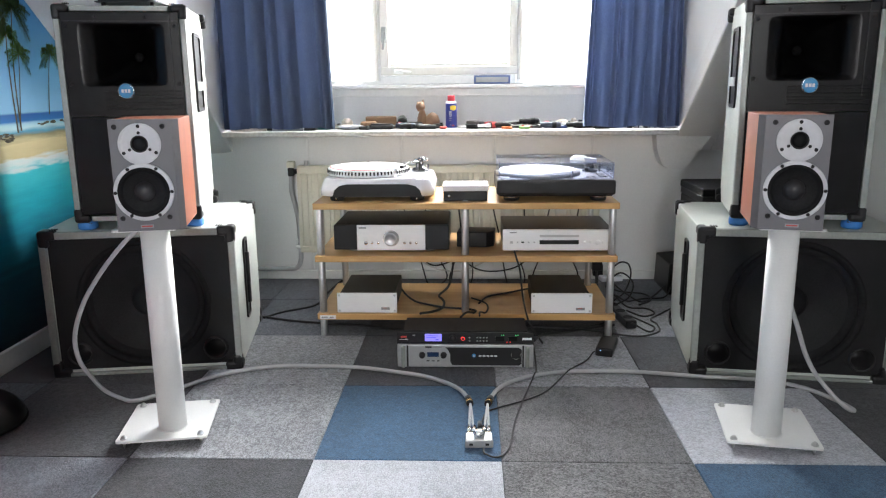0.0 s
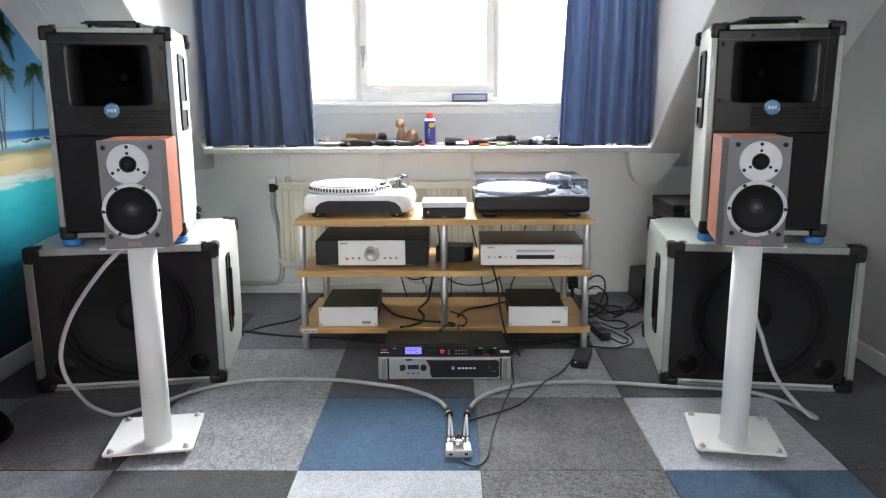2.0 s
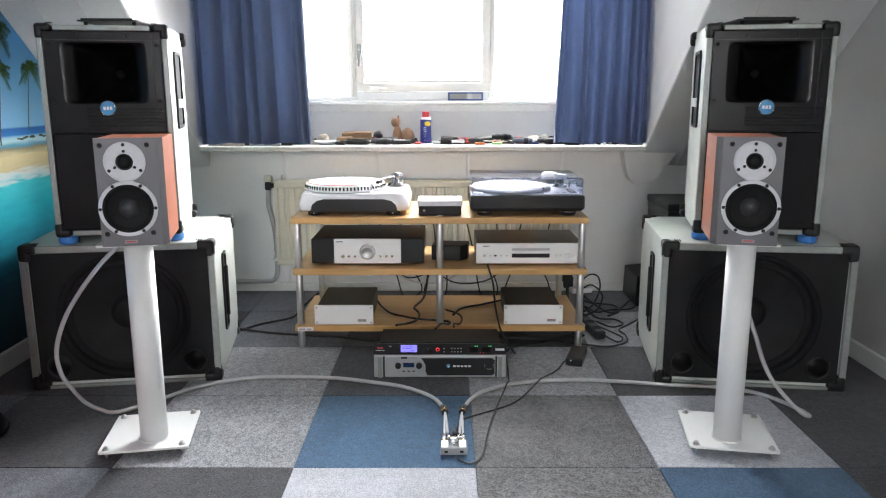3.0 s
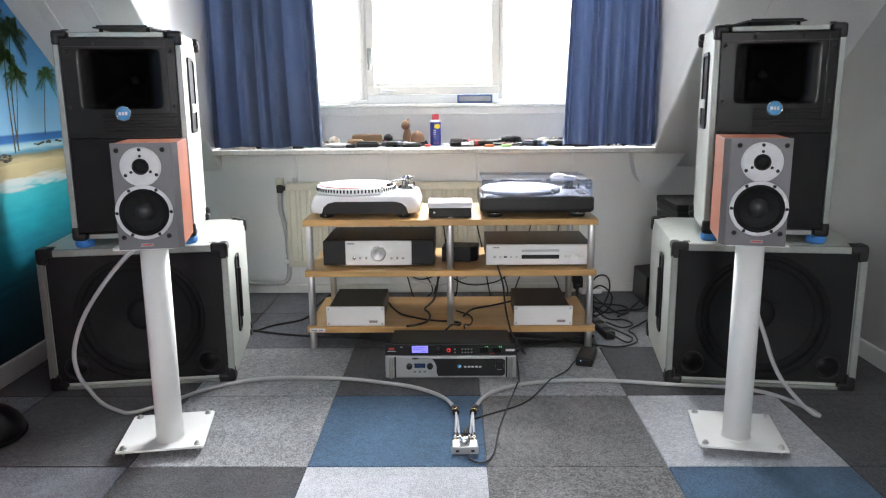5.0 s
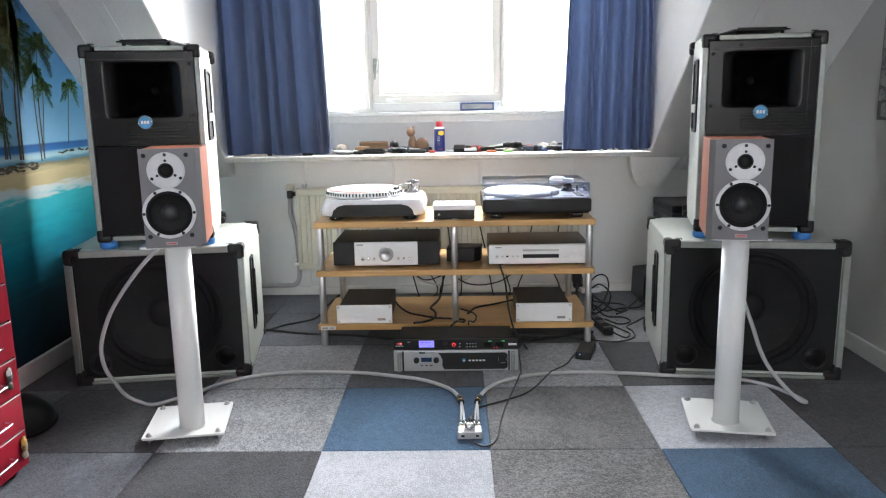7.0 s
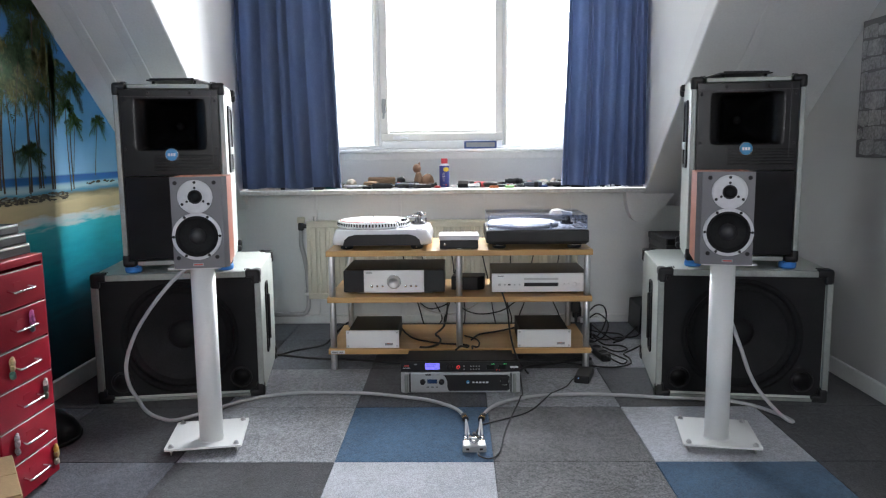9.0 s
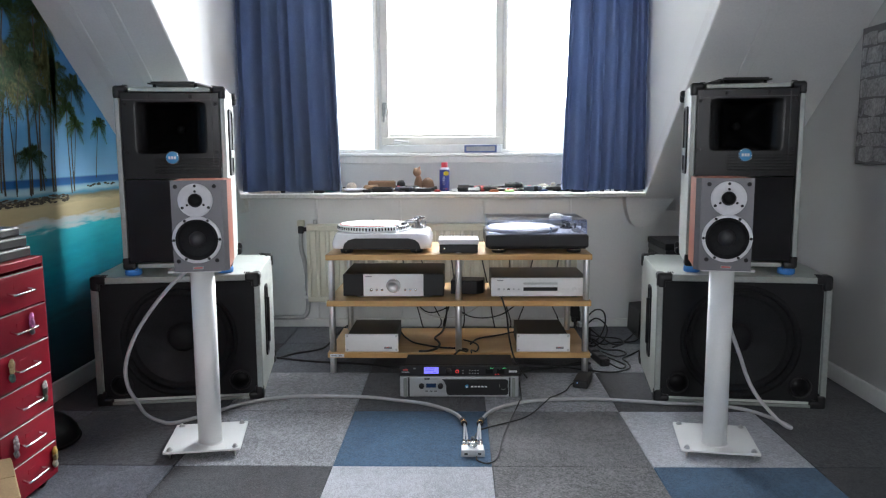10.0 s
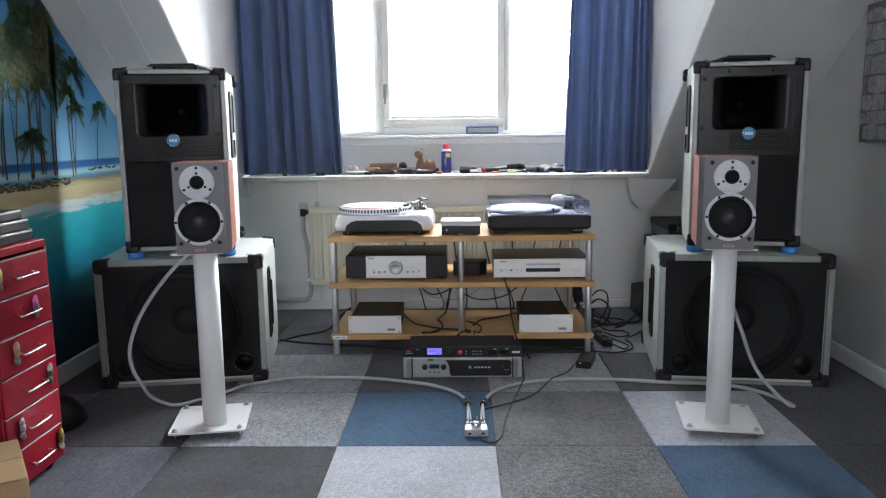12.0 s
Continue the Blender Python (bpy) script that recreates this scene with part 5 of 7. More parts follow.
part("small_plug", bm_rod((0.044, 2.055, 0.017), (0.043, 2.10, 0.014), 0.007, 14), BLACK, None)
tagged(bpy.context.scene.objects["small_plug"], "small black plug behind the volume box", "plug")


# ---- radiator, conduit and socket on the knee wall ----
rad = thing("radiator", Matrix.Translation((-0.095, 3.70, 0.155)), "cream fluted panel radiator below the window shelf", "radiator")
bm = bmesh.new()
RWD, RH = 1.47, 0.425
outline = []
n = 28
for i in range(n):
    x0 = -RWD / 2 + RWD * i / n
    w = RWD / n
    outline += [(x0, 0.0), (x0 + w * 0.28, 0.0), (x0 + w * 0.40, 0.007), (x0 + w * 0.88, 0.007)]
outline += [(RWD / 2, 0.0)]
for j, (za, zb, k) in enumerate(((0.03, RH - 0.03, 1.0),)):
    lo = [bm.verts.new((x, y * k, za)) for x, y in outline]
    hi = [bm.verts.new((x, y * k, zb)) for x, y in outline]
    for a in range(len(lo) - 1):
        bm.faces.new((lo[a], lo[a + 1], hi[a + 1], hi[a]))
box(bm, 0, 0.012, RH - 0.016, RWD, 0.028, 0.032, 0.005)
box(bm, 0, 0.012, 0.016, RWD, 0.028, 0.032, 0.005)
part("front_panel", bm, CREAM, rad)
part("back_panel", bm_box(0, 0.045, RH / 2, RWD, 0.02, RH, 0.004), CREAM, rad)
part("top_grid", bm_box(0, 0.028, RH + 0.002, RWD, 0.05, 0.006, 0.002), CREAM, rad)
for x in (-RWD / 2 + 0.1, RWD / 2 - 0.1):
    part("bracket", bm_box(x, 0.07, RH * 0.7, 0.03, 0.032, 0.12, 0.002), CREAM, rad)
part("bleed_valve", bm_rod((-RWD / 2 + 0.045, 0.02, RH), (-RWD / 2 + 0.045, 0.02, RH + 0.03), 0.011), STEEL, rad, "round bleed valve")
part("supply_pipe", bm_rod((-RWD / 2, 0.045, 0.02), (-RWD / 2 - 0.03, 0.045, 0.02), 0.010), WHITEMETAL, rad)
bm = bmesh.new()
tube(bm, [(-RWD / 2 - 0.02, 0.045, 0.02), (-RWD / 2 + 0.12, 0.045, -0.012), (-RWD / 2 + 0.3, 0.045, -0.014)], 0.008)
part("return_pipe", bm, WHITEMETAL, rad)

so = thing("conduit_socket", Matrix(), "cream wall socket with a black plug and grey conduit", "socket")
part("socket_cap", bm_box(-0.873, 3.772, 0.585, 0.040, 0.034, 0.035, 0.006), CREAM, so, "cream socket cap")
part("plug", bm_box(-0.872, 3.762, 0.550, 0.030, 0.030, 0.042, 0.006), BLACK, so, "black plug")
part("plug_side", bm_rod((-0.862, 3.762, 0.552), (-0.838, 3.762, 0.552), 0.012), BLACK, so)
bm = bmesh.new()
tube(bm, [(-0.875, 3.775, 0.53), (-0.877, 3.775, 0.45), (-0.862, 3.775, 0.38), (-0.850, 3.775, 0.30), (-0.846, 3.775, 0.18), (-0.848, 3.772, 0.10), (-0.868, 3.772, 0.062), (-0.91, 3.77, 0.055), (-1.10, 3.77, 0.055)], 0.0125, 12)
part("conduit", bm, GREYCABLE, so, "pale grey conduit bending along the wall")
part("clip", bm_box(-0.848, 3.776, 0.20, 0.034, 0.02, 0.016, 0.003), WHITEMETAL, so)


# dark cases in the eaves behind the subwoofers
def eaves_case(x0, x1, y0, y1, h, label):
    c = thing("equipment_case", Matrix.Translation(((x0 + x1) / 2, (y0 + y1) / 2, 0)), label, "case")
    part("body", bm_box(0, 0, h * 0.42 + 0.003, x1 - x0, y1 - y0, h * 0.84, 0.008), BLACK, c)
    part("lid", bm_box(0, 0, h * 0.92 + 0.003, x1 - x0 + 0.008, y1 - y0 + 0.008, h * 0.06, 0.006), BLACKVINYL, c, "flat dark lid")
    part("lid_rim", bm_box(0, 0, h * 0.865 + 0.003, x1 - x0 + 0.002, y1 - y0 + 0.002, h * 0.05, 0.004), BLACK, c)
    part("latch", bm_box(0, -(y1 - y0) / 2 - 0.005, h * 0.85, 0.05, 0.008, 0.05, 0.003), STEEL, c)


eaves_case(0.99, 1.40, 3.24, 3.58, 0.556, "black equipment case in the eaves by the plain wall")
wd = thing("mains_box", pose(0.985, 3.62, 0, 0, 0, 0), "small black wedge-shaped box on the floor by the wall", "box")
bm = bmesh.new()
prism(bm, [(-0.055, 0.0), (0.055, 0.0), (0.055, 0.155), (-0.050, 0.145)], Matrix.Translation((0, 0.13, 0)) @ FRONT, 0.26)
bmesh.ops.bevel(bm, geom=bm.edges[:], offset=0.005, segments=2, profile=0.5, affect="EDGES")
part("case", bm, BLACK, wd)
part("knob", bm_rod((-0.02, -0.13, 0.08), (-0.02, -0.145, 0.08), 0.012), BLACK, wd)


# flat trays on top of the tall loudspeakers
def tray(m, label):
    t = thing("laptop_stand", m, label, "stand", "trays on the loudspeakers")
    part("plate", bm_prism(rounded(0.20, 0.24, 0.012), Matrix.Translation((0, 0, 0.020)), 0.004), BLACK, t)
    part("front_lip", bm_box(0, -0.117, 0.0265, 0.17, 0.004, 0.005, 0.001, 1), BLACK, t)
    first = None
    for x in (-0.08, 0.08):
        for y in (-0.09, 0.09):
            mm = Matrix.Translation((x, y, 0))
            if first is None:
                first = part("leg", bm_lathe([(0, 0), (0.010, 0), (0.007, 0.006), (0.006, 0.020), (0, 0.020)], Matrix(), 14), BLACK, t)
                first.matrix_basis = mm
            else:
                share("leg", first, mm, t)


tray(MAIN_W @ pose(0.015, 0.20, 0.7155, 0, 0, -8), "flat black tray stand on top of the loudspeaker near the mural")
tray(MAIN_E @ pose(-0.01, 0.20, 0.7155, 0, 0, 8), "flat black tray stand on the loudspeaker by the plain wall")

# ---- mural ----
def mural_print():
    m = material("tropical_beach_print", (0.2, 0.5, 0.7), 0.42, bump=0.01, grain=200, specular=0.3)
    n, l = m.node_tree.nodes, m.node_tree.links
    tc = n["Texture Coordinate"]
    sep = n.new("ShaderNodeSeparateXYZ")
    l.new(tc.outputs["Object"], sep.inputs[0])
    wave = n.new("ShaderNodeTexNoise")
    mp = n.new("ShaderNodeMapping")
    mp.inputs["Scale"].default_value = (1, 2.2, 16)
    wave.inputs["Scale"].default_value, wave.inputs["Detail"].default_value = 3.0, 5
    l.new(tc.outputs["Object"], mp.inputs["Vector"])
    l.new(mp.outputs["Vector"], wave.inputs["Vector"])
    # wobble grows below the horizon
    below = n.new("ShaderNodeMapRange")
    below.inputs["From Min"].default_value, below.inputs["From Max"].default_value = 0.862, 0.66
    below.inputs["To Min"].default_value, below.inputs["To Max"].default_value = 0.0, 0.11
    l.new(sep.outputs["Z"], below.inputs["Value"])
    mid = n.new("ShaderNodeMath")
    mid.operation, mid.inputs[1].default_value = "SUBTRACT", 0.5
    l.new(wave.outputs["Fac"], mid.inputs[0])
    wob = n.new("ShaderNodeMath")
    wob.operation = "MULTIPLY_ADD"
    l.new(mid.outputs[0], wob.inputs[0])
    l.new(below.outputs[0], wob.inputs[1])
    l.new(sep.outputs["Z"], wob.inputs[2])
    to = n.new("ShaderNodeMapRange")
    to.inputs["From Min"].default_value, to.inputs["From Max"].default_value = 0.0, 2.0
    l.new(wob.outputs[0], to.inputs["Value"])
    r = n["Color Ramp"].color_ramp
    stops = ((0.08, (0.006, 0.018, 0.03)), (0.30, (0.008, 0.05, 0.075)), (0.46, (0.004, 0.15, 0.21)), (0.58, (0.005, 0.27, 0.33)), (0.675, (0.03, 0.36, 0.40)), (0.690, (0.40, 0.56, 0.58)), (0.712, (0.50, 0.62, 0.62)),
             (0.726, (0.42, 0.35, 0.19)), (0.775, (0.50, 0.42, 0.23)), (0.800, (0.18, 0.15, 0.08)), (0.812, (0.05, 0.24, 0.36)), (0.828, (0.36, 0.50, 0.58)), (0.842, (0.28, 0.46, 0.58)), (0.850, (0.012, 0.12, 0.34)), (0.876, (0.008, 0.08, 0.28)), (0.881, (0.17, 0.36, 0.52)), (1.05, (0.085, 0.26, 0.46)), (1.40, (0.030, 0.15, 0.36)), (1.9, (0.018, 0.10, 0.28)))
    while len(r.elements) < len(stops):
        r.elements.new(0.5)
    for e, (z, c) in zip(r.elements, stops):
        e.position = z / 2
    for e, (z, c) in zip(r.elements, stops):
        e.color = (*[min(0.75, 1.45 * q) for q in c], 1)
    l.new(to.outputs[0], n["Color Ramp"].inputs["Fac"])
    return m


PRINT = mural_print()
FROND = material("printed_palm_leaf", (0.055, 0.095, 0.045), 0.6, dark=0.5, scale=40, bump=0, specular=0.08)
FRONDOLIVE = material("printed_olive_leaf", (0.165, 0.165, 0.075), 0.6, dark=0.45, scale=40, bump=0, specular=0.08)
FRONDLIGHT = material("printed_sunlit_leaf", (0.075, 0.155, 0.055), 0.6, dark=0.45, scale=40, bump=0, specular=0.08)
TRUNK = material("printed_palm_trunk", (0.105, 0.092, 0.070), 0.6, dark=0.6, scale=40, bump=0, specular=0.08)
mural = thing("wall_mural", Matrix(), "photo wallpaper of a tropical beach with palms and turquoise water", "mural")
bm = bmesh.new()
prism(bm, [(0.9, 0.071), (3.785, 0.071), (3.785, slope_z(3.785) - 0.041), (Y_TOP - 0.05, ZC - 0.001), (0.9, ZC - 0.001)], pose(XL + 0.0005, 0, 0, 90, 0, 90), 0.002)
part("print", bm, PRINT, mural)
layer = 0


def palm(y, zb, zt, lean, size, fronds, mat, seed, width=0.010, crown=True):
    """A printed palm: a thin bent trunk and drooping leaves, lying flat on the wall."""
    global layer
    layer += 1
    x = XL + 0.0035 + 0.0003 * layer
    rnd = random.Random(seed)
    bm = bmesh.new()
    pts = []
    for k in range(9):
        t = k / 8
        pts.append((y + lean * (t ** 1.6) + 0.01 * math.sin(3 * t + seed), zb + (zt - zb) * t, width * (1.15 - 0.5 * t)))
    a = [bm.verts.new((x, p - w / 2, q)) for p, q, w in pts]
    b = [bm.verts.new((x, p + w / 2, q)) for p, q, w in pts]
    for i in range(8):
        bm.faces.new((a[i], b[i], b[i + 1], a[i + 1]))
    tree = part("palm", bm, TRUNK, mural)
    if not crown:
        return
    bm = bmesh.new()
    cy, cz = pts[-1][0], pts[-1][1]
    for k in range(fronds):
        ang = math.pi * (-0.20 + 1.40 * (k + rnd.uniform(-0.3, 0.3)) / max(1, fronds - 1))
        ln = size * rnd.uniform(0.7, 1.15)
        py, pz = cy, cz
        dy, dz = math.cos(ang), math.sin(ang) * 0.85
        steps = 18
        for s in range(steps):
            py += dy * ln / steps
            pz += dz * ln / steps
            dz -= rnd.uniform(0.02, 0.065)
            way = Vector((0, dy, dz)).normalized()
            nrm = Vector((0, -way.z, way.y))
            wl = size * 0.27 * math.sin(math.pi * (s + 1.5) / (steps + 2)) ** 0.6 * rnd.uniform(0.6, 1.15)
            q = Vector((x + 0.0003, py, pz))
            r = way * ln / steps * 0.42
            for sg in (-1, 1):
                tip = q + nrm * wl * sg * 0.75 + way * 0.45 * wl + Vector((0, 0, -0.35 * wl))
                bm.faces.new([bm.verts.new(v) for v in (q - r, q + r, tip)])
            bm.faces.new([bm.verts.new(v) for v in (q - r * 2 - nrm * 0.0008, q + r * 2 - nrm * 0.0008, q + r * 2 + nrm * 0.0008, q - r * 2 + nrm * 0.0008)])
    part("leaves", bm, mat, tree)


palm(2.958, 0.868, 1.10, 0.068, 0.080, 13, FRONDLIGHT, 1, 0.006)
palm(2.740, 0.812, 1.155, 0.020, 0.095, 15, FRONDLIGHT, 2, 0.008)
palm(2.769, 0.818, 1.245, 0.035, 0.120, 15, FROND, 3, 0.008)
palm(2.775, 0.818, 1.090, 0.026, 0.080, 12, FRONDLIGHT, 18, 0.006)
palm(2.615, 0.825, 1.22, 0.015, 0.10, 10, FROND, 4, 0.012)
palm(2.632, 0.825, 1.30, 0.010, 0.12, 12, FROND, 5, 0.010)
palm(2.452, 0.822, 1.275, 0.019, 0.165, 17, FRONDOLIVE, 7, 0.009)
palm(2.440, 0.822, 1.200, 0.020, 0.13, 14, FROND, 19, 0.008)
palm(2.511, 0.834, 1.39, 0.010, 0.165, 16, FROND, 8, 0.009)
palm(2.535, 0.833, 1.175, 0.022, 0.105, 14, FROND, 9, 0.008)
palm(2.500, 0.833, 1.30, 0.08, 0.15, 14, FRONDOLIVE, 20, 0.006)
palm(2.52, 1.20, 1.50, 0.015, 0.17, 16, FROND, 12, 0.010)
palm(2.447, 0.816, 0.965, 0.008, 0.105, 14, FROND, 6, 0.010)
palm(2.289, 0.826, 1.285, 0.050, 0.165, 16, FRONDOLIVE, 10, 0.010)
palm(2.272, 0.838, 1.22, 0.040, 0.14, 14, FROND, 11, 0.008)
palm(2.346, 0.836, 1.20, -0.001, 0.10, 11, FRONDOLIVE, 14, 0.007)
palm(2.20, 0.82, 1.20, 0.02, 0.15, 13, FROND, 15, 0.009)
palm(2.33, 1.25, 1.49, 0.02, 0.14, 13, FROND, 16, 0.010)
palm(2.36, 0.82, 1.30, 0.06, 0.14, 13, FROND, 17, 0.007)


def hanging_fronds(y, z_top, z_low, spread, strands, mat, seed):
    """A printed bundle of long dry leaves hanging straight down."""
    global layer
    layer += 1
    x = XL + 0.0035 + 0.0003 * layer
    rnd = random.Random(seed)
    bm = bmesh.new()
    for k in range(strands):
        u = rnd.uniform(-1, 1)
        zt, zl = z_top - rnd.uniform(0, 0.06) - 0.10 * abs(u), z_low + (z_top - z_low) * (0.75 * abs(u) + rnd.uniform(0, 0.25))
        w = rnd.uniform(0.004, 0.011)
        y0, y1 = y + u * spread * 0.55, y + u * spread + rnd.uniform(-0.01, 0.01)
        if zl > zt - 0.04:
            continue
        zm = zt + (zl - zt) * 0.45
        ym = y0 * 0.35 + y1 * 0.65
        bm.faces.new([bm.verts.new((x, p, q)) for p, q in ((y0 - w * 0.3, zt), (y0 + w * 0.3, zt), (ym + w / 2, zm), (y1, zl), (ym - w / 2, zm))])
    part("hanging_leaves", bm, mat, mural)


hanging_fronds(2.652, 1.44, 0.93, 0.045, 46, FROND, 31)
hanging_fronds(2.605, 1.46, 1.10, 0.040, 40, FRONDOLIVE, 32)
# undergrowth along the printed beach
bm = bmesh.new()
rnd = random.Random(5)
for k in range(260):
    y, z, r = rnd.uniform(2.0, 2.72), 0.812 - rnd.uniform(0, 0.030), rnd.uniform(0.004, 0.010)
    x = XL + 0.0032
    bm.faces.new([bm.verts.new((x + 0.0001 * k * 0.02, y + r * 1.7 * math.cos(a), z + 0.45 * r * math.sin(a) * rnd.uniform(0.5, 1.3))) for a in (0, 0.9, 1.6, 2.3, 3.1, 4.0, 5.2)])
part("undergrowth", bm, TRUNK, mural)
for k in range(14):
    bm = bmesh.new()
    y, z, r = rnd.uniform(2.88, 3.14), 0.838 + rnd.uniform(-0.004, 0.006), rnd.uniform(0.005, 0.011)
    bm.faces.new([bm.verts.new((XL + 0.0032 + 0.00002 * k, y + r * 1.6 * math.cos(a), z + 0.5 * r * math.sin(a))) for a in (0, 0.9, 1.6, 2.3, 3.1, 4.0, 5.2)])
    part("rock", bm, TRUNK, mural)

# ---- stone-pattern canvas on the plain wall ----
STONE = material("printed_stone", (0.33, 0.325, 0.33), 0.7, dark=0.6, scale=26, grain=90, bump=0.2, per_object=0.14)
CANVAS = material("dark_canvas", (0.17, 0.165, 0.17), 0.8, dark=0.8, grain=300, bump=0.1)
pic = thing("wall_picture", Matrix.Translation((XR - 0.001, 2.455, 1.18)), "grey stone-wall pattern picture on the plain wall", "picture")
part("canvas", bm_box(-0.009, 0, 0, 0.018, 0.52, 0.525, 0.002), CANVAS, pic)
rnd = random.Random(12)
z = -0.255
while z < 0.23:
    h = rnd.uniform(0.045, 0.075)
    y = -0.255
    while y < 0.25:
        w = min(rnd.uniform(0.06, 0.15), 0.255 - y)
        if w < 0.03:
            break
        bm = bmesh.new()
        pts = []
        for px, pz in ((0.006, 0.004), (w * 0.5, 0.002), (w - 0.005, 0.005), (w - 0.003, h * 0.5), (w - 0.007, h - 0.006), (w * 0.45, h - 0.003), (0.005, h - 0.005), (0.003, h * 0.5)):
            pts.append((y + px + rnd.uniform(-0.005, 0.004), min(z + pz + rnd.uniform(-0.004, 0.006), 0.258)))
        prism(bm, pts, pose(-0.0205, 0, 0, 90, 0, 90), 0.003)
        part("stone", bm, STONE, pic)
        y += w
    z += h

# ---- red drawer cabinet, things on it, cardboard box ----
cab = thing("drawer_cabinet", Matrix.Translation((-1.197, 1.632, 0)), "red steel drawer cabinet on castors against the mural", "cabinet")
CW, CD, CZ0, CZ1 = 0.28, 0.405, 0.035, 0.687
bm = bmesh.new()
box(bm, -CD / 2, -CW / 2 + 0.004, (CZ0 + CZ1) / 2, CD, 0.008, CZ1 - CZ0, 0.002)
box(bm, -CD / 2, CW / 2 - 0.004, (CZ0 + CZ1) / 2, CD, 0.008, CZ1 - CZ0, 0.002)
box(bm, -CD / 2, 0, CZ1 - 0.011, CD, CW - 0.014, 0.022, 0.002)
box(bm, -CD / 2, 0, CZ0 + 0.006, CD, CW - 0.014, 0.012, 0.002)
box(bm, -CD + 0.004, 0, (CZ0 + CZ1) / 2, 0.008, CW - 0.014, CZ1 - CZ0 - 0.03)
part("carcass", bm, RED, cab)
# place across, drawer, colours of head, body and foot
magnets = [(0.105, 0, (0.55, 0.50, 0.10), (0.3, 0.25, 0.05), (0.1, 0.1, 0.05)), (-0.045, 1, (0.55, 0.12, 0.36), (0.40, 0.10, 0.30), (0.12, 0.13, 0.16)), (0.062, 2, (0.42, 0.32, 0.16), (0.30, 0.24, 0.12), (0.08, 0.16, 0.13)),
           (-0.085, 3, (0.50, 0.52, 0.50), (0.05, 0.06, 0.05), (0.06, 0.09, 0.06)), (0.070, 4, (0.36, 0.32, 0.33), (0.33, 0.26, 0.28), (0.26, 0.26, 0.27)), (-0.110, 5, (0.50, 0.30, 0.05), (0.30, 0.24, 0.10), (0.40, 0.38, 0.30))]
for k in range(6):
    z1 = 0.657 - 0.1035 * k
    dr = part("drawer", bm_box(0.004 - 0.008, 0, z1 - 0.0505, 0.016, CW - 0.020, 0.099, 0.003), RED, cab, "red drawer front")
    # highlight along the drawer's top edge, laid on as a pale metal strip
    part("drawer_edge", bm_box(0.0035, 0, z1 - 0.0012, 0.004, CW - 0.022, 0.0022, 0.0008, 1), ALU, dr, "pale strip standing for the highlight on the drawer's edge")
    bm = bmesh.new()
    hz = z1 - 0.052
    tube(bm, [(0.003, -0.046, hz + 0.004), (0.022, -0.048, hz), (0.026, -0.042, hz), (0.027, 0.0, hz), (0.026, 0.042, hz), (0.022, 0.048, hz), (0.003, 0.046, hz + 0.004)], 0.0034, 8)
    part("handle", bm, CHROME, dr, "chrome bow handle")
    part("label_holder", bm_box(0.0046, 0.0, hz + 0.016, 0.001, 0.035, 0.012), RED, dr)
for y, row, *tones in magnets:
    hz = 0.657 - 0.1035 * row - 0.050
    mg = thing("fridge_magnet", cab.matrix_basis.copy(), "small painted ornament magnet stuck to a red drawer", "magnet", "magnets on the drawers")
    rnd = random.Random(row)
    for name, lumps, c in (("head", ((0.022, 0.0095, 0.9, 0.0), (0.030, 0.005, 1.2, 0.004)), tones[0]), ("body", ((0.006, 0.0105, 0.75, 0.0), (0.010, 0.006, 1.9, 0.003)), tones[1]), ("foot", ((-0.012, 0.0085, 1.1, -0.002), (-0.020, 0.006, 1.4, 0.003)), tones[2])):
        bm = bmesh.new()
        for dz, r, sy, dy in lumps:
            r *= rnd.uniform(1.1, 1.4)
            lathe(bm, [(0, r * 0.6), (r * 0.7, r * 0.5), (r, 0), (r * 0.8, -0.002), (0, -0.002)], Matrix.Translation((0.0085, -y + dy, hz + dz)) @ pose(0, 0, 0, 0, 90, 0) @ Matrix.Diagonal((1, sy, 1, 1)), 14)
        part(name, bm, material("painted_magnet", c, 0.4, dark=0.45, scale=90, grain=200, bump=0.05), mg)
for x in (-0.04, -CD + 0.04):
    for y in (-0.11, 0.11):
        c = part("castor", bm_rod((x, y - 0.008, 0.017), (x, y + 0.008, 0.017), 0.017), BLACK, cab, "small black castor")
        part("fork", bm_box(x, y, 0.029, 0.014, 0.022, 0.012, 0.002), STEEL, c)

for k, (dx, dy, h) in enumerate(((0, 0, 0.030), (-0.006, -0.005, 0.030), (-0.02, -0.014, 0.026))):
    z = CZ1 + sum((0.030, 0.030, 0.026)[:k]) + 0.001
    b = thing("hard_drive", Matrix.Translation((-1.345 + dx, 1.655 + dy, z)), "flat black electronics box with a silver edge, stacked on the cabinet", "electronics", "stack on the cabinet")
    part("case", bm_box(0, 0, h / 2, 0.25, 0.20, h - 0.001, 0.003), BLACK, b)
    part("edge_strip", bm_box(0.1256, 0, h - 0.006, 0.003, 0.19, 0.004, 0.001, 1), ALU, b, "silver edge strip")
TEAL = material("teal_cloth", (0.10, 0.36, 0.36), 0.8, dark=0.8, grain=200, bump=0.2)
cl = thing("rolled_cloth", pose(-1.26, 1.535, CZ1 + 0.087, 0, 0, 20), "rolled teal cloth lying on the black boxes", "cloth")
bm = bmesh.new()
tube(bm, [(-0.05, 0.0, 0.016), (0.0, 0.01, 0.018), (0.05, -0.005, 0.016)], 0.016, 12)
part("roll", bm, TEAL, cl)

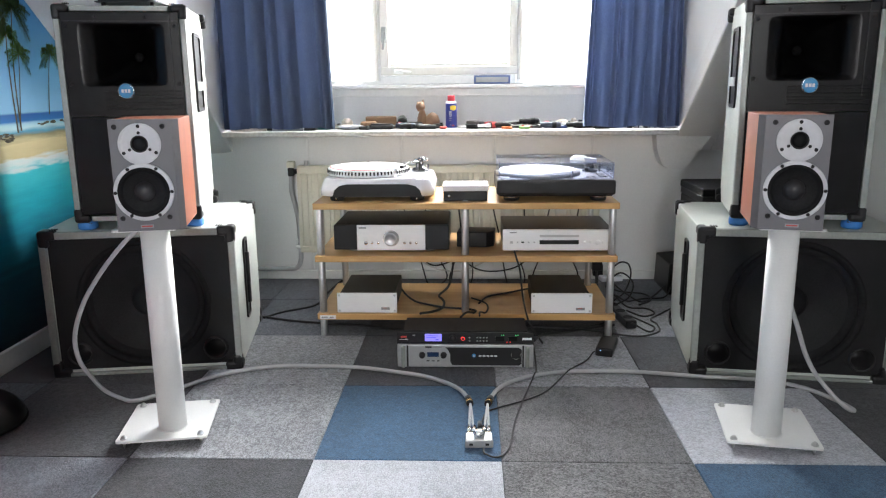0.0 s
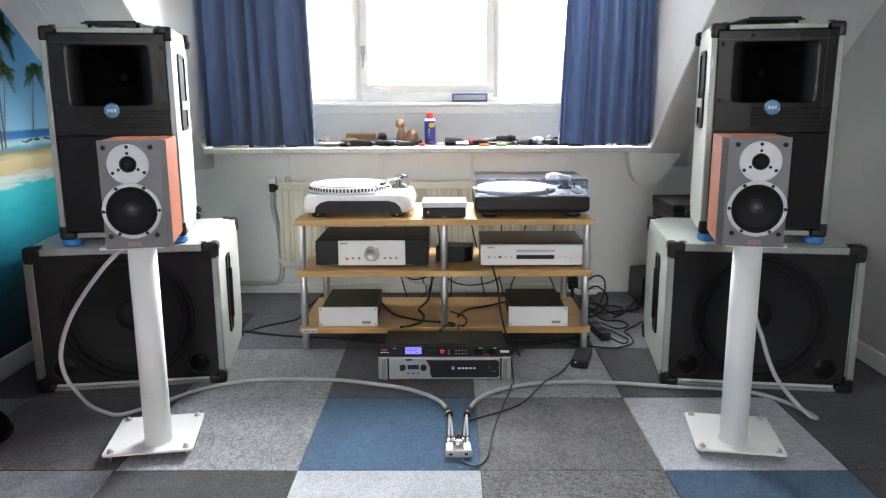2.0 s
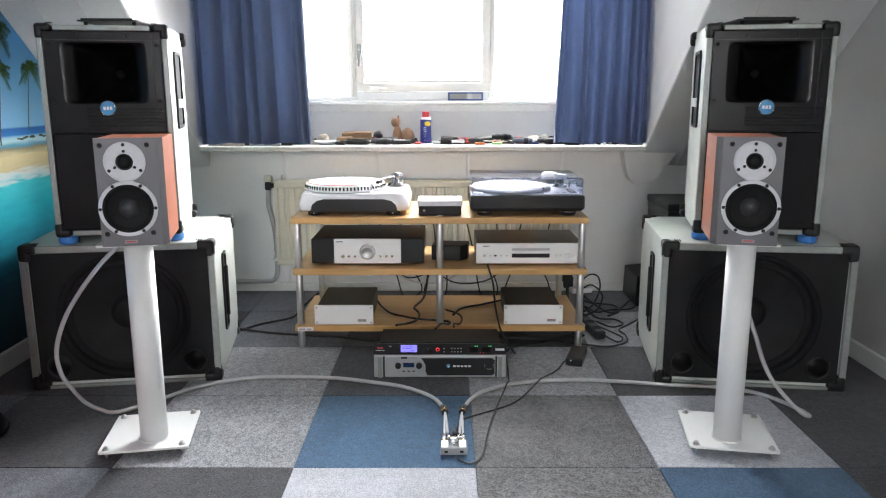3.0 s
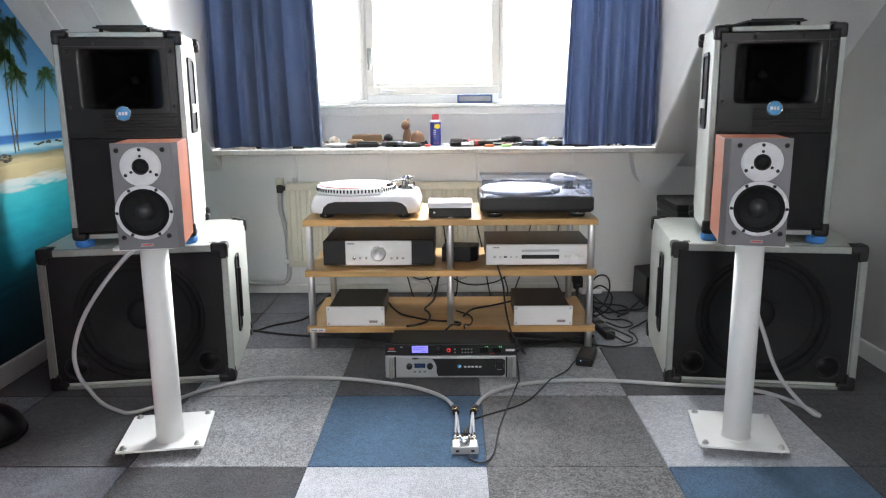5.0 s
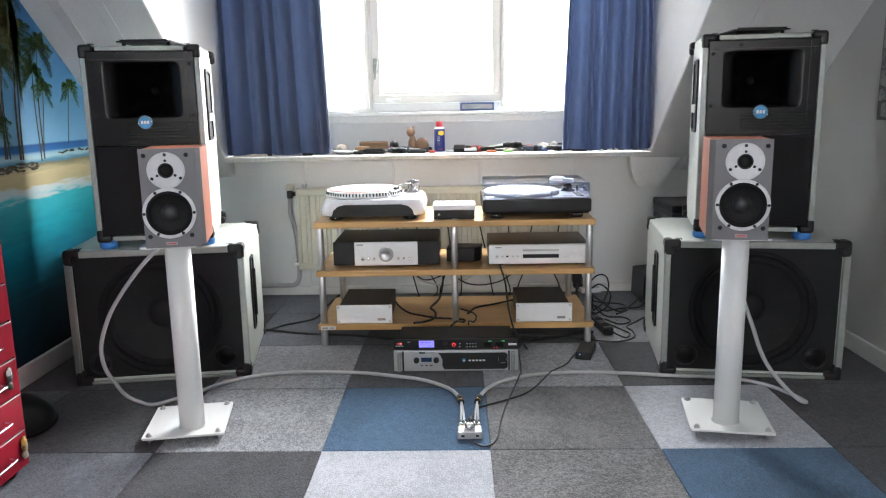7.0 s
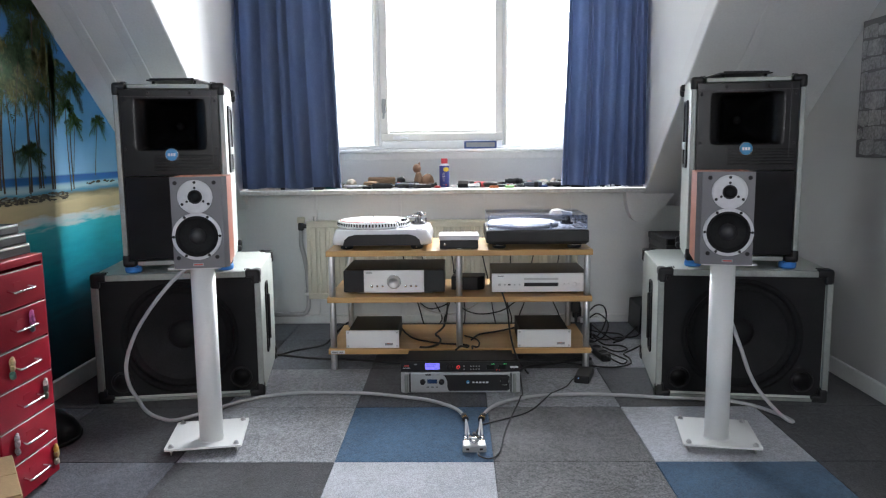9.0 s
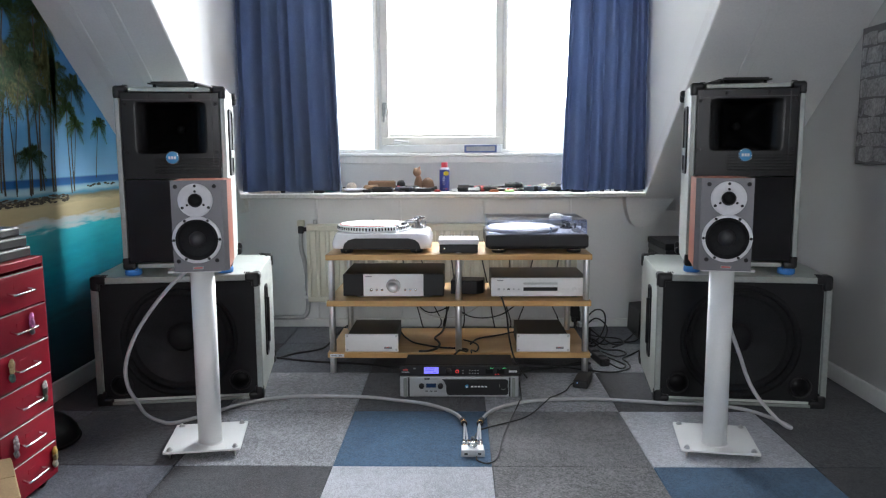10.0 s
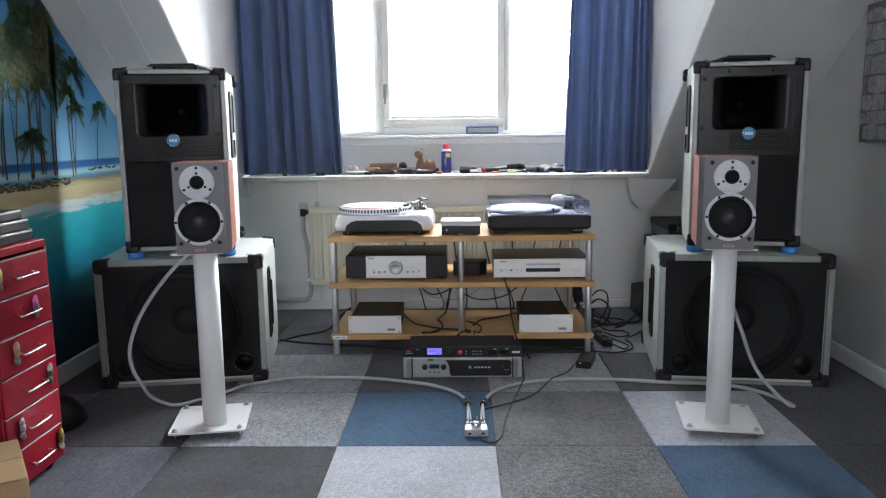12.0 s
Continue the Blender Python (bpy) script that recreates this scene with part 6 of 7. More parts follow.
cb = thing("cardboard_box", pose(-0.966, 1.211, 0, 0, 0, 35), "closed brown cardboard box on the carpet", "box")
part("carton", bm_box(-0.19, 0.13, 0.112, 0.38, 0.26, 0.224, 0.003), CARDBOARD, cb)
part("flap", bm_box(-0.19, 0.065, 0.2265, 0.376, 0.127, 0.004, 0.001, 1), CARDBOARD, cb)
part("flap", bm_box(-0.19, 0.195, 0.2265, 0.376, 0.127, 0.004, 0.001, 1), CARDBOARD, cb)
part("hand_hole", bm_box(-0.19, -0.0008, 0.155, 0.09, 0.002, 0.03, 0.0006, 1), BLACK, cb, "dark hand hole")

dome = thing("lamp_base", Matrix.Translation((-1.435, 2.075, 0)), "black glossy dome-shaped base on the carpet", "lamp base")
part("dome", bm_lathe([(0, 0.0), (0.128, 0.0), (0.134, 0.006), (0.135, 0.018), (0.128, 0.040), (0.112, 0.064), (0.088, 0.086), (0.060, 0.102), (0.034, 0.110), (0.022, 0.113), (0.020, 0.122), (0, 0.123)], Matrix(), 48), HORN, dome)
part("ring", bm_lathe([(0.1345, 0.008), (0.1375, 0.010), (0.1375, 0.016), (0.1345, 0.018)], Matrix(), 48), RUBBER, dome)

# ---- things on the window shelf ----
SZ = 0.7545
TEALPLASTIC = material("teal_plastic", (0.03, 0.26, 0.25), 0.4, dark=0.85, bump=0.02)
CANBLUE = material("blue_can_print", (0.030, 0.040, 0.22), 0.3, dark=0.92, bump=0)
CANRED = material("red_can_cap", (0.50, 0.035, 0.05), 0.35, dark=0.92, bump=0)
YELLOW = material("yellow_print", (0.75, 0.55, 0.03), 0.4, dark=0.92, bump=0)
REDGRIP = material("red_tool_grip", (0.42, 0.03, 0.03), 0.45, dark=0.8, bump=0.03)
ORANGE = material("orange_plastic", (0.60, 0.16, 0.05), 0.45, dark=0.9, bump=0)
LIME = material("lime_plastic", (0.35, 0.62, 0.22), 0.45, dark=0.9, bump=0)
SLATEGRIP = material("slate_tool_grip", (0.05, 0.06, 0.09), 0.5, dark=0.8, bump=0.03)
TOOLBLUE = material("blue_tool_grip", (0.05, 0.09, 0.25), 0.45, dark=0.85, bump=0.02)
BONE = material("pale_stone", (0.48, 0.42, 0.34), 0.7, dark=0.75, scale=30, bump=0.1)
TERRA = wood("carved_brown_wood", (0.29, 0.165, 0.095), (0.19, 0.10, 0.055), 2.2, 0.55, 2)


def on_shelf(name, x, y, label, category, turn=0.0):
    return thing(name, pose(x, y, SZ, 0, 0, turn), label, category)


can = on_shelf("spray_can", -0.081, 3.90, "blue spray can with a red cap and yellow mark", "spray can", 0)
part("body", bm_lathe([(0, 0), (0.027, 0), (0.0285, 0.003), (0.0285, 0.118), (0.027, 0.124), (0.021, 0.130)], Matrix(), 32), CANBLUE, can)
part("collar", bm_lathe([(0.0285, 0.119), (0.0287, 0.122), (0.023, 0.130), (0.019, 0.131)], Matrix(), 32), WHITEPLASTIC, can)
part("cap", bm_lathe([(0.0185, 0.129), (0.0185, 0.156), (0.017, 0.159), (0, 0.159)], Matrix(), 28), CANRED, can, "red plastic cap")
bm = bmesh.new()
for a in range(-3, 4):
    t = radians(-90 + 9 * a + 22)
    box(bm, 0.0288 * math.cos(t), 0.0288 * math.sin(t), 0.098, 0.0046, 0.001, 0.026 - 0.003 * abs(a), rot=pose(0, 0, 0, 0, 0, 9 * a + 22))
part("shield", bm, YELLOW, can, "yellow shield mark")
for z, w in ((0.078, 0.020), (0.068, 0.024), (0.058, 0.022), (0.046, 0.026), (0.036, 0.018), (0.014, 0.014)):
    part("print_line", bm_box(-0.004, -0.0286, z, w * 0.6, 0.0012, 0.003), GREYINK if z < 0.05 else WHITEINK, can)
part("lower_mark", bm_box(0.010, -0.0272, 0.012, 0.010, 0.0015, 0.006, rot=None), REDINK, can)

cat = on_shelf("wooden_cat", -0.205, 3.90, "carved brown wooden cat figure", "figurine")
bm = bmesh.new()
lathe(bm, [(0, 0), (0.030, 0), (0.036, 0.015), (0.036, 0.035), (0.028, 0.060), (0.012, 0.074), (0, 0.077)], Matrix.Translation((0.030, 0, 0)), 24)
lathe(bm, [(0, 0), (0.022, 0), (0.026, 0.02), (0.024, 0.05), (0.016, 0.075), (0.013, 0.085), (0, 0.09)], Matrix.Translation((-0.022, 0, 0)), 24)
lathe(bm, [(0, -0.024), (0.014, -0.020), (0.023, -0.006), (0.024, 0.006), (0.018, 0.019), (0.007, 0.026), (0, 0.027)], Matrix.Translation((-0.030, 0, 0.103)), 24)
lathe(bm, [(0.008, -0.006), (0.005, 0.012), (0, 0.020)], Matrix.Translation((-0.019, 0.0, 0.122)) @ pose(0, 0, 0, 0, 12, 0), 10)
lathe(bm, [(0.007, -0.006), (0.004, 0.006), (0, 0.010)], Matrix.Translation((-0.042, 0.004, 0.120)) @ pose(0, 0, 0, 0, -22, 0), 10)
o = part("figure", bm, TERRA, cat)

bowl = on_shelf("bowl", -0.705, 3.80, "small teal plastic bowl", "bowl")
part("shell", bm_lathe([(0, 0.002), (0.032, 0.002), (0.045, 0.018), (0.049, 0.026), (0.046, 0.026), (0.040, 0.016), (0.028, 0.006), (0, 0.006)], Matrix(), 32), TEALPLASTIC, bowl)
saucer = on_shelf("saucer", -0.575, 3.80, "white shallow dish on the window shelf", "dish")
part("dish", bm_lathe([(0, 0.001), (0.04, 0.001), (0.060, 0.012), (0.066, 0.017), (0.062, 0.018), (0.04, 0.006), (0, 0.005)], Matrix(), 32), WHITEPLASTIC, saucer)
ball = on_shelf("shell_ornament", -0.605, 3.89, "pale round shell ornament", "ornament")
part("shell", bm_lathe([(0, 0), (0.022, 0), (0.030, 0.018), (0.027, 0.036), (0.014, 0.048), (0, 0.050)], Matrix(), 24), BONE, ball)
blk = on_shelf("wood_block", -0.435, 3.91, "pale wooden block with rounded end", "wood block", 4)
part("block", bm_box(0, 0, 0.029, 0.155, 0.06, 0.058, 0.008, 3), CORK, blk)
part("wedge", bm_box(-0.06, -0.045, 0.018, 0.085, 0.04, 0.036, 0.014, 3), CORK, blk)
pch = on_shelf("pouch", -0.42, 3.80, "flat black tool pouch", "pouch", -5)
part("pouch_body", bm_box(0, 0, 0.012, 0.115, 0.07, 0.024, 0.009, 3), BLACK, pch)
part("flap", bm_box(0, -0.004, 0.025, 0.10, 0.05, 0.004, 0.0015, 1), RUBBER, pch)
gun = on_shelf("hot_glue_tool", -0.285, 3.86, "black and red hand tool with round knob", "tool", 20)
part("grip", bm_box(0.01, 0, 0.016, 0.11, 0.035, 0.030, 0.012, 3), BLACK, gun)
part("knob", bm_lathe([(0, 0.0), (0.022, 0.004), (0.024, 0.02), (0.018, 0.034), (0, 0.038)], pose(-0.035, 0.0, 0.026, 18, -20, 0), 24), BLACK, gun)
part("ring", bm_box(-0.055, -0.01, 0.018, 0.018, 0.03, 0.034, 0.006, 2), REDGRIP, gun)
mtr = on_shelf("small_meter", -0.20, 3.80, "small black gadget with grey window", "gadget", 3)
part("body", bm_box(0, 0, 0.010, 0.095, 0.05, 0.020, 0.006, 3), BLACK, mtr)
part("window", bm_box(0.0, -0.004, 0.0205, 0.03, 0.022, 0.003, 0.001, 1), STEEL, mtr)
stone = on_shelf("pebble", -0.118, 3.80, "small dark red pebble", "pebble")
part("pebble_body", bm_lathe([(0, 0), (0.014, 0), (0.020, 0.006), (0.014, 0.012), (0, 0.013)], Matrix(), 16), REDINK, stone)
tape = on_shelf("battery_pack", 0.040, 3.87, "grey cylinder with black end cap", "battery", 0)
part("cylinder", bm_rod((-0.045, 0, 0.018), (0.018, 0, 0.018), 0.018, 24), LIDGREY, tape)
part("cap", bm_rod((0.0182, 0, 0.016), (0.045, 0, 0.016), 0.0155, 24), BLACK, tape)


def pliers(x, y, turn, mat, label):
    p = on_shelf("pliers", x, y, label, "pliers", turn)
    for s in (-1, 1):
        bm = bmesh.new()
        tube(bm, [(-0.075, 0.026 * s, 0.016), (-0.04, 0.022 * s, 0.02), (0.0, 0.008 * s, 0.018), (0.02, 0.002 * s, 0.016)], 0.0105, 10)
        part("handle", bm, mat, p)
    part("pivot", bm_rod((0.028, 0, 0.004), (0.028, 0, 0.026), 0.013), STEEL, p)
    bm = bmesh.new()
    prism(bm, [(0.02, -0.015), (0.05, -0.012), (0.082, -0.004), (0.082, 0.004), (0.05, 0.012), (0.02, 0.015)], Matrix.Translation((0, 0, 0.008)), 0.014)
    part("jaws", bm, STEEL, p)


def screwdriver(x, y, turn, grip, label, z=0.0, band=None):
    band = band or RUBBER
    p = on_shelf("screwdriver", x, y, label, "screwdriver", turn)
    m = pose(0, 0, 0.0165 + z, 0, 90, 0)
    part("grip", bm_lathe([(0, -0.055), (0.010, -0.054), (0.0145, -0.045), (0.015, -0.02), (0.0135, 0.0), (0.015, 0.02), (0.011, 0.038), (0.012, 0.045), (0, 0.046)], m, 12), grip, p)
    part("grip_ring", bm_lathe([(0.0152, -0.032), (0.0160, -0.028), (0.0152, -0.012)], m, 12), band, p)
    part("shaft", bm_rod((0.044, 0, 0.0165 + z), (0.125, 0, 0.012 + z), 0.003, 10), STEEL, p)


pliers(0.155, 3.87, 12, REDGRIP, "pliers with red and black grips")
screwdriver(0.150, 3.80, 8, BLACK, "black screwdriver with a red band", band=REDGRIP)
screwdriver(0.370, 3.87, 190, BLACK, "black and red screwdriver among the tools", band=REDGRIP)
screwdriver(0.30, 3.84, 186, BLACK, "black handled screwdriver lying on other tools", 0.016)
screwdriver(0.40, 3.79, 176, SLATEGRIP, "slate blue handled screwdriver lying on the shelf")
pliers(0.13, 3.80, 196, BLACK, "black gripped pliers among the tools")
pliers(0.50, 3.80, 170, BLACK, "black gripped cutters among the tools")
pliers(-0.26, 3.80, 14, BLACK, "small black pliers beside the wooden cat")
pliers(0.235, 3.90, 30, BLACK, "black pliers lying behind the screwdrivers")
screwdriver(0.565, 3.78, 4, BLACK, "black screwdriver near the curtain")
screwdriver(-0.305, 3.79, 170, SLATEGRIP, "grey handled screwdriver beside the pouch")
rl = on_shelf("tape_roll", 0.025, 3.81, "roll of black insulating tape", "tape")
part("roll", bm_lathe([(0.014, 0.0), (0.030, 0.0), (0.031, 0.001), (0.031, 0.019), (0.030, 0.020), (0.014, 0.020), (0.014, 0.0)], Matrix(), 28), RUBBER, rl)
for x, y, mt, lab in ((0.19, 3.75, ORANGE, "small orange plastic clip"), (0.275, 3.755, LIME, "small lime green plastic clip")):
    c = on_shelf("plastic_clip", x, y, lab, "clip", 6)
    part("clip_body", bm_box(0, 0, 0.006, 0.05, 0.018, 0.012, 0.003), mt, c)
rk = on_shelf("driftwood", 0.485, 3.88, "pale lump of driftwood", "driftwood", 0)
bm = bmesh.new()
lathe(bm, [(0, 0), (0.028, 0.0), (0.036, 0.014), (0.026, 0.034), (0, 0.042)], Matrix.Translation((-0.015, 0, 0)), 14)
lathe(bm, [(0, 0), (0.016, 0.0), (0.019, 0.018), (0.013, 0.040), (0, 0.048)], Matrix.Translation((0.035, 0.0, 0.0)) @ pose(0, 0, 0, 0, 14, 0), 14)
part("lump", bm, BONE, rk)
pliers(0.60, 3.86, 186, REDGRIP, "red gripped pliers near the curtain")
kn = on_shelf("utility_knife", 0.585, 3.80, "black and silver utility knife", "knife", -6)
part("handle", bm_box(0, 0, 0.011, 0.13, 0.026, 0.02, 0.006, 3), BLACK, kn)
part("blade", bm_box(0.08, 0, 0.010, 0.05, 0.016, 0.004, 0.001, 1), STEEL, kn)
for k in range(9):
    s = on_shelf("drive_socket", 0.70 + 0.026 * k, 3.74, "small steel drive socket standing on the shelf", "socket")
    tagged(s, group="row of drive sockets")
    part("socket_body", bm_lathe([(0, 0.001), (0.008, 0.001), (0.0095, 0.004), (0.0095, 0.022), (0.007, 0.024), (0, 0.024)], Matrix(), 14), STEEL if k % 3 else BLACK, s)
for x, w, mt in ((-1.05, 0.17, BONE), (-0.86, 0.15, GREYINK)):
    c = on_shelf("paper_stack", x, 3.74, "flat stack of papers under the curtain", "papers", 2)
    part("sheets", bm_box(0, 0, 0.008, w, 0.12, 0.015, 0.001, 1), mt, c)
    part("cover", bm_box(0, 0, 0.0172, w * 0.96, 0.115, 0.0025), SLATEGRIP, c)
for x, w, lab in ((-0.77, 0.075, "dark tool wallet under the curtain"), (-0.955, 0.055, "small dark tool wallet under the curtain"), (0.955, 0.10, "grey folded cloth at the end of the shelf"), (0.64, 0.08, "black tool wallet beside the sockets")):
    c = on_shelf("tool_wallet", x, 3.76, lab, "wallet", 3)
    cloth = x > 0.9
    part("cover", bm_box(0, 0, 0.014, w, 0.11, 0.028, 0.010, 3), GREYINK if cloth else BLACK, c)
    part("strap", bm_box(0, -0.002, 0.0285, w * 0.25, 0.10, 0.003, 0.001, 1), RUBBER, c)
for k, x in enumerate((0.70, 0.765, 0.83, 0.895)):
    c = on_shelf("bit_holder", x, 3.79, "black plastic bit holder behind the sockets", "bit holder", 4 - 3 * k)
    tagged(c, group="bit holders on the shelf")
    part("rail", bm_box(0, 0, 0.012, 0.056, 0.035, 0.024, 0.005, 2), BLACK, c)
    part("bit", bm_rod((0.01, 0, 0.0242), (0.01, 0, 0.034), 0.004, 8), STEEL, c)
rnd = random.Random(21)
for k, (x, y, w, d, h, mt, lab, nm) in enumerate((
        (-0.50, 3.76, 0.05, 0.03, 0.016, BLACK, "small black plastic part", "plastic_part"), (-0.34, 3.92, 0.06, 0.04, 0.03, RUBBER, "black rubber block", "rubber_block"),
        (-0.145, 3.86, 0.05, 0.035, 0.022, BLACK, "small black plastic part", "plastic_part"), (-0.02, 3.84, 0.05, 0.03, 0.014, STEEL, "small steel tool bit", "tool_bit"),
        (0.085, 3.82, 0.06, 0.03, 0.018, BLACK, "small black plastic part", "plastic_part"), (0.23, 3.86, 0.07, 0.03, 0.022, RUBBER, "black rubber block", "rubber_block"),
        (0.29, 3.83, 0.06, 0.022, 0.016, REDGRIP, "red plastic file tool", "file_tool"), (0.42, 3.80, 0.08, 0.022, 0.014, STEEL, "small steel tool bit", "tool_bit"),
        (0.46, 3.80, 0.05, 0.04, 0.012, TOOLBLUE, "dark blue plastic tray", "small_tray"), (0.54, 3.90, 0.08, 0.05, 0.03, BLACK, "small black plastic part", "plastic_part"),
        (0.655, 3.82, 0.06, 0.03, 0.024, BLACK, "small black plastic part", "plastic_part"), (-0.66, 3.88, 0.05, 0.04, 0.02, BONE, "pale stone lump", "stone_lump"))):
    c = on_shelf(nm, x, y, lab + " among the shelf tools", nm.replace("_", " "), rnd.uniform(-25, 25))
    part("body", bm_box(0, 0, h / 2, w, d, h, h * 0.3, 3), mt, c)
    part("cap", bm_box(w * 0.3, 0, h + 0.002, w * 0.25, d * 0.6, 0.005, 0.001, 1), RUBBER, c)
for k, (x, y, r) in enumerate(((-0.25, 3.78, 0.028), (0.33, 3.77, 0.03), (0.11, 3.90, 0.026))):
    lp = [(x + r * (1 - 0.06 * j) * math.cos(1.3 * j), y + r * 0.7 * math.sin(1.3 * j), SZ + 0.003 + 0.0022 * j) for j in range(9)]
    cable("coiled_lead", lp, 0.003, BLACKCABLE, "small coil of black wire on the window shelf")

cs = thing("tape_case", pose(0.125, 4.03, 0.9665, 0, 0, 0), "dark blue video case lying on the window ledge", "case")
part("case", bm_box(0, 0, 0.022, 0.185, 0.05, 0.043, 0.003), TOOLBLUE, cs)
part("band", bm_box(0, -0.0255, 0.022, 0.165, 0.002, 0.026, 0.0005, 1), GREYINK, cs)

# ---- cables behind and beside the rack ----
def lead(points, r, label, mat=None):
    cable("power_lead", points, r, mat or BLACKCABLE, label, "loose cables")


L = "loose black cable trailing across the carpet"
lead([(-0.86, 3.10, 0.008), (-0.80, 3.19, 0.006), (-0.68, 3.29, 0.006), (-0.63, 3.34, 0.05), (-0.56, 3.36, 0.105), (-0.50, 3.30, 0.108), (-0.44, 3.2, 0.106)], 0.005, L)
lead([(-0.87, 3.12, 0.006), (-0.74, 3.07, 0.006), (-0.625, 3.042, 0.006), (-0.431, 3.007, 0.006), (-0.286, 2.958, 0.006), (-0.15, 2.93, 0.02), (-0.12, 2.88, 0.05)], 0.005, L)
lead([(-0.28, 3.18, 0.115), (-0.255, 3.12, 0.105), (-0.21, 3.03, 0.103), (-0.155, 2.985, 0.103), (-0.09, 2.945, 0.103), (0.0, 2.925, 0.103), (0.035, 2.905, 0.103), (0.03, 2.872, 0.104), (0.02, 2.850, 0.112), (0.0, 2.78, 0.1335), (-0.02, 2.72, 0.1335)], 0.0042, "black cable lying over the lower shelf")
lead([(-0.06, 3.36, 0.25), (-0.065, 3.33, 0.16), (-0.08, 3.25, 0.108), (-0.115, 3.12, 0.103), (-0.10, 3.06, 0.103), (-0.09, 3.0, 0.103), (-0.10, 2.92, 0.105), (-0.14, 2.872, 0.106), (-0.16, 2.80, 0.125), (-0.17, 2.76, 0.1355)], 0.005, "thick black cable dropping onto the rack processor")
lead([(0.05, 3.0, 0.104), (0.09, 3.1, 0.104), (0.18, 3.16, 0.104), (0.28, 3.20, 0.115)], 0.0042, "black cable on the lower shelf")
lead([(0.02, 3.08, 0.103), (0.07, 3.02, 0.103), (0.085, 2.96, 0.103), (0.08, 2.90, 0.103), (0.07, 2.868, 0.105), (0.06, 2.845, 0.115), (0.05, 2.78, 0.1335), (0.05, 2.74, 0.1335)], 0.0035, "thin black cable on the lower shelf")
lead([(0.185, 2.905, 0.338), (0.19, 2.86, 0.325), (0.205, 2.855, 0.27), (0.215, 2.855, 0.18), (0.235, 2.86, 0.09), (0.26, 2.85, 0.04), (0.29, 2.80, 0.006)], 0.0038, "thin black cable hanging down the rack front")
for x0, x1, top, seed in ((-0.30, -0.22, 0.50, 1), (-0.20, -0.13, 0.50, 2), (-0.06, 0.02, 0.52, 3), (0.02, -0.05, 0.52, 4), (0.10, 0.16, 0.52, 5), (0.26, 0.24, 0.52, 6), (0.38, 0.33, 0.52, 7), (0.50, 0.47, 0.5, 8)):
    r = random.Random(seed)
    lead([(x0, 3.36, top), (x0 + 0.3 * (x1 - x0), 3.39, top - 0.10), (x0 + 0.7 * (x1 - x0) + r.uniform(-0.03, 0.03), 3.40, top - 0.24), (x1, 3.42, 0.20), (x1 + r.uniform(-0.04, 0.04), 3.45, 0.09), (x1 + r.uniform(-0.08, 0.08), 3.5, 0.008), (x1 + r.uniform(-0.12, 0.12), 3.52, 0.006)], 0.0032, "black cable hanging behind the rack")
for x0, x1, z0, z1 in ((-0.30, -0.02, 0.29, 0.18), (-0.05, 0.28, 0.22, 0.15)):
    lead([(x0, 3.38, z0), (x0 + (x1 - x0) * 0.25, 3.41, z0 - 0.07), (x0 + (x1 - x0) * 0.5, 3.42, min(z0, z1) - 0.02), (x0 + (x1 - x0) * 0.8, 3.41, z1), (x1, 3.39, z1 + 0.05)], 0.0034, "black cable sagging behind the rack")
lead([(-0.24, 3.38, 0.30), (-0.20, 3.41, 0.18), (-0.10, 3.42, 0.135), (0.0, 3.42, 0.14), (0.10, 3.40, 0.20), (0.14, 3.38, 0.29)], 0.004, "pale cable sagging behind the rack", WHITECABLE)

strip = thing("power_strip", pose(0.640, 3.14, 0.0, 0, 0, 98), "black mains power strip with plugs on the carpet", "power strip")
part("body", bm_box(0, 0, 0.020, 0.32, 0.045, 0.036, 0.008), BLACK, strip)
for x in (-0.11, -0.02, 0.07):
    part("outlet", bm_lathe([(0, 0.0385), (0.016, 0.0385), (0.019, 0.040), (0.020, 0.038)], Matrix.Translation((x, 0, 0)), 24), RUBBER, strip)
part("side_label", bm_box(0.02, 0.0232, 0.022, 0.09, 0.001, 0.010), WHITEINK, strip)
for x, y, z in ((0.585, 3.40, 0.19), (0.60, 3.46, 0.15)):
    pg = thing("plug", Matrix.Translation((x, y, 0)), "black mains plug behind the rack leg", "plug")
    part("plug_body", bm_box(0, 0, z - 0.02, 0.045, 0.04, 0.06, 0.008), BLACK, pg)
    part("plug_cord", bm_rod((0, 0, 0.004), (0, 0, z - 0.05), 0.005, 10), BLACKCABLE, pg)
ws = thing("socket_block", pose(0.655, 3.43, 0.085, 0, 0, 10), "white socket block behind the rack leg", "socket block")
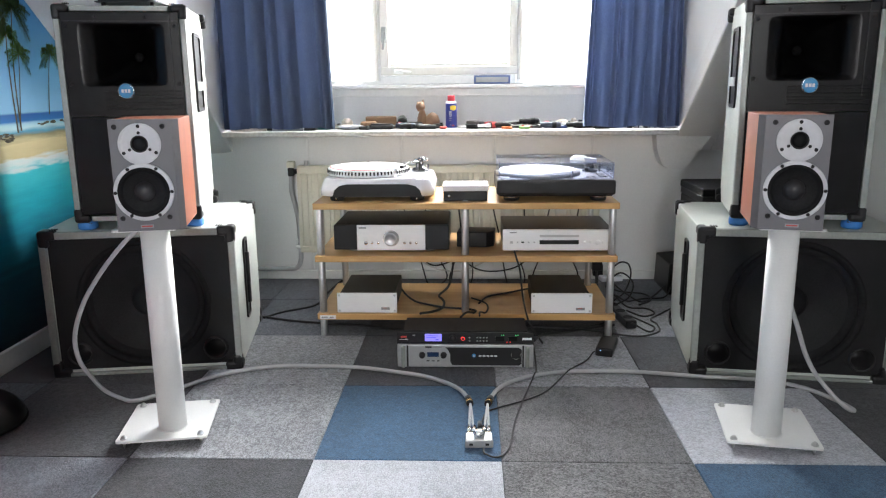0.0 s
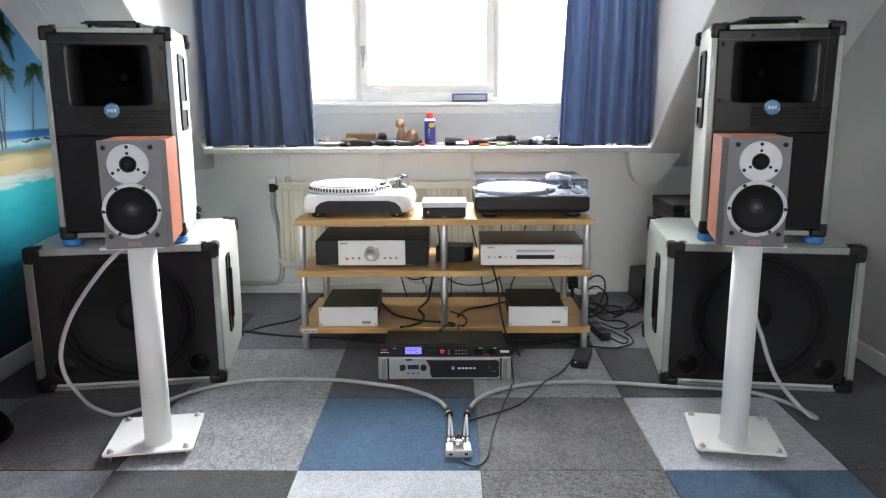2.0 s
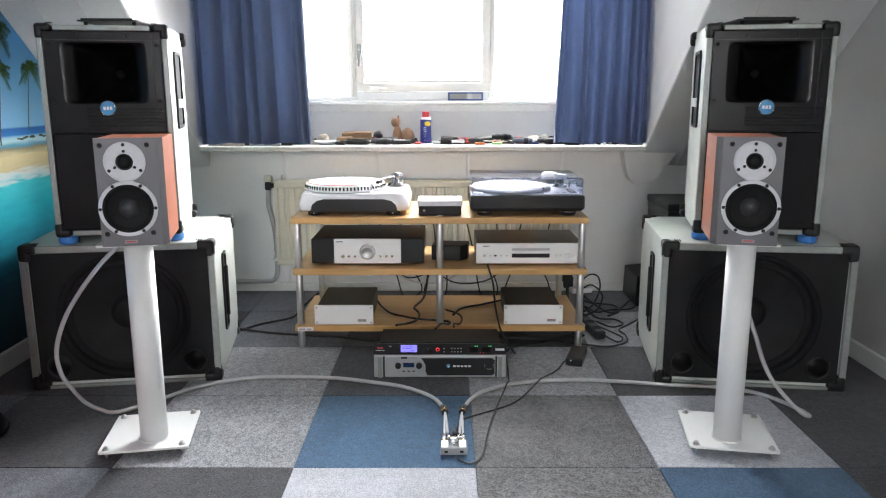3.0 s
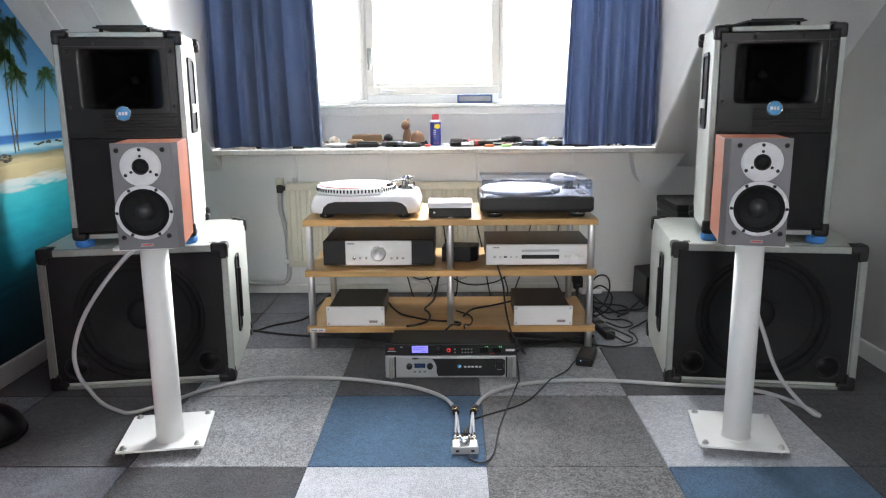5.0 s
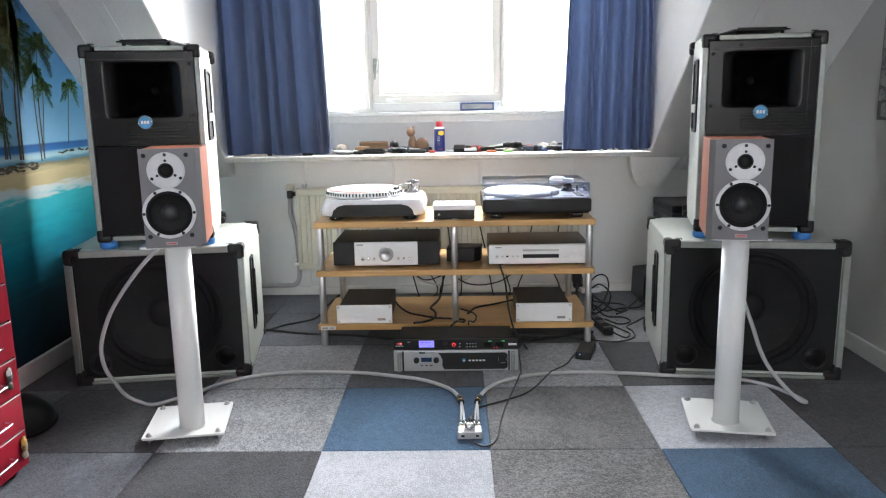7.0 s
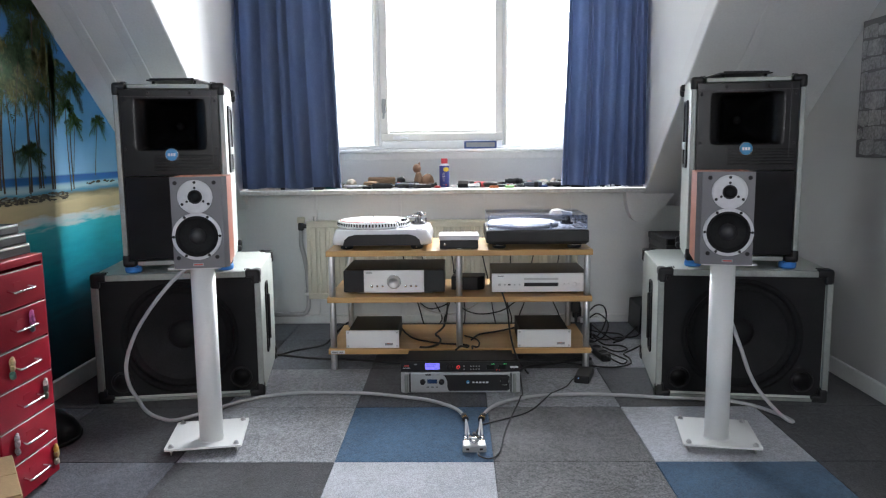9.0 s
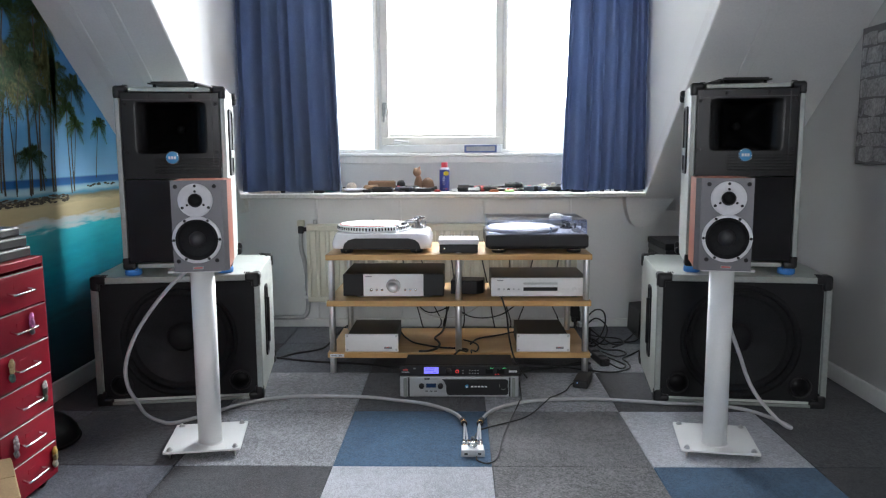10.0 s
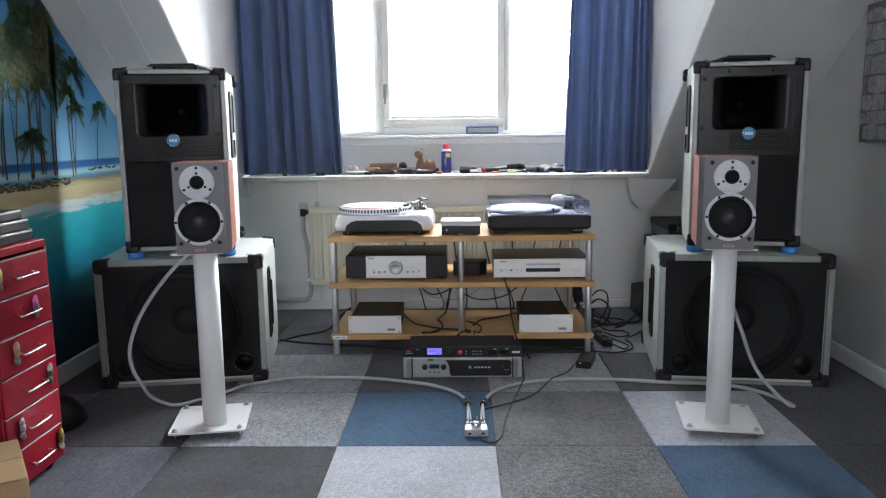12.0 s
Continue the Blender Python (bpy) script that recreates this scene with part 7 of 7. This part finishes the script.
part("body", bm_box(0, 0, 0.012, 0.10, 0.05, 0.024, 0.005), WHITEPLASTIC, ws)
part("stalk", bm_box(0, 0, -0.0425, 0.03, 0.03, 0.083, 0.003), BLACK, ws)
for pts in ([(0.64, 3.44, 0.11), (0.69, 3.44, 0.165), (0.735, 3.44, 0.160), (0.75, 3.45, 0.10), (0.72, 3.43, 0.03), (0.66, 3.36, 0.01)],
            [(0.64, 3.40, 0.10), (0.70, 3.38, 0.05), (0.78, 3.35, 0.008), (0.86, 3.45, 0.008), (0.94, 3.56, 0.03)],
            [(0.66, 3.30, 0.05), (0.72, 3.36, 0.008), (0.80, 3.40, 0.008), (0.90, 3.42, 0.01), (0.95, 3.50, 0.04)],
            [(0.64, 3.38, 0.06), (0.70, 3.28, 0.008), (0.78, 3.25, 0.007), (0.80, 3.18, 0.007), (0.74, 3.14, 0.007), (0.68, 3.18, 0.02)],
            [(0.66, 2.98, 0.03), (0.72, 2.94, 0.007), (0.755, 2.99, 0.007), (0.73, 3.06, 0.007), (0.69, 3.14, 0.007)],
            [(0.45, 2.97, 0.007), (0.60, 2.90, 0.007), (0.68, 2.885, 0.007), (0.76, 2.94, 0.007), (0.775, 3.03, 0.007), (0.765, 3.10, 0.007), (0.82, 3.17, 0.007), (0.875, 3.21, 0.02)],
            [(0.62, 3.34, 0.10), (0.67, 3.28, 0.16), (0.72, 3.26, 0.12), (0.71, 3.28, 0.05), (0.66, 3.30, 0.01)],
            [(0.64, 3.46, 0.05), (0.72, 3.52, 0.008), (0.82, 3.48, 0.008), (0.83, 3.38, 0.008), (0.76, 3.30, 0.008)]):
    lead(pts, 0.0038, "tangled black mains cable beside the rack")
for pts in ([(0.02, 3.05, 0.006), (0.15, 3.02, 0.006), (0.30, 3.0, 0.006), (0.45, 2.98, 0.006), (0.60, 3.02, 0.008)], [(0.25, 2.76, 0.03), (0.30, 2.86, 0.02), (0.42, 2.95, 0.006), (0.58, 3.05, 0.008)]):
    lead(pts, 0.0055, "black mains cable under the rack")
